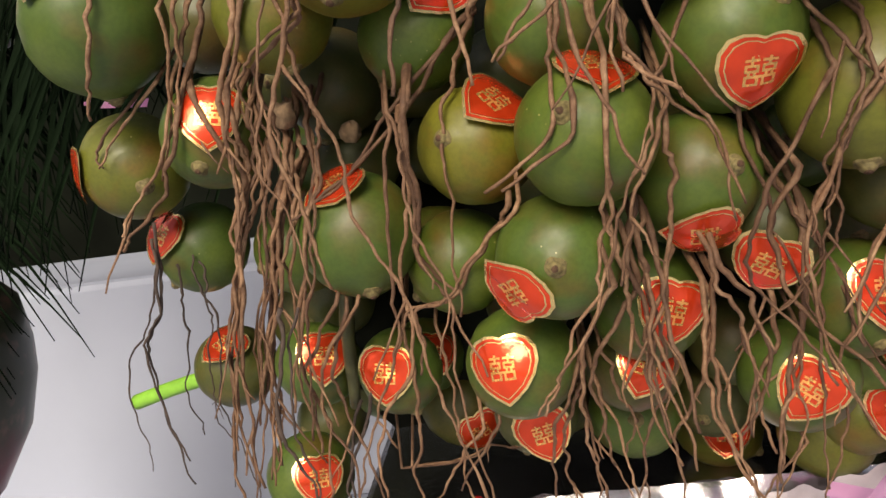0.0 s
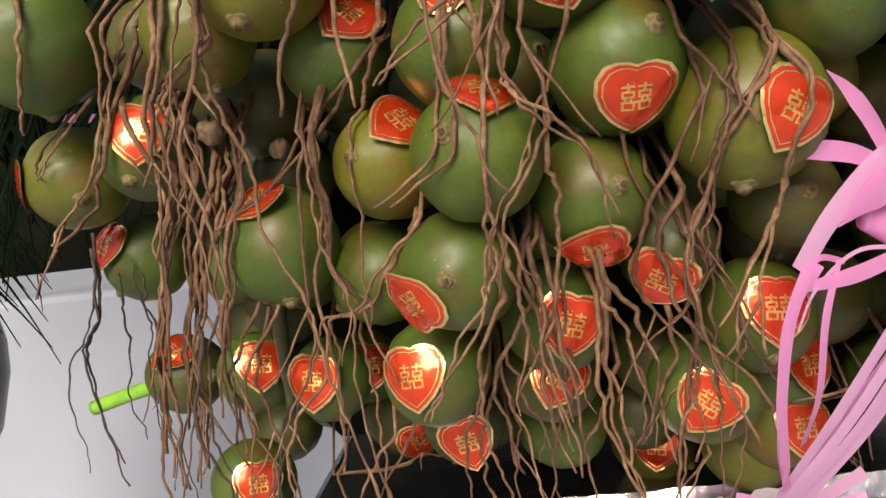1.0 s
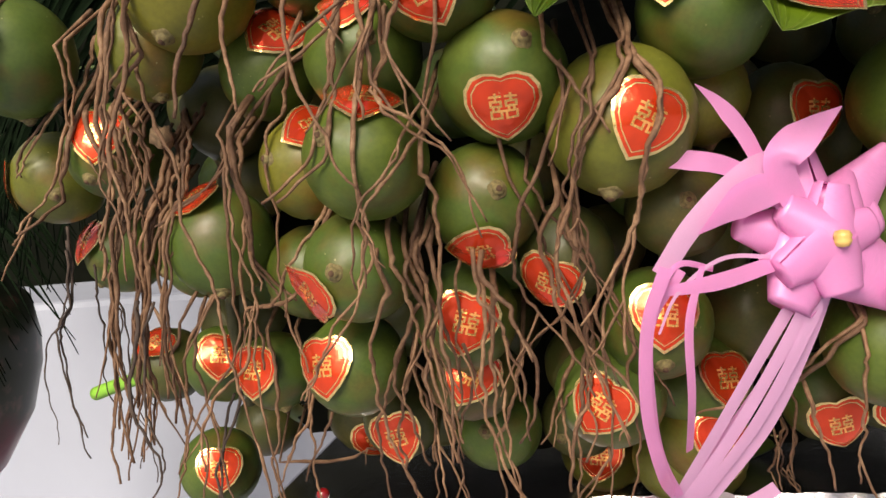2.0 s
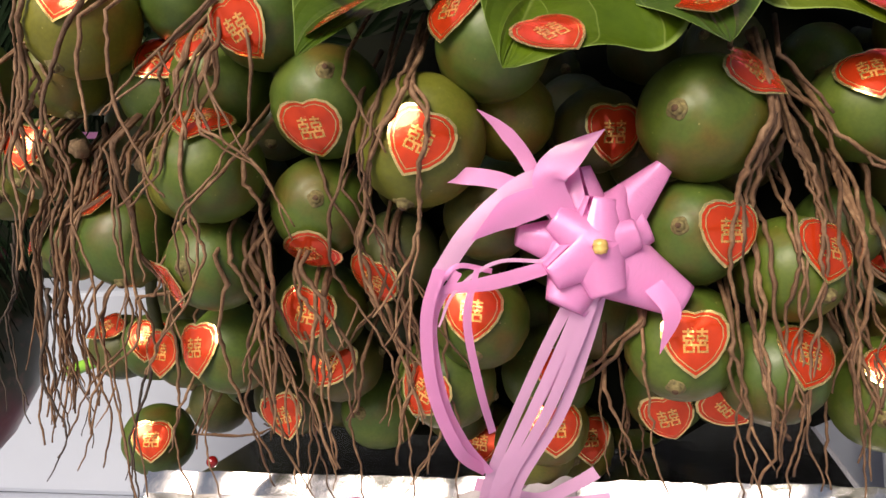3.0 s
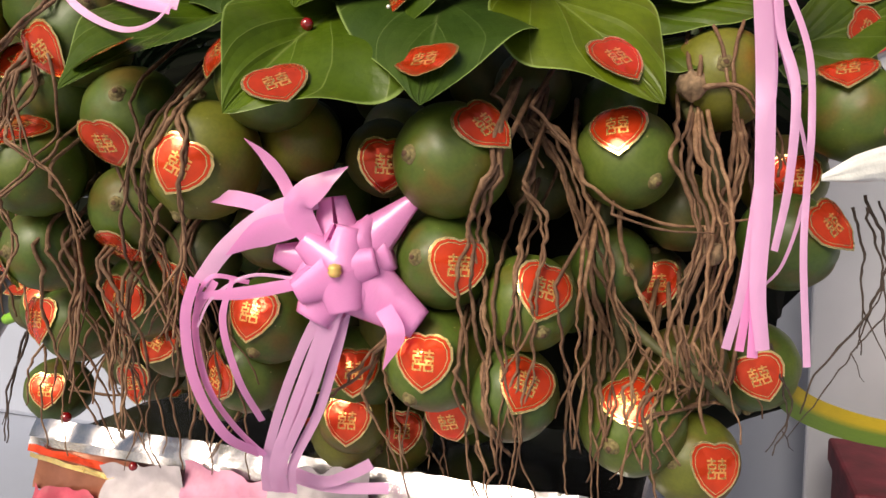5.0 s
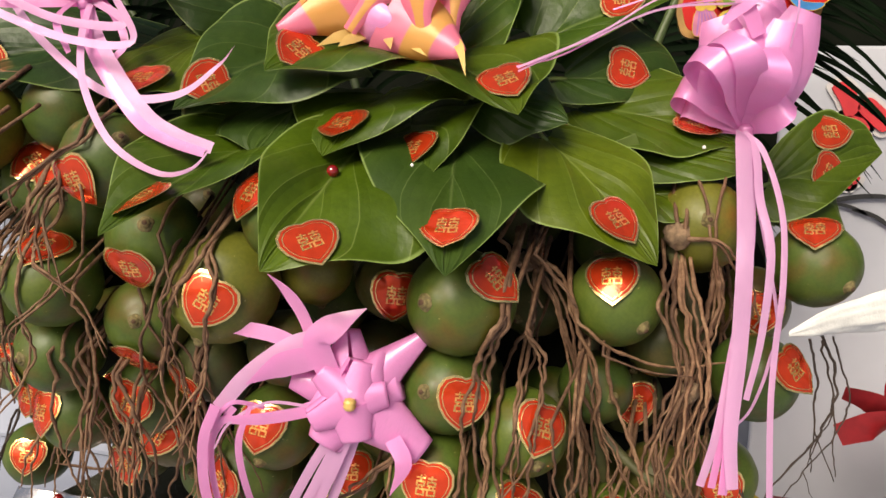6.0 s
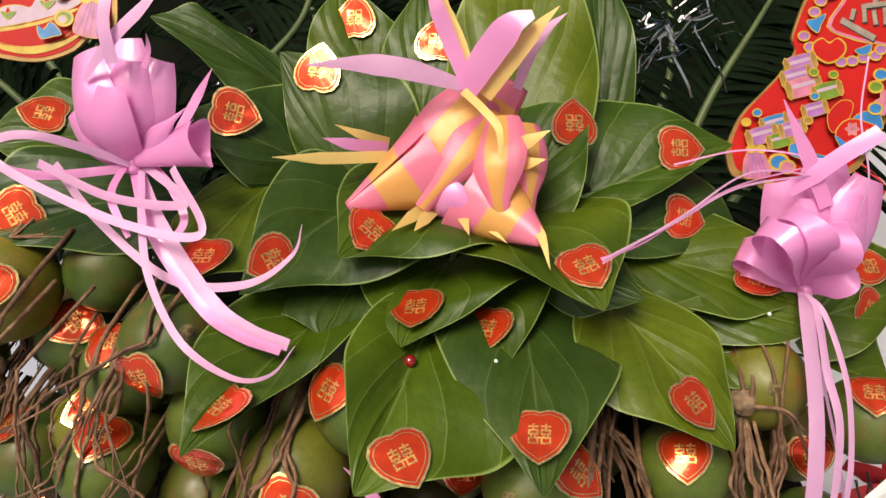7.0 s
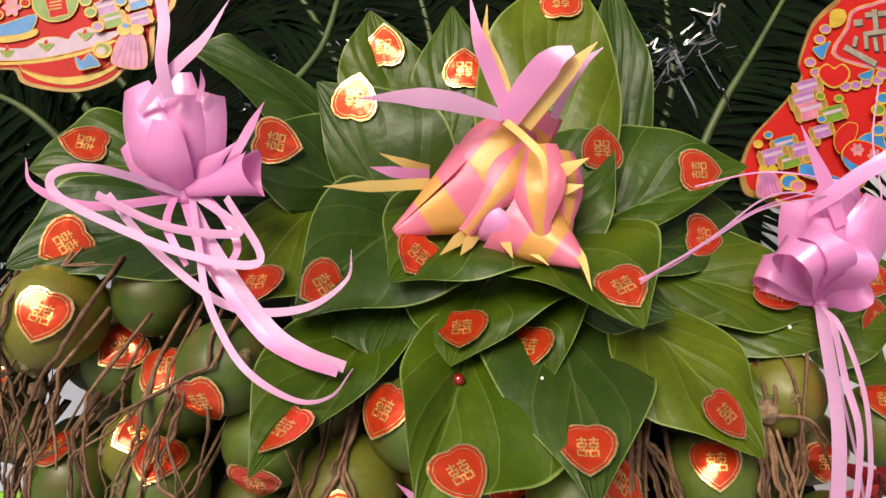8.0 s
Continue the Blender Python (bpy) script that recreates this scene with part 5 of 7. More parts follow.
stalk_bundle([(0.055, 0.338, 0.332), (0.048, 0.337, 0.291), (0.046, 0.367, 0.248), (0.055, 0.364, 0.218)], 2, (0.003, 0.004), 0.00099, 10)
stalk_bundle([(0.080, 0.338, 0.328), (0.071, 0.361, 0.311), (0.063, 0.344, 0.290), (0.061, 0.348, 0.261), (0.058, 0.353, 0.212)], 1, (0.003, 0.006), 0.00093, 11)
stalk_bundle([(0.116, 0.320, 0.319), (0.114, 0.300, 0.289), (0.115, 0.303, 0.258), (0.113, 0.310, 0.241), (0.106, 0.308, 0.224), (0.092, 0.304, 0.202), (0.084, 0.302, 0.187)], 2, (0.003, 0.005), 0.00099, 12)
stalk_bundle([(0.123, 0.320, 0.318), (0.121, 0.302, 0.298), (0.127, 0.294, 0.285), (0.141, 0.316, 0.270), (0.145, 0.313, 0.241)], 4, (0.003, 0.010), 0.00093, 13)
stalk_bundle([(0.141, 0.317, 0.315), (0.132, 0.318, 0.291), (0.125, 0.302, 0.272), (0.112, 0.290, 0.252), (0.109, 0.308, 0.227)], 2, (0.003, 0.006), 0.00093, 14)
stalk_bundle([(0.128, 0.305, 0.272), (0.135, 0.328, 0.252), (0.130, 0.349, 0.213), (0.124, 0.355, 0.186), (0.131, 0.336, 0.151)], 3, (0.006, 0.014), 0.00086, 15)
stalk_bundle([(0.143, 0.324, 0.253), (0.149, 0.326, 0.223), (0.155, 0.327, 0.206), (0.162, 0.356, 0.172), (0.146, 0.336, 0.135)], 3, (0.008, 0.016), 0.00086, 16)
stalk_bundle([(0.162, 0.331, 0.270), (0.178, 0.344, 0.242), (0.188, 0.343, 0.224), (0.203, 0.355, 0.186), (0.212, 0.358, 0.152)], 3, (0.005, 0.014), 0.00093, 17)
stalk_bundle([(0.181, 0.316, 0.306), (0.188, 0.309, 0.286), (0.195, 0.306, 0.273)], 1, (0.003, 0.006), 0.00093, 18)
stalk_bundle([(0.201, 0.322, 0.307), (0.195, 0.305, 0.278), (0.193, 0.321, 0.254), (0.198, 0.353, 0.222), (0.176, 0.349, 0.190), (0.162, 0.327, 0.141)], 3, (0.004, 0.02), 0.00093, 19)
stalk_bundle([(0.117, 0.325, 0.237), (0.125, 0.349, 0.203), (0.131, 0.343, 0.153)], 3, (0.01, 0.02), 0.00080, 20)
stalk_bundle([(0.095, 0.323, 0.214), (0.112, 0.391, 0.162), (0.101, 0.381, 0.122)], 3, (0.01, 0.02), 0.00073, 21)
stalk_bundle([(0.088, 0.313, 0.261), (0.074, 0.376, 0.244), (0.052, 0.366, 0.219), (0.036, 0.358, 0.214), (0.025, 0.378, 0.186)], 2, (0.003, 0.006), 0.00099, 22)
stalk_bundle([(0.007, 0.430, 0.121), (0.043, 0.462, 0.116), (0.071, 0.416, 0.132)], 2, (0.01, 0.01), 0.00066, 23)
stalk_bundle([(0.069, 0.361, 0.167), (0.056, 0.394, 0.121)], 3, (0.025, 0.025), 0.00066, 24)
stalk_bundle([(0.184, 0.343, 0.222), (0.187, 0.368, 0.184), (0.173, 0.371, 0.156), (0.175, 0.360, 0.125)], 4, (0.012, 0.024), 0.00086, 25)
stalk_bundle([(-0.056, 0.371, 0.319), (-0.082, 0.381, 0.297), (-0.085, 0.379, 0.288)], 2, (0.006, 0.01), 0.00066, 26)
stalk_bundle([(-0.059, 0.340, 0.348), (-0.065, 0.345, 0.324), (-0.073, 0.365, 0.306)], 1, (0.002, 0.002), 0.00093, 27)
stalk_bundle([(0.208, 0.318, 0.309), (0.202, 0.307, 0.292), (0.186, 0.317, 0.264), (0.178, 0.336, 0.223), (0.189, 0.337, 0.180), (0.202, 0.323, 0.134)], 4, (0.005, 0.016), 0.00093, 28)
stalk_bundle([(0.210, 0.322, 0.307), (0.220, 0.307, 0.283), (0.213, 0.316, 0.256), (0.202, 0.322, 0.219), (0.199, 0.319, 0.181)], 3, (0.003, 0.012), 0.00093, 29)
stalk_bundle([(0.154, 0.310, 0.271), (0.130, 0.333, 0.247), (0.131, 0.331, 0.203), (0.140, 0.315, 0.147)], 5, (0.006, 0.012), 0.00093, 30)
stalk_bundle([(0.035, 0.339, 0.325), (0.041, 0.338, 0.265), (0.054, 0.323, 0.205), (0.064, 0.313, 0.119)], 2, (0.016, 0.018), 0.00086, 31)
stalk_bundle([(0.349, 0.404, 0.302), (0.364, 0.408, 0.291), (0.381, 0.411, 0.254), (0.390, 0.443, 0.207), (0.400, 0.418, 0.175), (0.394, 0.402, 0.142)], 11, (0.006, 0.024), 0.00109, 33)
stalk_bundle([(0.353, 0.362, 0.272), (0.362, 0.373, 0.250), (0.362, 0.354, 0.216), (0.357, 0.389, 0.170), (0.352, 0.379, 0.111)], 5, (0.008, 0.016), 0.00093, 34)
stalk_bundle([(0.444, 0.420, 0.321), (0.456, 0.494, 0.289), (0.455, 0.482, 0.226), (0.445, 0.467, 0.166), (0.424, 0.402, 0.132)], 7, (0.018, 0.022), 0.00109, 35)
stalk_bundle([(0.382, 0.391, 0.272), (0.397, 0.397, 0.258), (0.426, 0.415, 0.249), (0.453, 0.435, 0.253)], 1, (0.003, 0.003), 0.00093, 36)
stalk_bundle([(0.294, 0.358, 0.196), (0.261, 0.400, 0.164), (0.238, 0.392, 0.151)], 2, (0.003, 0.006), 0.00093, 37)
stalk_bundle([(0.216, 0.368, 0.156), (0.194, 0.374, 0.131), (0.178, 0.375, 0.105)], 4, (0.012, 0.02), 0.00073, 38)
stalk_bundle([(0.103, 0.413, 0.142), (0.113, 0.398, 0.093)], 4, (0.03, 0.03), 0.00066, 39)
stalk_bundle([(0.276, 0.414, 0.149), (0.280, 0.413, 0.100)], 3, (0.008, 0.02), 0.00066, 40)
stalk_bundle([(0.354, 0.371, 0.279), (0.339, 0.394, 0.247), (0.340, 0.360, 0.210), (0.343, 0.386, 0.159), (0.351, 0.371, 0.136)], 8, (0.006, 0.016), 0.00109, 41)
stalk_bundle([(0.383, 0.389, 0.280), (0.393, 0.420, 0.230), (0.409, 0.405, 0.193), (0.428, 0.402, 0.166)], 5, (0.012, 0.02), 0.00102, 42)
stalk_bundle([(0.430, 0.423, 0.313), (0.431, 0.413, 0.282), (0.440, 0.408, 0.243), (0.431, 0.398, 0.197), (0.440, 0.402, 0.160)], 14, (0.008, 0.022), 0.00109, 43)
stalk_bundle([(0.446, 0.421, 0.328), (0.454, 0.433, 0.282), (0.447, 0.427, 0.240), (0.442, 0.421, 0.193), (0.454, 0.404, 0.146)], 8, (0.006, 0.02), 0.00109, 44)
stalk_bundle([(0.379, 0.392, 0.279), (0.389, 0.391, 0.258), (0.414, 0.397, 0.248), (0.440, 0.404, 0.246)], 1, (0.003, 0.003), 0.00099, 45)
stalk_bundle([(0.512, 0.492, 0.266), (0.527, 0.491, 0.218), (0.506, 0.481, 0.178), (0.478, 0.467, 0.125)], 3, (0.008, 0.012), 0.00066, 46, True)
stalk_bundle([(0.521, 0.493, 0.257), (0.527, 0.491, 0.218), (0.528, 0.487, 0.176)], 2, (0.008, 0.01), 0.00066, 47, True)
stalk_bundle([(0.474, 0.468, 0.184), (0.483, 0.464, 0.147), (0.475, 0.457, 0.122)], 3, (0.012, 0.016), 0.00066, 48, True)
stalk_bundle([(0.195, 0.308, 0.291), (0.170, 0.339, 0.240), (0.176, 0.340, 0.210), (0.199, 0.327, 0.169)], 4, (0.006, 0.014), 0.00093, 49)
stalk_bundle([(0.029, 0.323, 0.383), (0.047, 0.335, 0.386), (0.067, 0.350, 0.387)], 2, (0.008, 0.008), 0.00093, 50)
stalk_bundle([(0.075, 0.298, 0.356), (0.066, 0.293, 0.328), (0.063, 0.289, 0.293)], 2, (0.016, 0.018), 0.00102, 51)
stalk_bundle([(0.148, 0.299, 0.349), (0.104, 0.299, 0.322), (0.081, 0.293, 0.299)], 2, (0.004, 0.008), 0.00099, 52)
stalk_bundle([(0.344, 0.382, 0.313), (0.360, 0.383, 0.301), (0.378, 0.397, 0.269)], 4, (0.008, 0.012), 0.00106, 53)
stalk_bundle([(0.425, 0.425, 0.315), (0.449, 0.422, 0.315), (0.470, 0.432, 0.286), (0.468, 0.429, 0.266)], 4, (0.008, 0.012), 0.00099, 54)
stalk_bundle([(0.098, 0.316, 0.319), (0.097, 0.315, 0.301), (0.092, 0.304, 0.276), (0.071, 0.306, 0.261)], 2, (0.004, 0.008), 0.00093, 55)
stalk_bundle([(0.021, 0.313, 0.361), (0.009, 0.324, 0.333), (0.002, 0.319, 0.285), (0.018, 0.306, 0.236)], 2, (0.012, 0.016), 0.00093, 56)
stalk_bundle([(0.099, 0.276, 0.336), (0.100, 0.275, 0.307), (0.110, 0.276, 0.273), (0.117, 0.278, 0.262)], 1, (0.002, 0.002), 0.00093, 57)
stalk_bundle([(0.359, 0.417, 0.260), (0.363, 0.370, 0.236), (0.362, 0.361, 0.194), (0.356, 0.392, 0.148), (0.350, 0.398, 0.103)], 4, (0.010, 0.020), 0.00086, 58)
stalk_bundle([(0.406, 0.407, 0.172), (0.402, 0.402, 0.162), (0.409, 0.402, 0.127)], 6, (0.016, 0.02), 0.00103, 59)
stalk_bundle([(0.442, 0.467, 0.167), (0.412, 0.402, 0.163), (0.407, 0.379, 0.112)], 6, (0.016, 0.02), 0.00103, 60)
stalk_bundle([(0.452, 0.459, 0.156), (0.420, 0.402, 0.156), (0.422, 0.402, 0.129)], 5, (0.014, 0.016), 0.00103, 61)
stalk_bundle([(0.123, 0.347, 0.226), (0.106, 0.374, 0.189), (0.108, 0.374, 0.153), (0.119, 0.360, 0.117)], 6, (0.01, 0.014), 0.00103, 62)
stalk_bundle([(0.188, 0.344, 0.239), (0.189, 0.350, 0.202), (0.188, 0.359, 0.163), (0.176, 0.352, 0.121)], 5, (0.010, 0.016), 0.00103, 63)
stalk_bundle([(0.039, 0.398, 0.200), (0.041, 0.397, 0.161), (0.034, 0.394, 0.129), (0.047, 0.381, 0.098)], 2, (0.014, 0.02), 0.00075, 64)
stalk_bundle([(0.106, 0.371, 0.178), (0.088, 0.410, 0.137), (0.087, 0.397, 0.092)], 3, (0.016, 0.022), 0.00075, 65)
stalk_bundle([(0.149, 0.374, 0.182), (0.135, 0.385, 0.144), (0.134, 0.391, 0.096)], 2, (0.016, 0.022), 0.00075, 66)
stalk_bundle([(0.194, 0.366, 0.188), (0.189, 0.362, 0.151), (0.183, 0.380, 0.102)], 2, (0.014, 0.02), 0.00075, 67)
stalk_bundle([(0.026, 0.356, 0.231), (0.001, 0.377, 0.185), (0.013, 0.363, 0.144), (0.012, 0.353, 0.108)], 5, (0.016, 0.024), 0.00088, 68)
stalk_bundle([(-0.009, 0.355, 0.227), (-0.015, 0.352, 0.185), (-0.008, 0.352, 0.148), (-0.017, 0.348, 0.109)], 4, (0.016, 0.026), 0.00070, 69, True)
stalk_bundle([(-0.001, 0.407, 0.173), (-0.011, 0.403, 0.132), (0.007, 0.390, 0.093)], 3, (0.014, 0.024), 0.00070, 70, True)
stalk_bundle([(0.299, 0.351, 0.175), (0.279, 0.455, 0.115), (0.284, 0.439, 0.077)], 5, (0.012, 0.02), 0.00070, 71)
stalk_bundle([(0.333, 0.359, 0.186), (0.335, 0.395, 0.146), (0.331, 0.394, 0.099)], 5, (0.010, 0.018), 0.00088, 72)
stalk_bundle([(0.379, 0.417, 0.187), (0.384, 0.399, 0.152), (0.378, 0.403, 0.098)], 7, (0.014, 0.02), 0.00099, 73)
stalk_bundle([(0.378, 0.370, 0.226), (0.382, 0.380, 0.190), (0.381, 0.380, 0.141)], 6, (0.012, 0.016), 0.00099, 74)
stalk_bundle([(0.418, 0.435, 0.205), (0.427, 0.419, 0.173), (0.425, 0.402, 0.165)], 7, (0.014, 0.018), 0.00099, 75)
stalk_bundle([(0.291, 0.356, 0.185), (0.276, 0.403, 0.112)], 4, (0.02, 0.02), 0.00070, 76)
stalk_bundle([(0.150, 0.344, 0.219), (0.150, 0.339, 0.177), (0.168, 0.324, 0.126)], 5, (0.01, 0.016), 0.00099, 77)
stalk_bundle([(0.125, 0.303, 0.323), (0.121, 0.301, 0.304), (0.128, 0.299, 0.280)], 5, (0.012, 0.016), 0.00110, 79)

# ---- ribbon bows ----
low_bow = bow("ribbon_bow", (0.2687, 0.3672, 0.2256), "shiny pink satin pull bow hanging before the nuts")


def on_bow(u, v, d):
    """A point of the low bow: u to its right, v up, d out of the bunch, in millimetres from its gold stud."""
    q = Vector((0.2765, 0.3400, 0.2290)) + (Vector((0.945, 0.29, 0.03)) * u + Vector((-0.02, 0.06, 1.0)) * v + Vector((0.29, -0.95, 0.05)) * d) * 0.001
    return (q.x, q.y, q.z)


FRONT = (0.29, -0.95, 0.05)
# wound cones, open towards the stud, with flat petals between them
for u, v, mouth, end, turn in ((37, 33, 15, 3, 1.0), (38, -27, 17, 7, 2.2), (-14, -24, 17, 8, 5.0), (-32, 8, 14, 4, 4.0), (-4, 34, 15, 6, 0.2), (24, 8, 14, 8, 3.0)):
    ribbon_cone(low_bow, on_bow(u * 0.16, v * 0.16, -9), on_bow(u, v, -6), mouth * 0.001, end * 0.001, FRONT, PINK, turn)
for u, v, width, belly, tip in ((-25, -6, 20, 6, 0.5), (15, 24, 22, 7, 0.5), (16, -20, 22, 6, 0.6), (-20, 20, 20, 6, 0.35)):
    ribbon_petal(low_bow, on_bow(u * 0.1, v * 0.1, -4), on_bow(u, v, -3), width * 0.001, belly * 0.001, tip, FRONT, PINK)
for u, v, mouth, end, turn in ((-20, -10, 12, 6, 0.8), (4, -20, 12, 7, 2.6), (18, 4, 11, 6, 4.4), (4, 20, 12, 6, 5.6), (-17, 14, 11, 5, 1.8)):
    ribbon_cone(low_bow, on_bow(u * 0.1, v * 0.1, 0), on_bow(u, v, 1), mouth * 0.001, end * 0.001, FRONT, PINK, turn)
for u, v, width in ((-14, 3, 13), (-2, -13, 14), (12, -2, 12), (3, 13, 13)):
    ribbon_petal(low_bow, on_bow(u * -0.15, v * -0.15, 4), on_bow(u, v, 3), width * 0.001, 0.003, 0.45, FRONT, PINK)
# cut ends
ribbon_tail(low_bow, [on_bow(-12, 14, 2), on_bow(-18, 30, 5), on_bow(-6, 40, 7), on_bow(6, 47, 8)], 0.0135, (0.40, -0.90, 0.15), PINK, (0.8, 0.03), 0.35)
ribbon_tail(low_bow, [on_bow(-22, 24, 0), on_bow(-40, 32, 2), on_bow(-58, 35, 3), on_bow(-72, 33, 3)], 0.0075, (0.29, -0.90, 0.35), PINK, (0.8, 0.05), 0.3)
ribbon_tail(low_bow, [on_bow(-20, 26, -2), on_bow(-27, 42, -2), on_bow(-36, 54, -1), on_bow(-45, 62, 0)], 0.0062, (0.29, -0.95, 0.05), PINK, (0.9, 0.05), 0.4)
ribbon_tail(low_bow, [on_bow(-14, 22, 3), on_bow(-34, 18, 5), on_bow(-52, 8, 5)], 0.0130, (0.35, -0.93, 0.05), PINK, (0.7, 0.04), 0.4)
ribbon_tail(low_bow, [on_bow(-10, 32, 0), on_bow(-30, 28, 3), on_bow(-52, 12, 3), on_bow(-66, -5, 1)], 0.0085, (0.29, -0.95, 0.05), PALE_PINK, (0.9, 0.9), 0.1)
ribbon_tail(low_bow, [on_bow(-18, -6, -2), on_bow(-44, -10, 1), on_bow(-68, -11, 1)], 0.0062, (0.29, -0.95, 0.05), PINK, (0.9, 0.5), 0.2)
ribbon_tail(low_bow, [on_bow(-20, -4, -1), on_bow(-42, -2, 1), on_bow(-60, -12, 1), on_bow(-68, -26, -1)], 0.0016, (0.29, -0.95, 0.05), PALE_PINK, (1.0, 0.6), 0.1)
ribbon_tail(low_bow, [on_bow(22, -18, 4), on_bow(28, -30, 6), on_bow(22, -46, 5)], 0.0085, (0.29, -0.95, 0.05), PINK, (1.0, 0.05), 0.3)
knot(low_bow, on_bow(0, 0, 9), 0.0065, GOLD_RIBBON)
ribbon_tail(low_bow, [(0.2161, 0.3142, 0.2252), (0.2085, 0.3160, 0.2044), (0.2066, 0.3241, 0.1726), (0.2117, 0.3397, 0.1421), (0.2180, 0.3617, 0.1255)], 0.0052, (0.29, -0.95, 0.05), PINK, (1.0, 1.0), 0.2)
ribbon_tail(low_bow, [(0.2221, 0.3212, 0.2232), (0.2098, 0.3216, 0.2035), (0.2088, 0.3299, 0.1712), (0.2124, 0.3454, 0.1458), (0.2198, 0.3622, 0.1245)], 0.0036, (0.29, -0.95, 0.05), PINK, (1.0, 1.0), -0.2)
ribbon_tail(low_bow, [(0.2296, 0.3236, 0.2240), (0.2237, 0.3237, 0.2030), (0.2241, 0.3348, 0.1729), (0.2241, 0.3542, 0.1463)], 0.0036, (0.29, -0.95, 0.05), PINK, (0.6, 1.0), 0.2)
ribbon_tail(low_bow, [(0.2343, 0.3302, 0.2220), (0.2222, 0.3214, 0.2256), (0.2154, 0.3189, 0.2192), (0.2113, 0.3192, 0.2088)], 0.0022, (0.29, -0.95, 0.05), PINK, (1.0, 0.5), 0.0)
ribbon_tail(low_bow, [(0.2688, 0.3424, 0.2136), (0.2541, 0.3449, 0.1891), (0.2358, 0.3531, 0.1552), (0.2179, 0.3666, 0.1195), (0.2099, 0.3786, 0.0968)], 0.0051, (0.29, -0.95, 0.05), PALE_PINK, (1.0, 1.0), 0.1)
ribbon_tail(low_bow, [(0.2728, 0.3406, 0.2137), (0.2608, 0.3449, 0.1891), (0.2429, 0.3532, 0.1553), (0.2226, 0.3670, 0.1196), (0.2141, 0.3798, 0.0966)], 0.0051, (0.29, -0.95, 0.05), PALE_PINK, (1.0, 1.0), -0.1)
ribbon_tail(low_bow, [(0.2766, 0.3417, 0.2135), (0.2662, 0.3455, 0.1890), (0.2495, 0.3542, 0.1552), (0.2275, 0.3674, 0.1196), (0.2197, 0.3816, 0.0962)], 0.0051, (0.29, -0.95, 0.05), PALE_PINK, (1.0, 1.0), 0.1)
ribbon_tail(low_bow, [(0.2789, 0.3456, 0.2142), (0.2700, 0.3498, 0.1882), (0.2553, 0.3580, 0.1543), (0.2325, 0.3700, 0.1190), (0.2240, 0.3829, 0.0960)], 0.0051, (0.29, -0.95, 0.05), PALE_PINK, (1.0, 1.0), -0.1)
ribbon_tail(low_bow, [(0.2756, 0.3488, 0.2140), (0.2600, 0.3516, 0.1826), (0.2348, 0.3625, 0.1414), (0.2162, 0.3825, 0.0956)], 0.0048, (0.29, -0.95, 0.05), PALE_PINK, (1.0, 1.0), 0.1)
ribbon_tail(low_bow, [(0.2054, 0.3884, 0.1095), (0.2339, 0.3966, 0.0989), (0.2527, 0.3975, 0.1057), (0.2660, 0.3968, 0.1136)], 0.0066, (0.29, -0.95, 0.05), PALE_PINK, (1.0, 1.0), 0.1)
ribbon_tail(low_bow, [(0.2103, 0.3997, 0.0978), (0.2382, 0.4028, 0.0936), (0.2714, 0.4080, 0.0958)], 0.0066, (0.29, -0.95, 0.05), PALE_PINK, (1.0, 1.0), 0.1)
left_bow = bow("ribbon_bow", (0.1045, 0.3507, 0.4264), "pale pink satin bow with long curled tails on the leaves")
for x, z, d, width, belly, tip in ((-24, 54, 4, 40, 10, 0.55), (18, 52, 4, 40, 9, 0.6), (-4, 62, 0, 44, 9, 0.5), (8, 50, 10, 34, 9, 0.55), (-13, 46, 14, 36, 11, 0.5), (3, 36, 20, 30, 9, 0.55), (-24, 24, 10, 26, 6, 0.6)):
    ribbon_petal(left_bow, (0.1045 + 0.00005 * x, 0.3530 - 0.0003 * d, 0.4270), (0.1040 + 0.001 * x, 0.3460 - 0.001 * d, 0.4280 + 0.001 * z), width * 0.001, belly * 0.001, tip, (0.1 + 0.012 * x, -0.97, 0.15), PINK, 0.85, True)
ribbon_cone(left_bow, (0.1515, 0.3380, 0.4400), (0.1100, 0.3440, 0.4290), 0.0115, 0.0030, (0.17, -0.98, 0.10), PINK, 1.2)
ribbon_petal(left_bow, (0.1080, 0.3480, 0.4275), (0.1440, 0.3330, 0.4560), 0.016, 0.004, 0.05, (0.17, -0.98, 0.10), PINK, 0.9)
ribbon_tail(left_bow, [(0.1128, 0.3213, 0.4744), (0.1104, 0.3175, 0.4914), (0.1105, 0.3194, 0.5105), (0.1037, 0.3253, 0.5305)], 0.0063, (0.17, -0.98, 0.10), PALE_PINK, (1.0, 1.0), 0.2)
ribbon_tail(left_bow, [(0.0924, 0.3272, 0.4674), (0.1120, 0.3224, 0.4868), (0.1298, 0.3221, 0.5032), (0.1407, 0.3260, 0.5228)], 0.0067, (0.17, -0.98, 0.10), PALE_PINK, (0.5, 0.05), 0.3)
ribbon_tail(left_bow, [(0.1214, 0.3330, 0.4745), (0.1241, 0.3323, 0.4829), (0.1238, 0.3310, 0.4904)], 0.0030, (0.17, -0.98, 0.10), PINK, (1.0, 0.1), 0.2)
ribbon_tail(left_bow, [(0.1292, 0.3404, 0.4322), (0.1453, 0.3411, 0.4618), (0.1544, 0.3390, 0.4761)], 0.0052, (0.17, -0.98, 0.10), PINK, (1.0, 0.05), 0.4)
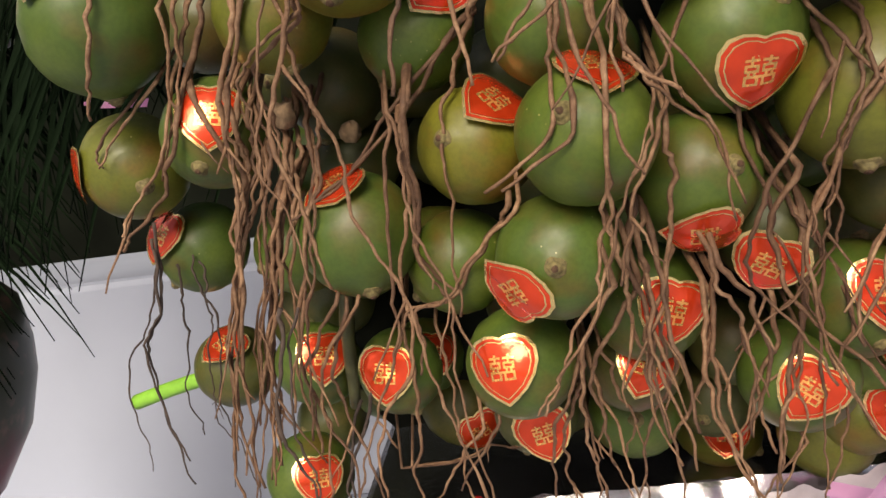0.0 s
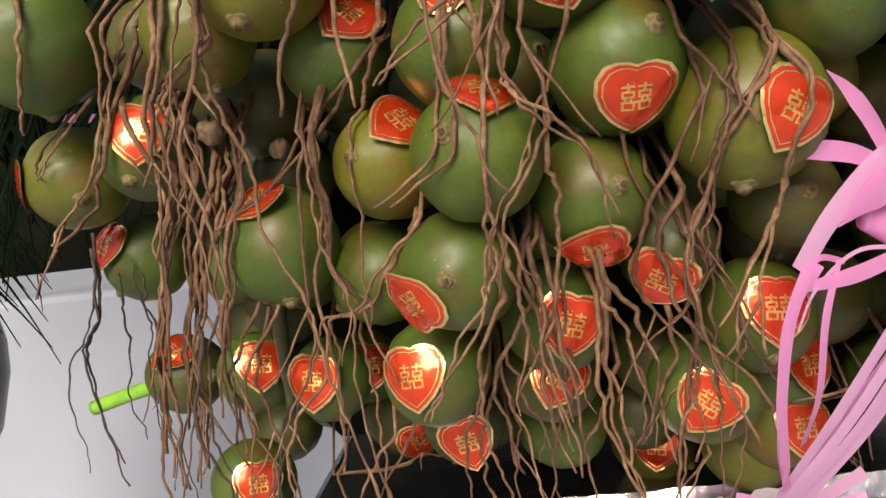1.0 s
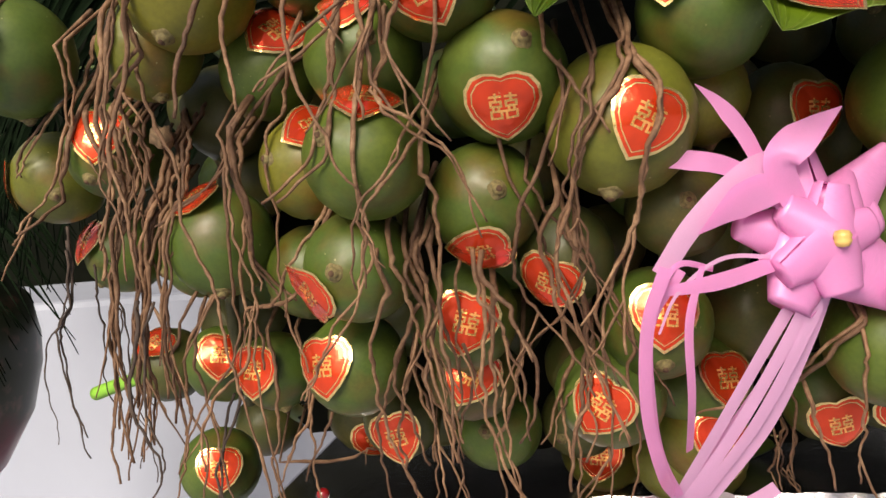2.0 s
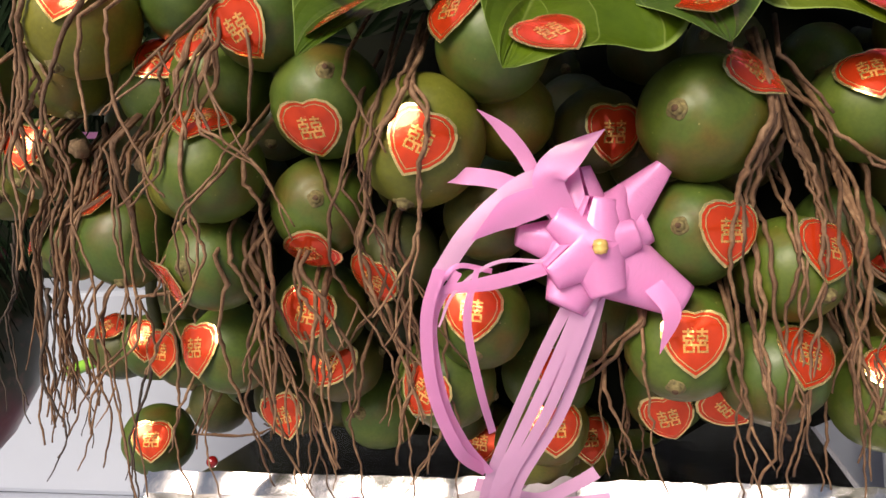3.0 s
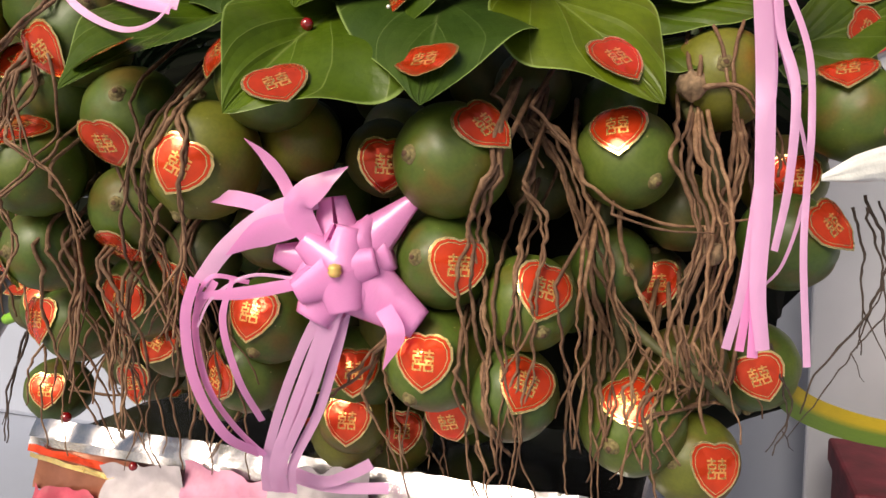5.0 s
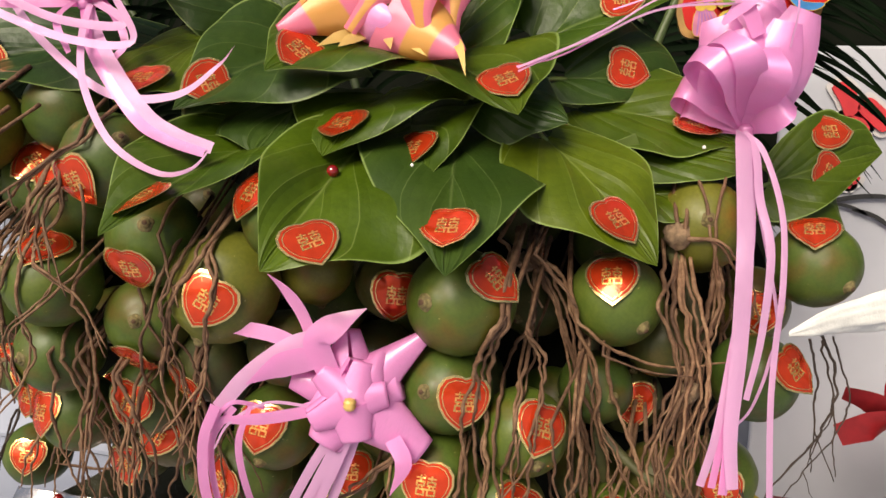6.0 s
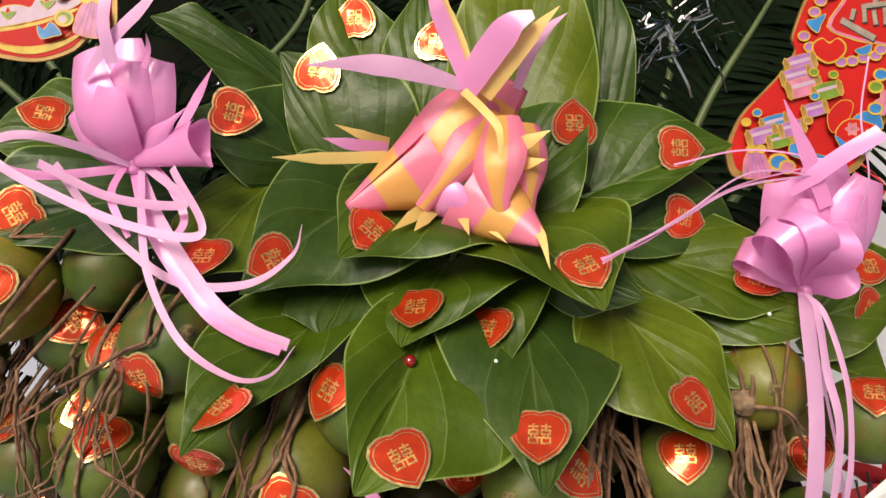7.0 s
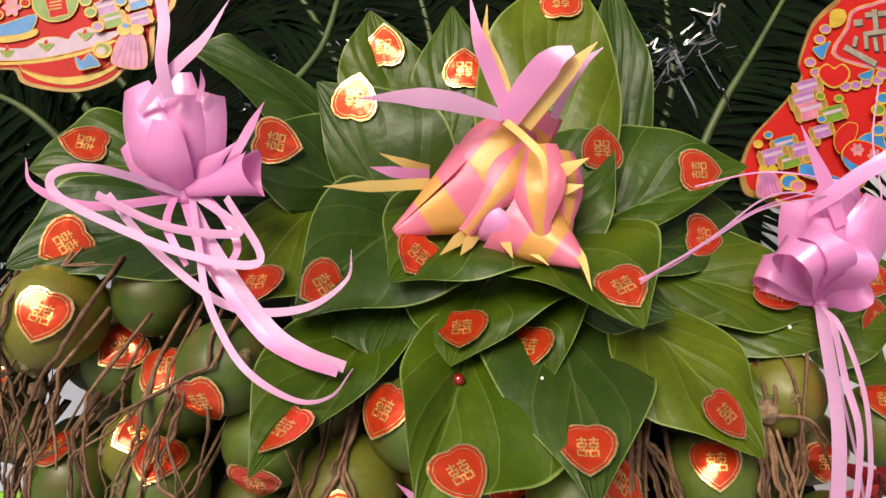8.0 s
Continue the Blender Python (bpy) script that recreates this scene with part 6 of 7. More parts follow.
ribbon_tail(left_bow, [(0.1086, 0.3464, 0.4267), (0.0793, 0.3169, 0.4383), (0.0607, 0.3082, 0.4359), (0.0600, 0.3071, 0.4262), (0.0812, 0.3097, 0.4148), (0.1285, 0.3115, 0.3997), (0.1657, 0.3128, 0.3987), (0.1386, 0.3313, 0.4271)], 0.0043, (0.17, -0.98, 0.10), PALE_PINK, (1.0, 1.0), 0.3)
ribbon_tail(left_bow, [(0.1057, 0.3457, 0.4251), (0.0717, 0.3188, 0.4196), (0.0431, 0.3146, 0.4281), (0.0365, 0.3168, 0.4420)], 0.0046, (0.17, -0.98, 0.10), PINK, (1.0, 0.1), 0.3)
ribbon_tail(left_bow, [(0.0700, 0.3350, 0.4250), (0.1032, 0.3240, 0.3997), (0.1454, 0.3200, 0.3747), (0.1819, 0.3240, 0.3746), (0.2040, 0.3270, 0.3899), (0.2000, 0.3480, 0.4034)], 0.0043, (0.17, -0.98, 0.10), PALE_PINK, (1.0, 0.05), 0.2)
ribbon_tail(left_bow, [(0.1072, 0.3500, 0.4251), (0.1376, 0.3260, 0.3976), (0.1669, 0.3200, 0.3666), (0.1881, 0.3160, 0.3557), (0.2080, 0.3180, 0.3496)], 0.0072, (0.45, -0.88, -0.10), PALE_PINK, (0.8, 0.8), 0.1)
ribbon_tail(left_bow, [(0.1051, 0.3490, 0.4250), (0.1330, 0.3240, 0.3956), (0.1635, 0.3180, 0.3630), (0.1850, 0.3140, 0.3527), (0.2050, 0.3160, 0.3470)], 0.0056, (0.45, -0.88, -0.10), PINK, (0.8, 0.8), 0.1)
ribbon_tail(left_bow, [(0.1116, 0.3468, 0.4253), (0.1307, 0.3192, 0.4019), (0.1432, 0.3067, 0.3767), (0.1644, 0.2996, 0.3502), (0.1894, 0.3006, 0.3367), (0.2060, 0.3038, 0.3391), (0.2146, 0.3096, 0.3518)], 0.0036, (0.45, -0.88, -0.10), PALE_PINK, (1.0, 0.1), 0.1)
ribbon_tail(left_bow, [(0.1130, 0.3472, 0.4269), (0.1451, 0.3311, 0.4132), (0.1407, 0.3278, 0.4089), (0.1114, 0.3199, 0.4119), (0.0773, 0.3152, 0.4256)], 0.0044, (0.17, -0.98, 0.10), PALE_PINK, (1.0, 1.0), 0.2)
ribbon_tail(left_bow, [(0.1027, 0.3453, 0.4264), (0.1101, 0.3247, 0.4115), (0.1263, 0.3156, 0.3935)], 0.0044, (0.17, -0.98, 0.10), PINK, (1.0, 0.6), 0.2)
ribbon_tail(left_bow, [(0.1174, 0.3480, 0.4271), (0.1347, 0.3396, 0.4150), (0.1436, 0.3347, 0.4013), (0.1395, 0.3278, 0.3902)], 0.0044, (0.17, -0.98, 0.10), PINK, (1.0, 0.6), 0.2)
ribbon_tail(left_bow, [(0.0015, 0.3659, 0.4027), (0.0173, 0.3694, 0.4100), (0.0233, 0.3712, 0.4169)], 0.0089, (0.17, -0.98, 0.10), PINK, (0.3, 0.3), 0.3)
knot(left_bow, (0.1070, 0.3492, 0.4266), 0.011, PINK)
right_bow = bow("ribbon_bow", (0.4595, 0.4578, 0.3802), "pink satin bow with straight hanging tails beside the leaves")
for x, z, d, width, belly, tip in ((-22, 58, 4, 40, 8, 0.5), (24, 62, 2, 42, 9, 0.55), (2, 72, 0, 46, 8, 0.5), (-8, 50, 14, 34, 9, 0.5), (14, 54, 12, 36, 9, 0.55)):
    ribbon_petal(right_bow, (0.4605 + 0.00005 * x, 0.4600 - 0.0003 * d, 0.3795), (0.4605 + 0.001 * x, 0.4500 - 0.001 * d, 0.3800 + 0.001 * z), width * 0.001, belly * 0.001, tip, (0.012 * x, -0.97, 0.15), PINK, 0.85, True)
ribbon_loop(right_bow, (0.4595, 0.4578, 0.3802), (0.4440, 0.4131, 0.4201), 0.0160, (0.17, -0.98, 0.10), PINK, 0.25, 0.60)
ribbon_loop(right_bow, (0.4595, 0.4578, 0.3802), (0.4222, 0.4429, 0.3999), 0.0180, (0.17, -0.98, 0.10), PINK, 0.25, 0.80)
ribbon_loop(right_bow, (0.4596, 0.4576, 0.3786), (0.4778, 0.4420, 0.3940), 0.0180, (0.17, -0.98, 0.10), PINK, 0.30, 0.80)
ribbon_loop(right_bow, (0.4589, 0.4575, 0.3785), (0.4254, 0.4526, 0.3887), 0.0140, (0.17, -0.98, 0.10), PINK, 0.20, 0.80)
ribbon_loop(right_bow, (0.4595, 0.4578, 0.3802), (0.4324, 0.4154, 0.4130), 0.0160, (0.17, -0.98, 0.10), PINK, 0.25, 0.60)
ribbon_loop(right_bow, (0.4601, 0.4579, 0.3803), (0.4658, 0.4215, 0.4146), 0.0160, (0.17, -0.98, 0.10), PINK, 0.25, 0.60)
ribbon_tail(right_bow, [(0.4601, 0.4339, 0.4260), (0.4475, 0.4290, 0.4508), (0.4310, 0.4240, 0.4804)], 0.0080, (0.17, -0.98, 0.10), PINK, (1.0, 0.05), 0.3)
ribbon_tail(right_bow, [(0.4409, 0.4310, 0.4314), (0.4589, 0.4279, 0.4498), (0.4796, 0.4260, 0.4661)], 0.0090, (0.17, -0.98, 0.10), PINK, (0.3, 1.0), 0.3)
ribbon_tail(right_bow, [(0.3458, 0.3597, 0.3962), (0.3795, 0.3829, 0.4154), (0.4108, 0.4055, 0.4338), (0.4559, 0.4349, 0.4433)], 0.0012, (0.17, -0.98, 0.10), PALE_PINK, (1.0, 1.0), 0.0)
ribbon_tail(right_bow, [(0.3460, 0.3606, 0.3946), (0.3824, 0.3847, 0.4183), (0.4162, 0.4073, 0.4417), (0.4591, 0.4353, 0.4418)], 0.0010, (0.17, -0.98, 0.10), PALE_PINK, (1.0, 1.0), 0.0)
ribbon_tail(right_bow, [(0.3450, 0.3606, 0.3968), (0.3651, 0.3742, 0.4050), (0.4049, 0.4043, 0.4320), (0.4463, 0.4334, 0.4460)], 0.0009, (0.17, -0.98, 0.10), PINK, (1.0, 1.0), 0.0)
ribbon_tail(right_bow, [(0.3819, 0.4525, 0.4442), (0.4192, 0.4499, 0.4544), (0.4556, 0.4458, 0.4512), (0.4756, 0.4481, 0.4392)], 0.0010, (0.17, -0.98, 0.10), PINK, (1.0, 1.0), 0.0)
ribbon_tail(right_bow, [(0.4762, 0.4362, 0.4204), (0.4770, 0.4284, 0.4429), (0.4704, 0.4303, 0.4736), (0.4715, 0.4336, 0.5047)], 0.0010, (0.17, -0.98, 0.10), PALE_PINK, (1.0, 1.0), 0.0)
knot(right_bow, (0.4597, 0.4554, 0.3772), 0.009, PINK)
ribbon_tail(right_bow, [(0.4582, 0.4500, 0.3763), (0.4581, 0.4395, 0.3658), (0.4598, 0.4062, 0.3170), (0.4605, 0.3968, 0.2651), (0.4592, 0.3888, 0.2244), (0.4622, 0.3869, 0.1958)], 0.0094, (0.33, -0.94, 0.10), PALE_PINK, (1.0, 0.7), 0.1)
ribbon_tail(right_bow, [(0.4582, 0.4500, 0.3763), (0.4649, 0.4439, 0.3650), (0.4669, 0.4239, 0.3399), (0.4731, 0.4125, 0.3123), (0.4712, 0.4042, 0.2704), (0.4658, 0.3959, 0.2395)], 0.0050, (0.33, -0.94, 0.10), PALE_PINK, (1.0, 0.7), 0.1)
ribbon_tail(right_bow, [(0.4582, 0.4500, 0.3763), (0.4695, 0.4466, 0.3654), (0.4793, 0.4295, 0.3323), (0.4804, 0.4134, 0.2967), (0.4793, 0.4108, 0.2651), (0.4786, 0.4030, 0.2342), (0.4813, 0.3959, 0.1878)], 0.0036, (0.33, -0.94, 0.10), PALE_PINK, (1.0, 1.0), 0.1)
ribbon_tail(right_bow, [(0.4582, 0.4500, 0.3763), (0.4611, 0.4458, 0.3656), (0.4634, 0.4150, 0.3177), (0.4575, 0.4005, 0.2595), (0.4526, 0.3905, 0.2209), (0.4469, 0.3858, 0.1954)], 0.0045, (0.33, -0.94, 0.10), PALE_PINK, (1.0, 1.0), 0.1)
ribbon_tail(right_bow, [(0.4582, 0.4500, 0.3763), (0.4597, 0.4464, 0.3658), (0.4617, 0.4155, 0.3178), (0.4584, 0.4013, 0.2542), (0.4558, 0.3926, 0.2208), (0.4526, 0.3887, 0.1943)], 0.0042, (0.33, -0.94, 0.10), PINK, (1.0, 1.0), 0.1)
ribbon_tail(right_bow, [(0.4582, 0.4500, 0.3763), (0.4625, 0.4485, 0.3660), (0.4623, 0.4168, 0.3179), (0.4604, 0.4030, 0.2542), (0.4590, 0.3927, 0.2211), (0.4581, 0.3883, 0.1918)], 0.0050, (0.33, -0.94, 0.10), PINK, (1.0, 1.0), 0.1)
ribbon_tail(right_bow, [(0.4582, 0.4500, 0.3763), (0.4796, 0.4213, 0.2835), (0.4777, 0.4147, 0.2568), (0.4706, 0.4086, 0.2328), (0.4623, 0.4046, 0.2219)], 0.0020, (0.33, -0.94, 0.10), PALE_PINK, (1.0, 0.6), 0.1)
rose_bow = bow("ribbon_rose", (0.2680, 0.4092, 0.4160), "pink and gold striped satin rose at the rosette heart")
ROSE_FRONT = (0.05, -0.98, 0.15)
ribbon_petal(rose_bow, (0.2800, 0.3790, 0.4740), (0.2400, 0.3700, 0.4180), 0.040, 0.007, 0.8, ROSE_FRONT, ROSE, 1.05)
ribbon_petal(rose_bow, (0.2890, 0.3800, 0.4640), (0.2560, 0.3640, 0.4140), 0.026, 0.008, 0.7, (0.35, -0.9, 0.2), ROSE, 1.0)
ribbon_petal(rose_bow, (0.2900, 0.3740, 0.4620), (0.2960, 0.3640, 0.4080), 0.032, 0.008, 0.8, (-0.15, -0.97, 0.1), ROSE, 1.05)
ribbon_petal(rose_bow, (0.3040, 0.3860, 0.4600), (0.3080, 0.3740, 0.4130), 0.024, 0.005, 0.8, (0.45, -0.88, 0.10), ROSE, 1.0)
ribbon_petal(rose_bow, (0.2500, 0.3700, 0.4240), (0.2960, 0.3700, 0.4120), 0.024, 0.006, 0.8, (0.05, -0.90, -0.40), PINK, 1.2)
ribbon_loop(rose_bow, (0.2753, 0.4004, 0.4169), (0.3069, 0.3882, 0.4439), 0.0220, (0.17, -0.98, 0.10), PINK, 0.20, 0.70)
ribbon_tail(rose_bow, [(0.2339, 0.3748, 0.4388), (0.2082, 0.3547, 0.4361), (0.1863, 0.3405, 0.4351)], 0.0060, (0.17, -0.98, 0.10), GOLD_RIBBON, (1.0, 0.03), 0.2)
ribbon_tail(rose_bow, [(0.2326, 0.3801, 0.4433), (0.2180, 0.3623, 0.4439), (0.2061, 0.3553, 0.4459)], 0.0060, (0.17, -0.98, 0.10), PINK, (1.0, 0.05), 0.2)
ribbon_tail(rose_bow, [(0.2314, 0.3853, 0.4464), (0.2212, 0.3736, 0.4488), (0.2079, 0.3666, 0.4534)], 0.0050, (0.17, -0.98, 0.10), GOLD_RIBBON, (1.0, 0.05), 0.2)
ribbon_tail(rose_bow, [(0.2724, 0.3649, 0.4752), (0.2482, 0.3509, 0.4801), (0.2271, 0.3421, 0.4808), (0.2049, 0.3349, 0.4785)], 0.0100, (0.17, -0.98, 0.10), PALE_PINK, (0.6, 0.05), 0.3)
ribbon_tail(rose_bow, [(0.2768, 0.3654, 0.4726), (0.2660, 0.3607, 0.4957), (0.2584, 0.3561, 0.5142), (0.2536, 0.3570, 0.5322)], 0.0080, (0.17, -0.98, 0.10), PINK, (0.8, 0.05), 0.3)
ribbon_tail(rose_bow, [(0.2786, 0.3678, 0.4737), (0.2696, 0.3665, 0.4966), (0.2617, 0.3647, 0.5131), (0.2615, 0.3633, 0.5301)], 0.0060, (0.17, -0.98, 0.10), GOLD_RIBBON, (0.8, 0.05), 0.3)
ribbon_tail(rose_bow, [(0.2740, 0.3649, 0.4724), (0.2863, 0.3586, 0.4904), (0.2968, 0.3535, 0.5022), (0.3060, 0.3536, 0.5070)], 0.0150, (0.17, -0.98, 0.10), PINK, (0.8, 0.3), 0.2)
ribbon_tail(rose_bow, [(0.2840, 0.3684, 0.4702), (0.2974, 0.3624, 0.4884), (0.3077, 0.3595, 0.5020), (0.3173, 0.3581, 0.5117)], 0.0080, (0.17, -0.98, 0.10), GOLD_RIBBON, (0.8, 0.05), 0.2)
ribbon_tail(rose_bow, [(0.2976, 0.3796, 0.4759), (0.3040, 0.3722, 0.4926), (0.3117, 0.3695, 0.5037), (0.3204, 0.3687, 0.5109)], 0.0060, (0.17, -0.98, 0.10), PALE_PINK, (0.8, 0.05), 0.2)
ribbon_tail(rose_bow, [(0.2939, 0.3757, 0.4432), (0.3053, 0.3681, 0.4495), (0.3168, 0.3656, 0.4557)], 0.0070, (0.17, -0.98, 0.10), GOLD_RIBBON, (1.0, 0.05), 0.2)
ribbon_tail(rose_bow, [(0.2972, 0.3757, 0.4375), (0.3059, 0.3723, 0.4394), (0.3155, 0.3691, 0.4420)], 0.0060, (0.17, -0.98, 0.10), GOLD_RIBBON, (1.0, 0.05), 0.2)
ribbon_tail(rose_bow, [(0.2592, 0.3771, 0.4173), (0.2531, 0.3601, 0.4106), (0.2461, 0.3479, 0.4034)], 0.0060, (0.17, -0.98, 0.10), GOLD_RIBBON, (1.0, 0.05), 0.2)
ribbon_tail(rose_bow, [(0.2623, 0.3775, 0.4160), (0.2589, 0.3610, 0.4095), (0.2563, 0.3508, 0.4038)], 0.0060, (0.17, -0.98, 0.10), GOLD_RIBBON, (1.0, 0.05), 0.2)
ribbon_tail(rose_bow, [(0.2712, 0.3792, 0.4164), (0.2776, 0.3644, 0.4104), (0.2825, 0.3554, 0.4034)], 0.0050, (0.17, -0.98, 0.10), GOLD_RIBBON, (1.0, 0.05), 0.2)
ribbon_tail(rose_bow, [(0.2772, 0.3802, 0.4167), (0.2892, 0.3662, 0.4080), (0.3007, 0.3583, 0.4008)], 0.0040, (0.17, -0.98, 0.10), GOLD_RIBBON, (1.0, 0.05), 0.2)
ribbon_tail(rose_bow, [(0.3016, 0.3741, 0.4141), (0.3152, 0.3605, 0.4073), (0.3226, 0.3509, 0.3906)], 0.0050, (0.17, -0.98, 0.10), GOLD_RIBBON, (1.0, 0.05), 0.2)
ribbon_tail(rose_bow, [(0.2745, 0.3598, 0.4720), (0.2856, 0.3507, 0.4635), (0.2946, 0.3463, 0.4541), (0.2969, 0.3453, 0.4406)], 0.0040, (0.17, -0.98, 0.10), GOLD_RIBBON, (1.0, 0.5), 0.2)
ribbon_cone(rose_bow, (0.2583, 0.3810, 0.4369), (0.2207, 0.3546, 0.4128), 0.0265, 0.0025, (0.17, -0.98, 0.10), ROSE, 0.6)
ribbon_cone(rose_bow, (0.2813, 0.3816, 0.4229), (0.3174, 0.3605, 0.4029), 0.0255, 0.0030, (0.17, -0.98, 0.10), ROSE, 2.0)
ribbon_cone(rose_bow, (0.2755, 0.3937, 0.4517), (0.2934, 0.3895, 0.4810), 0.0165, 0.0100, (0.17, -0.98, 0.10), ROSE, 1.0)

# ---- tray, pot, palms, boards, cards ----
foil_tray(-0.024, 0.406, 0.455, 0.090)
stand(-0.028, 0.376, 0.455, 0.0035)
glazed_pot(-0.446, 0.608, 0.135, 0.465)
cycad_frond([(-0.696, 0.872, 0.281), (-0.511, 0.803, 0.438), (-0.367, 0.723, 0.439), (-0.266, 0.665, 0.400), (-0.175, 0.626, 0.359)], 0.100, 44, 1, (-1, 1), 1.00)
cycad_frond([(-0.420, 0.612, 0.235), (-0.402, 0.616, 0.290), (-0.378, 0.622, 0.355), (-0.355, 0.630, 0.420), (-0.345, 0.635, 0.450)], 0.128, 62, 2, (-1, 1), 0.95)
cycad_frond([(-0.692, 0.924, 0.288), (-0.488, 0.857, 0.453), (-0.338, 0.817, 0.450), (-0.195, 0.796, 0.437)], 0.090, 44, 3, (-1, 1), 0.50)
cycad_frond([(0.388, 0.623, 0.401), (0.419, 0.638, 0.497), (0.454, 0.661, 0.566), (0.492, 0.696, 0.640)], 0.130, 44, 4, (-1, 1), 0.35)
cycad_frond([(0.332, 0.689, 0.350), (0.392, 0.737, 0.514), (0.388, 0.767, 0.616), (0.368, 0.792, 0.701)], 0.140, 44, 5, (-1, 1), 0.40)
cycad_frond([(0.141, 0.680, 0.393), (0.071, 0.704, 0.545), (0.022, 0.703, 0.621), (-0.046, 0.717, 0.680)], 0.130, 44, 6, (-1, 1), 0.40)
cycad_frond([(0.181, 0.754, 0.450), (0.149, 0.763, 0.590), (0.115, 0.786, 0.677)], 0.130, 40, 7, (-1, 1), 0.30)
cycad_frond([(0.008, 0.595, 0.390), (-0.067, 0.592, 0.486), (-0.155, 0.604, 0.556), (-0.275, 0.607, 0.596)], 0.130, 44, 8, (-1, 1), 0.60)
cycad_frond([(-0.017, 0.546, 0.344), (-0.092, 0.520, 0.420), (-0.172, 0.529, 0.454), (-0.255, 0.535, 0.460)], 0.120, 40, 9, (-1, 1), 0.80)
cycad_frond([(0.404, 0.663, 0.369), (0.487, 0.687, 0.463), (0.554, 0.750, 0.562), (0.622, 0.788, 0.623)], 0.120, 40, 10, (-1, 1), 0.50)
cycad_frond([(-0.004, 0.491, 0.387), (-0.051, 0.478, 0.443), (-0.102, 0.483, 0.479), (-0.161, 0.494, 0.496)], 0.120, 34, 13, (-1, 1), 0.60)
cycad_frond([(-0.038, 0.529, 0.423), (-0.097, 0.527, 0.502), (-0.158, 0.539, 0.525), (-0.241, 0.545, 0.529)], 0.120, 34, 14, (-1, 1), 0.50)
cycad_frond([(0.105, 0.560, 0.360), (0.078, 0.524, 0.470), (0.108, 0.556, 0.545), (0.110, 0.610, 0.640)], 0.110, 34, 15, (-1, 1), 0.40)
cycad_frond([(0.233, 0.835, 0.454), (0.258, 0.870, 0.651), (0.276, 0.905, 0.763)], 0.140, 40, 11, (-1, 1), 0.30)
sign_board(0.556, 1.106, 1.02, -0.2, 0.53, [(0.625, 0.464, 0.045, 0.020, -62, 0.10, LETTER), (0.661, 0.447, 0.048, 0.022, -43, 0.00, LETTER), (0.629, 0.426, 0.054, 0.020, 11, 0.15, LETTER), (0.606, 0.371, 0.037, 0.023, 1, 0.20, LETTER), (0.636, 0.378, 0.037, 0.020, -45, -0.20, LETTER), (0.631, 0.363, 0.025, 0.016, -6, 0.20, LETTER), (0.654, 0.345, 0.066, 0.006, 8, 0.05, BLACK), (0.640, 0.331, 0.051, 0.004, -13, 0.10, BLACK), (0.668, 0.322, 0.047, 0.005, -23, 0.10, BLACK)], "white board with red cut-out letters behind the plants")
sign_board(-0.520, -0.221, 0.540, 0.381, 0.540, [(-0.240, 0.405, 0.030, 0.012, -34, 0.20, LETTER), (-0.236, 0.391, 0.016, 0.008, 1, 0.20, LETTER), (-0.258, 0.412, 0.026, 0.012, 39, 0.10, LETTER)], "white board with red cut-out letters beside the cycad")
boat_card = printed_card((-0.0007, 0.4145, 0.5356), [(-87.1, -35.4), (-53.6, -37.3), (-43.3, -38.0), (-39.4, -45.1), (-29.1, -48.9), (-11.0, -51.5), (3.2, -50.2), (18.6, -44.4), (27.4, -36.7), (41.2, -34.4), (44.7, -25.1), (45.7, -8.3), (57.3, 2.0), (56.0, 22.6), (23.8, 49.7), (-27.8, 49.7), (-87.1, 32.9)], "red and gold printed cardboard boat decoration with jewels")
printed(boat_card, "printed_hull", [(-39.4, -34.8), (-29.1, -39.5), (-14.9, -42.4), (1.9, -40.8), (14.8, -34.8), (23.8, -21.9), (8.3, -20.6), (-14.9, -30.2)], "red", 0.5, rounds=3)
printed(boat_card, "printed_keel", [(-39.1, -37.3), (-27.8, -43.8), (-11.0, -47.0), (4.4, -44.7), (18.6, -38.2), (25.3, -32.2), (13.5, -38.0), (0.6, -41.6), (-14.9, -42.9), (-27.8, -40.8)], "yellow", 0.3, rounds=3)
printed(boat_card, "printed_band", [(-85.8, -21.9), (-45.8, -24.2), (-34.2, -23.5), (-25.2, -18.4), (-16.2, -17.4), (-9.1, -18.6), (-5.2, -13.7), (3.2, -11.2), (10.9, -14.8), (23.8, -13.2), (16.1, -19.3), (-2.0, -25.3), (-27.8, -30.5), (-53.6, -31.9), (-85.8, -31.5)], "lilac", 0.9, rounds=3)
printed(boat_card, "printed_line", [(-85.8, -33.1), (-53.6, -33.1), (-27.8, -31.5), (-2.0, -26.6), (18.6, -19.3), (18.6, -21.2), (-2.0, -28.7), (-27.8, -33.6), (-53.6, -34.9), (-85.8, -34.9)], "yellow", 0, rounds=3)
lotus(boat_card, -47.1, -28.3, 5.5)
lotus(boat_card, -22.6, -24.1, 5.5)
lotus(boat_card, 1.9, -17.4, 5.5)
printed(boat_card, "printed_bowl", [(-61.3, -13.5), (-45.8, -8.3), (-29.5, -3.2), (-30.4, -10.9), (-36.8, -15.0), (-53.6, -16.8), (-61.3, -16.1)], "blue", 0.6, rounds=3)
printed(boat_card, "printed_foot", [(-52.3, -17.6), (-38.1, -15.8), (-29.1, -12.2), (-28.8, -16.3), (-40.7, -19.7), (-51.0, -20.7)], "yellow", 0.3, rounds=3)
blossom(boat_card, -43.9, 1.3, 5.0)
scroll(boat_card, -35.5, 3.9, 2.6, "red")
scroll(boat_card, -52.3, -3.8, 2.6, "red")
scroll(boat_card, -53.6, 5.2, 2.6, "red")
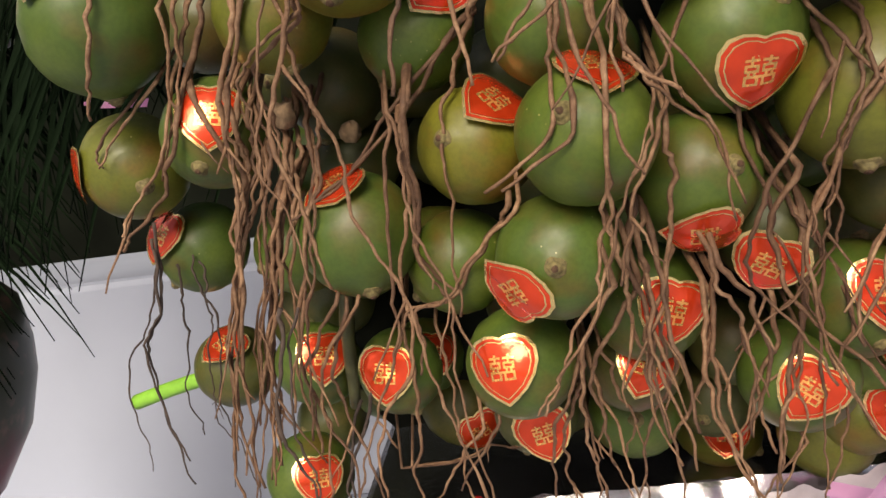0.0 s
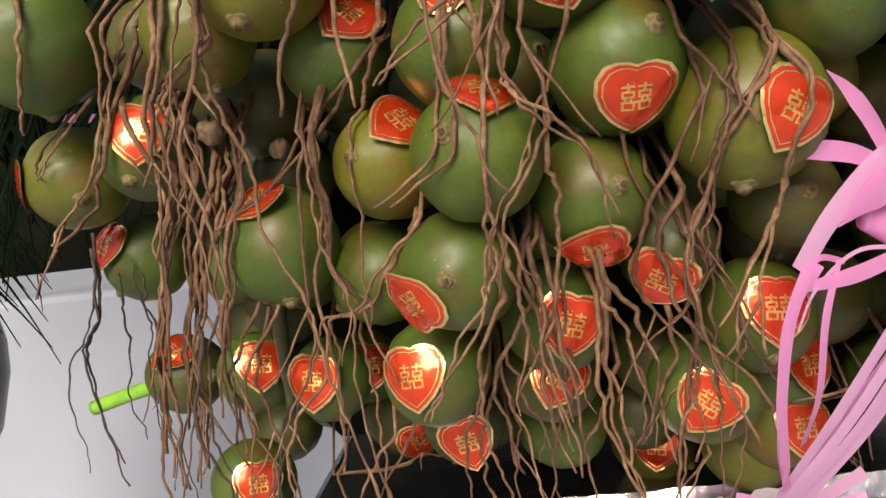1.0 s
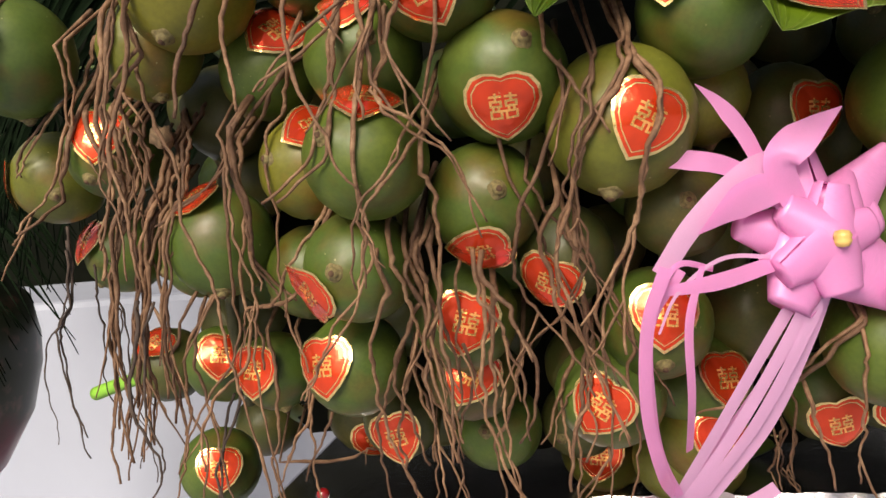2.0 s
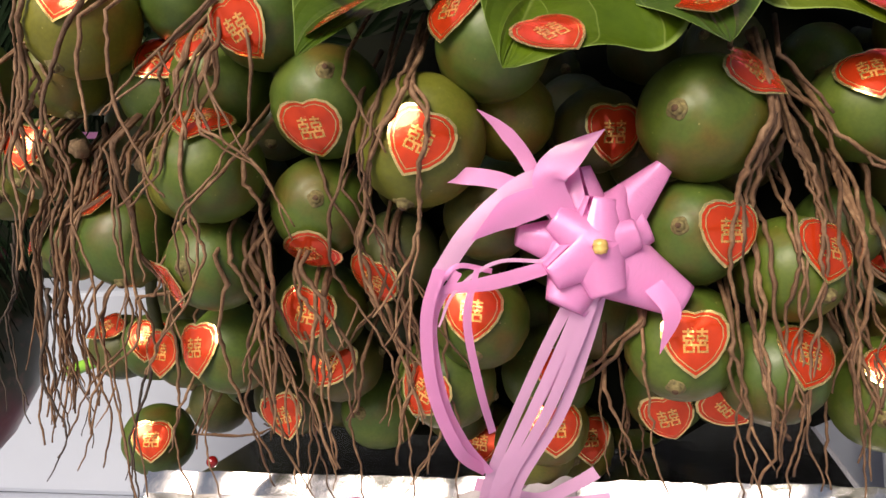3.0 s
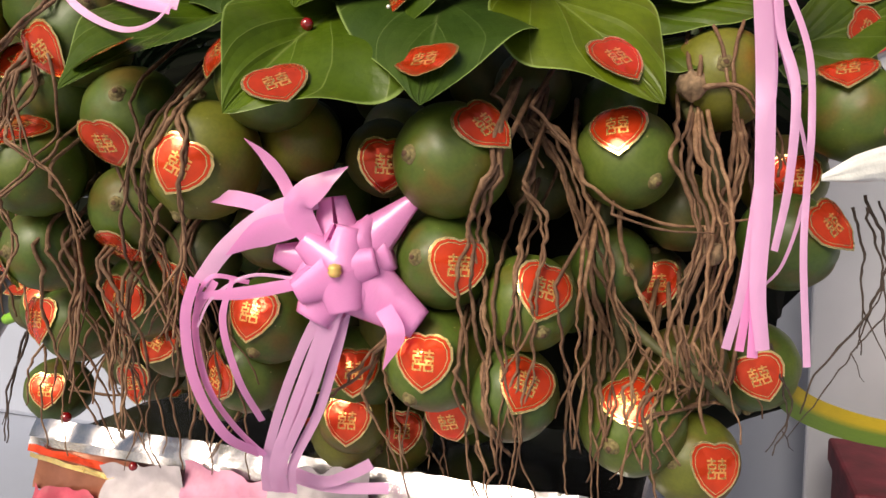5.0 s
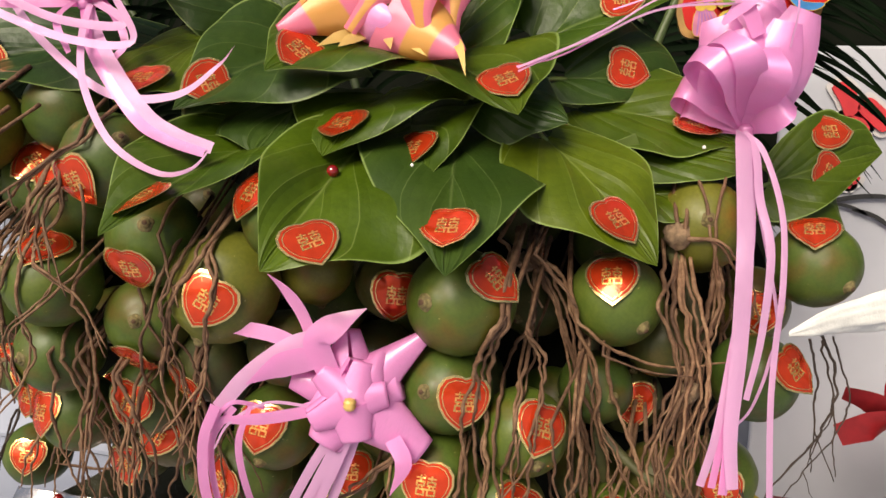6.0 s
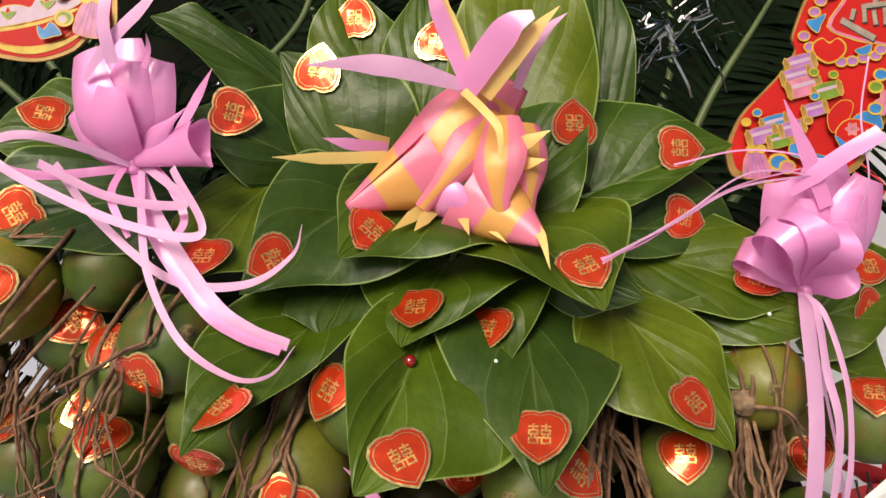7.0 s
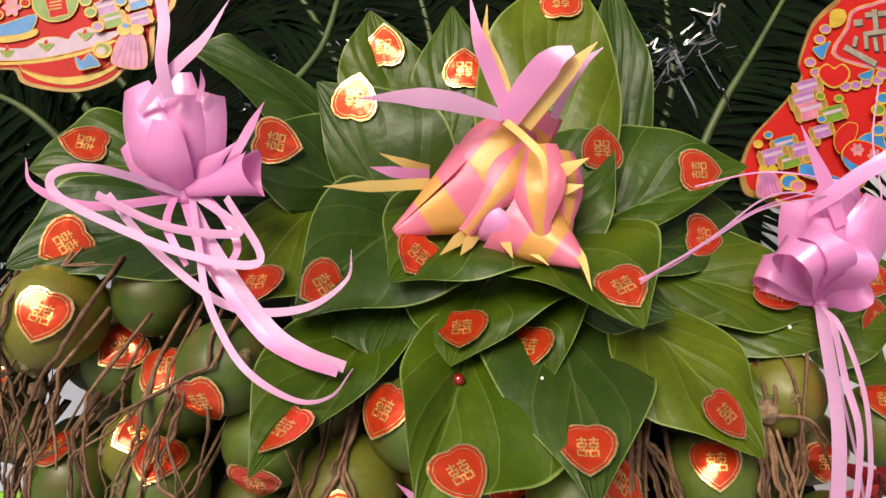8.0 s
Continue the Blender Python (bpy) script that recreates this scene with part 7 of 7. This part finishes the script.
printed(boat_card, "printed_medal", [(-30.4, 3.3), (-27.8, 14.9), (-14.9, 18.7), (-3.3, 12.3), (-3.3, 2.0), (-8.4, -5.1), (-18.8, -7.3), (-26.5, -3.8)], "green", 0.9, rounds=3)
printed(boat_card, "printed_plaque", [(-25.2, 14.9), (-12.3, 17.5), (-8.2, -2.9), (-19.4, -5.5)], "red", 0.6, rounds=1)
printed(boat_card, "printed_bar", [(-20.3, 6.5), (-12.6, 7.8), (-12.3, 6.9), (-20.0, 5.6)], "gold", 0, rounds=1)
printed(boat_card, "printed_bar", [(-20.3, 4.3), (-12.6, 5.6), (-12.3, 4.7), (-20.0, 3.4)], "gold", 0, rounds=1)
printed(boat_card, "printed_bar", [(-20.3, 2.1), (-12.6, 3.4), (-12.3, 2.5), (-20.0, 1.2)], "gold", 0, rounds=1)
printed(boat_card, "printed_bar", [(-20.3, -0.1), (-12.6, 1.2), (-12.3, 0.3), (-20.0, -1.0)], "gold", 0, rounds=1)
barrel(boat_card, 15.4, 1.3, "violet", 0.82)
barrel(boat_card, 35.4, 4.6, "blue", 0.82)
barrel(boat_card, 19.9, -7.0, "green", 0.82)
barrel(boat_card, 36.7, -6.4, "violet", 0.82)
barrel(boat_card, 18.6, 11.0, "blue", 0.82)
barrel(boat_card, 34.1, 14.9, "green", 0.82)
scroll(boat_card, 3.2, 4.6, 3.0, "green")
scroll(boat_card, 6.4, -2.5, 3.0, "green")
scroll(boat_card, 10.9, -11.6, 3.0, "violet")
scroll(boat_card, 25.1, 4.6, 3.0, "blue")
tassel(boat_card, 31.5, -26.1, 1.25, -8)
scroll(boat_card, 28.3, -11.2, 2.0, "blue")
printed(boat_card, "printed_wave", [(-2.3, -30.5), (1.9, -33.1), (6.0, -28.7), (12.4, -35.4), (7.0, -37.0), (-0.1, -38.2)], "blue", 0.7, rounds=3)
scroll(boat_card, 14.1, -26.1, 4.6, "green")
scroll(boat_card, 13.2, -26.9, 2.4, "lilac")
treasure_card = printed_card((0.4856, 0.5295, 0.5209), [(-6.7, 54.7), (-17.3, 45.6), (-24.8, 36.6), (-30.1, 23.0), (-33.9, 9.5), (-31.6, 1.9), (-38.4, -10.1), (-51.9, -25.2), (-65.5, -40.3), (-73.0, -58.4), (-73.0, -67.4), (-69.3, -77.9), (-58.0, -81.0), (-48.9, -87.0), (-32.3, -90.0), (-15.8, -87.0), (9.9, -71.9), (18.9, -52.3), (27.9, -37.3), (32.5, 8.0), (31.0, 62.2), (9.9, 71.3)], "red and gold printed cardboard festive decoration with treasure pattern")
printed(treasure_card, "printed_plate", [(-12.0, 17.0), (-2.2, 33.6), (0.8, 44.1), (14.4, 49.4), (31.0, 50.2), (31.0, 8.0), (17.4, 6.5), (2.3, 9.5)], "pink", 0.8, rounds=3)
printed(treasure_card, "printed_ground", [(-9.7, 17.3), (-0.7, 32.8), (2.3, 42.9), (15.0, 47.7), (30.2, 48.3), (30.2, 9.5), (17.4, 8.0), (3.2, 11.0)], "red", 0, rounds=3)
printed(treasure_card, "printed_shade", [(-4.3, 17.9), (16.8, 6.3), (18.9, 10.2), (-2.2, 21.8)], "black", 0, rounds=1)
printed(treasure_card, "printed_bar", [(-4.7, 19.1), (16.4, 7.4), (18.3, 10.9), (-2.8, 22.5)], "silver", 0, rounds=1)
printed(treasure_card, "printed_shade", [(3.1, 33.3), (9.1, 34.0), (8.5, 38.8), (2.5, 38.1)], "black", 0, rounds=1)
printed(treasure_card, "printed_bar", [(2.6, 34.5), (8.6, 35.3), (8.1, 39.4), (2.1, 38.7)], "silver", 0, rounds=1)
printed(treasure_card, "printed_shade", [(10.5, 39.1), (30.1, 41.0), (29.7, 44.8), (10.1, 42.9)], "black", 0, rounds=1)
printed(treasure_card, "printed_bar", [(10.0, 40.2), (29.6, 42.2), (29.3, 45.5), (9.7, 43.5)], "silver", 0, rounds=1)
printed(treasure_card, "printed_shade", [(14.4, 44.5), (15.9, 29.5), (19.7, 29.8), (18.2, 44.9)], "black", 0, rounds=1)
printed(treasure_card, "printed_bar", [(14.2, 45.5), (15.7, 30.4), (19.0, 30.7), (17.5, 45.8)], "silver", 0, rounds=1)
printed(treasure_card, "printed_shade", [(9.0, 26.4), (30.1, 29.5), (29.7, 32.9), (8.6, 29.9)], "black", 0, rounds=1)
printed(treasure_card, "printed_bar", [(8.6, 27.6), (29.7, 30.6), (29.2, 33.6), (8.1, 30.5)], "silver", 0, rounds=1)
printed(treasure_card, "printed_shade", [(2.8, 27.0), (1.2, 20.2), (4.3, 19.5), (5.8, 26.3)], "black", 0, rounds=1)
printed(treasure_card, "printed_bar", [(2.5, 27.8), (1.0, 21.1), (3.6, 20.5), (5.1, 27.3)], "silver", 0, rounds=1)
printed(treasure_card, "printed_shade", [(8.7, 26.5), (9.5, 18.2), (12.6, 18.5), (11.9, 26.8)], "black", 0, rounds=1)
printed(treasure_card, "printed_bar", [(8.5, 27.4), (9.3, 19.1), (12.0, 19.4), (11.2, 27.7)], "silver", 0, rounds=1)
printed(treasure_card, "printed_shade", [(14.8, 25.6), (16.3, 16.6), (19.4, 17.1), (17.9, 26.1)], "black", 0, rounds=1)
printed(treasure_card, "printed_bar", [(14.5, 26.6), (16.0, 17.5), (18.7, 18.0), (17.2, 27.0)], "silver", 0, rounds=1)
printed(treasure_card, "printed_shade", [(21.6, 27.3), (22.3, 16.7), (25.4, 17.0), (24.7, 27.5)], "black", 0, rounds=1)
printed(treasure_card, "printed_bar", [(21.3, 28.2), (22.1, 17.7), (24.8, 17.9), (24.0, 28.4)], "silver", 0, rounds=1)
printed(treasure_card, "printed_shade", [(26.8, 43.2), (27.1, 29.6), (30.2, 29.7), (29.9, 43.3)], "black", 0, rounds=1)
printed(treasure_card, "printed_bar", [(26.6, 44.1), (26.9, 30.5), (29.6, 30.6), (29.3, 44.2)], "silver", 0, rounds=1)
for x, y in ((-27.1, 10.2), (-23.3, 3.4), (-3.7, -5.9), (3.1, -5.3), (9.9, -3.3), (17.4, -1.8), (-21.0, 25.3), (-17.3, 32.1), (20.4, 1.9)):
    scroll(treasure_card, x, y, 3.0)
printed(treasure_card, "printed_fish", [(-14.3, 38.1), (-12.8, 44.1), (-6.0, 44.9), (-3.7, 40.4), (-6.7, 35.1), (-12.8, 33.6)], "yellow", 0.5, rounds=3)
printed(treasure_card, "printed_bird", [(-25.6, 19.3), (-20.3, 20.8), (-14.3, 23.8), (-17.3, 17.0), (-18.8, 12.5), (-22.6, 14.7)], "blue", 0.6, rounds=3)
printed(treasure_card, "printed_bird", [(4.6, 1.2), (9.9, 3.4), (14.4, 4.9), (12.9, -0.3), (8.3, -1.4)], "blue", 0.6, rounds=3)
printed(treasure_card, "printed_heart", [(-12.0, -6.4), (-20.3, -1.1), (-21.0, 4.9), (-15.8, 8.3), (-11.6, 5.2), (-6.7, 8.3), (-2.2, 4.2), (-3.7, -1.8)], "red", 1.2, rounds=3)
barrel(treasure_card, -29.3, -7.1, "violet", 1)
barrel(treasure_card, -31.6, -15.4, "violet", 1)
barrel(treasure_card, -27.1, -21.9, "pink", 1.1)
barrel(treasure_card, -12.8, -24.4, "green", 0.95)
barrel(treasure_card, -20.3, -36.1, "violet", 0.8)
barrel(treasure_card, -45.2, -44.8, "blue", 0.9)
barrel(treasure_card, -52.7, -52.6, "violet", 1)
barrel(treasure_card, -41.4, -55.6, "green", 0.85)
barrel(treasure_card, -34.2, -48.1, "violet", 0.85)
scroll(treasure_card, -21.8, -13.1, 2.4, "green")
scroll(treasure_card, -9.7, -14.6, 2.4, "green")
scroll(treasure_card, -21.0, -28.2, 2.4, "blue")
scroll(treasure_card, -24.8, -43.3, 2.4, "gold")
scroll(treasure_card, -30.8, -54.6, 2.4, "gold")
scroll(treasure_card, -56.5, -38.8, 2.4, "blue")
scroll(treasure_card, -63.2, -44.8, 2.4, "yellow")
printed(treasure_card, "printed_plaque", [(-12.8, -40.3), (-5.2, -31.2), (2.3, -32.7), (-0.7, -43.3), (-9.7, -50.8)], "red", 0.5, rounds=3)
printed(treasure_card, "printed_lid", [(3.1, -43.6), (8.3, -38.0), (17.4, -38.0), (20.7, -45.5), (18.9, -48.1)], "blue", 0.6, rounds=3)
printed(treasure_card, "printed_jar", [(-7.5, -52.3), (-3.7, -44.8), (3.8, -42.5), (17.4, -47.1), (19.6, -52.3), (14.4, -59.9), (2.3, -59.1)], "red", 0.7, rounds=3)
printed(treasure_card, "printed_base", [(-8.2, -52.6), (2.3, -59.1), (14.4, -60.2), (8.3, -64.4), (-2.2, -62.1)], "blue", 0.5, rounds=3)
blossom(treasure_card, 2.3, -48.6, 3.6)
blossom(treasure_card, 13.6, -52.6, 3.8)
blossom(treasure_card, 24.2, -32.0, 7.5)
scroll(treasure_card, 18.9, -14.6, 3.6, "blue")
scroll(treasure_card, 15.9, -22.2, 3.6, "green")
scroll(treasure_card, 15.9, -35.7, 3.6, "blue")
printed(treasure_card, "printed_wave", [(-35.4, -58.4), (-27.8, -59.1), (-24.8, -62.9), (-9.7, -67.4), (-12.8, -71.9), (-24.8, -68.2), (-35.4, -65.1)], "blue", 0.7, rounds=3)
printed(treasure_card, "printed_keel", [(-51.9, -80.7), (-42.9, -83.2), (-27.8, -82.5), (-9.7, -74.9), (-12.8, -81.0), (-30.8, -87.0), (-47.4, -85.5)], "yellow", 0.3, rounds=3)
scroll(treasure_card, -42.9, -69.7, 5.0, "blue")
scroll(treasure_card, -37.6, -72.7, 4.0, "pink")
tassel(treasure_card, -57.2, -71.2, 0.95, 8)

# ---- small things ----
tissue_tassel([(0.4857, 0.4136, 0.2722), (0.5009, 0.4260, 0.2762), (0.5189, 0.4425, 0.2797), (0.5407, 0.4600, 0.2830), (0.5843, 0.4952, 0.2900)], [0.0015, 0.006, 0.009, 0.011, 0.013])
single_strip("palm_blade", [(0.4685, 0.4959, 0.1796), (0.4828, 0.4977, 0.1483), (0.5137, 0.5170, 0.1289), (0.5586, 0.5420, 0.1161), (0.6221, 0.5736, 0.1050)], 0.017, (0.33, -0.94, 0.10), BLADE, "yellow and green palm blade lying in the open", "palm blade", (0.25, 0.8), 0.3)
cut_stem([(-0.1768, 0.5400, 0.1399), (-0.1498, 0.5328, 0.1479), (-0.1208, 0.5256, 0.1552)], 0.0052)
single_strip("ribbon_scrap", [(-0.1879, 0.5629, 0.3419), (-0.1684, 0.5640, 0.3393), (-0.1406, 0.5555, 0.3357)], 0.006, (0.07, -0.99, 0.12), PINK, "bright pink ribbon end among the fronds", "ribbon", (0.4, 1.0), 0.2)
bead((0.2599, 0.3427, 0.3420), 0.0032)
bead((0.0521, 0.3907, 0.1175), 0.0034)
bead((0.3012, 0.3422, 0.3469), 0.0009, True)
bead((0.4373, 0.4322, 0.3662), 0.0011, True)
bead((0.1130, 0.3821, 0.0965), 0.0028)
tinsel_tuft((0.3803, 0.6157, 0.5477), 0.05, 24, 143)
tinsel_tuft((0.0726, 0.5158, 0.5005), 0.05, 16, 476)
tinsel_tuft((0.1160, 0.5682, 0.5393), 0.05, 14, 614)
tinsel_tuft((0.4091, 0.6435, 0.5713), 0.05, 14, 139)
leaf_scrap((0.3946, 0.4350, 0.3655), (0.906, 0.0, 0.423), (-0.400, -0.330, 0.855))
woody_knot((0.4273, 0.4269, 0.3176), 0.0075, 67)
woody_knot((0.4323, 0.4343, 0.3210), 0.0050, 45)
woody_knot((0.3478, 0.4127, 0.2978), 0.0060, 54)
woody_knot((-0.0067, 0.3792, 0.2998), 0.0060, 54)
woody_knot((0.0169, 0.4000, 0.2903), 0.0050, 45)
woody_knot((0.4393, 0.4135, 0.2358), 0.0060, 54)
woody_knot((0.3513, 0.4252, 0.3009), 0.0060, 54)
def paper_flower(at, petals, size):
    """A crimson paper flower with folded petals and white stamens on a dark stem."""
    rnd = random.Random(12)
    ob = new("paper_flower", None)
    ob.empty_display_size = 0.01
    ob.location = at
    tagged(ob, "crimson folded paper flower with white stamens on the white cloth", "paper flower")
    c = np.array(at, float)
    for k in range(petals):
        a = 2 * math.pi * (k + rnd.uniform(-0.2, 0.2)) / petals
        d = np.array((math.cos(a), rnd.uniform(-0.5, 0.1), math.sin(a)))
        n = np.array((-math.sin(a) * 0.5, -0.8, math.cos(a) * 0.5))
        ribbon_tail(ob, [c, c + d * size * 0.5 + np.array((0, -0.012, 0.006)), c + d * size], size * 0.55, n, RED_PAPER, (0.35, 0.7), rnd.uniform(-0.8, 0.8), "petal")
    for k in range(4):
        d = np.array((rnd.uniform(-0.5, 0.5), -1.0, rnd.uniform(-0.3, 0.6))) * size * 0.4
        part("stamen", tube_mesh("stamen", [d * q for q in (0.0, 0.4, 0.8, 1.0)], 0.0022, 0.0034, WHITE_PAPER, 8), ob)
    part("stem", tube_mesh("stem", [np.array((0.0, 0.004 * q, (-0.216 - at[2]) * q)) for q in (0, 0.35, 0.7, 1.0)], 0.003, 0.003, STALK, 8), ob)
    return ob


paper_flower((0.676, 0.860, 0.118), 7, 0.062)
paper_flower((0.745, 0.905, 0.045), 6, 0.055)
gift = new("gift_box", box("gift_box", (0.575, 0.790, -0.22), (0.930, 0.950, -0.042), MAROON, 0.01))
tagged(gift, "maroon cloth-covered gift box on the white cloth", "gift box")
part("lid", box("lid", (0.571, 0.786, -0.045), (0.934, 0.954, -0.016), MAROON, 0.004), gift, None, "maroon lid with a red edge")
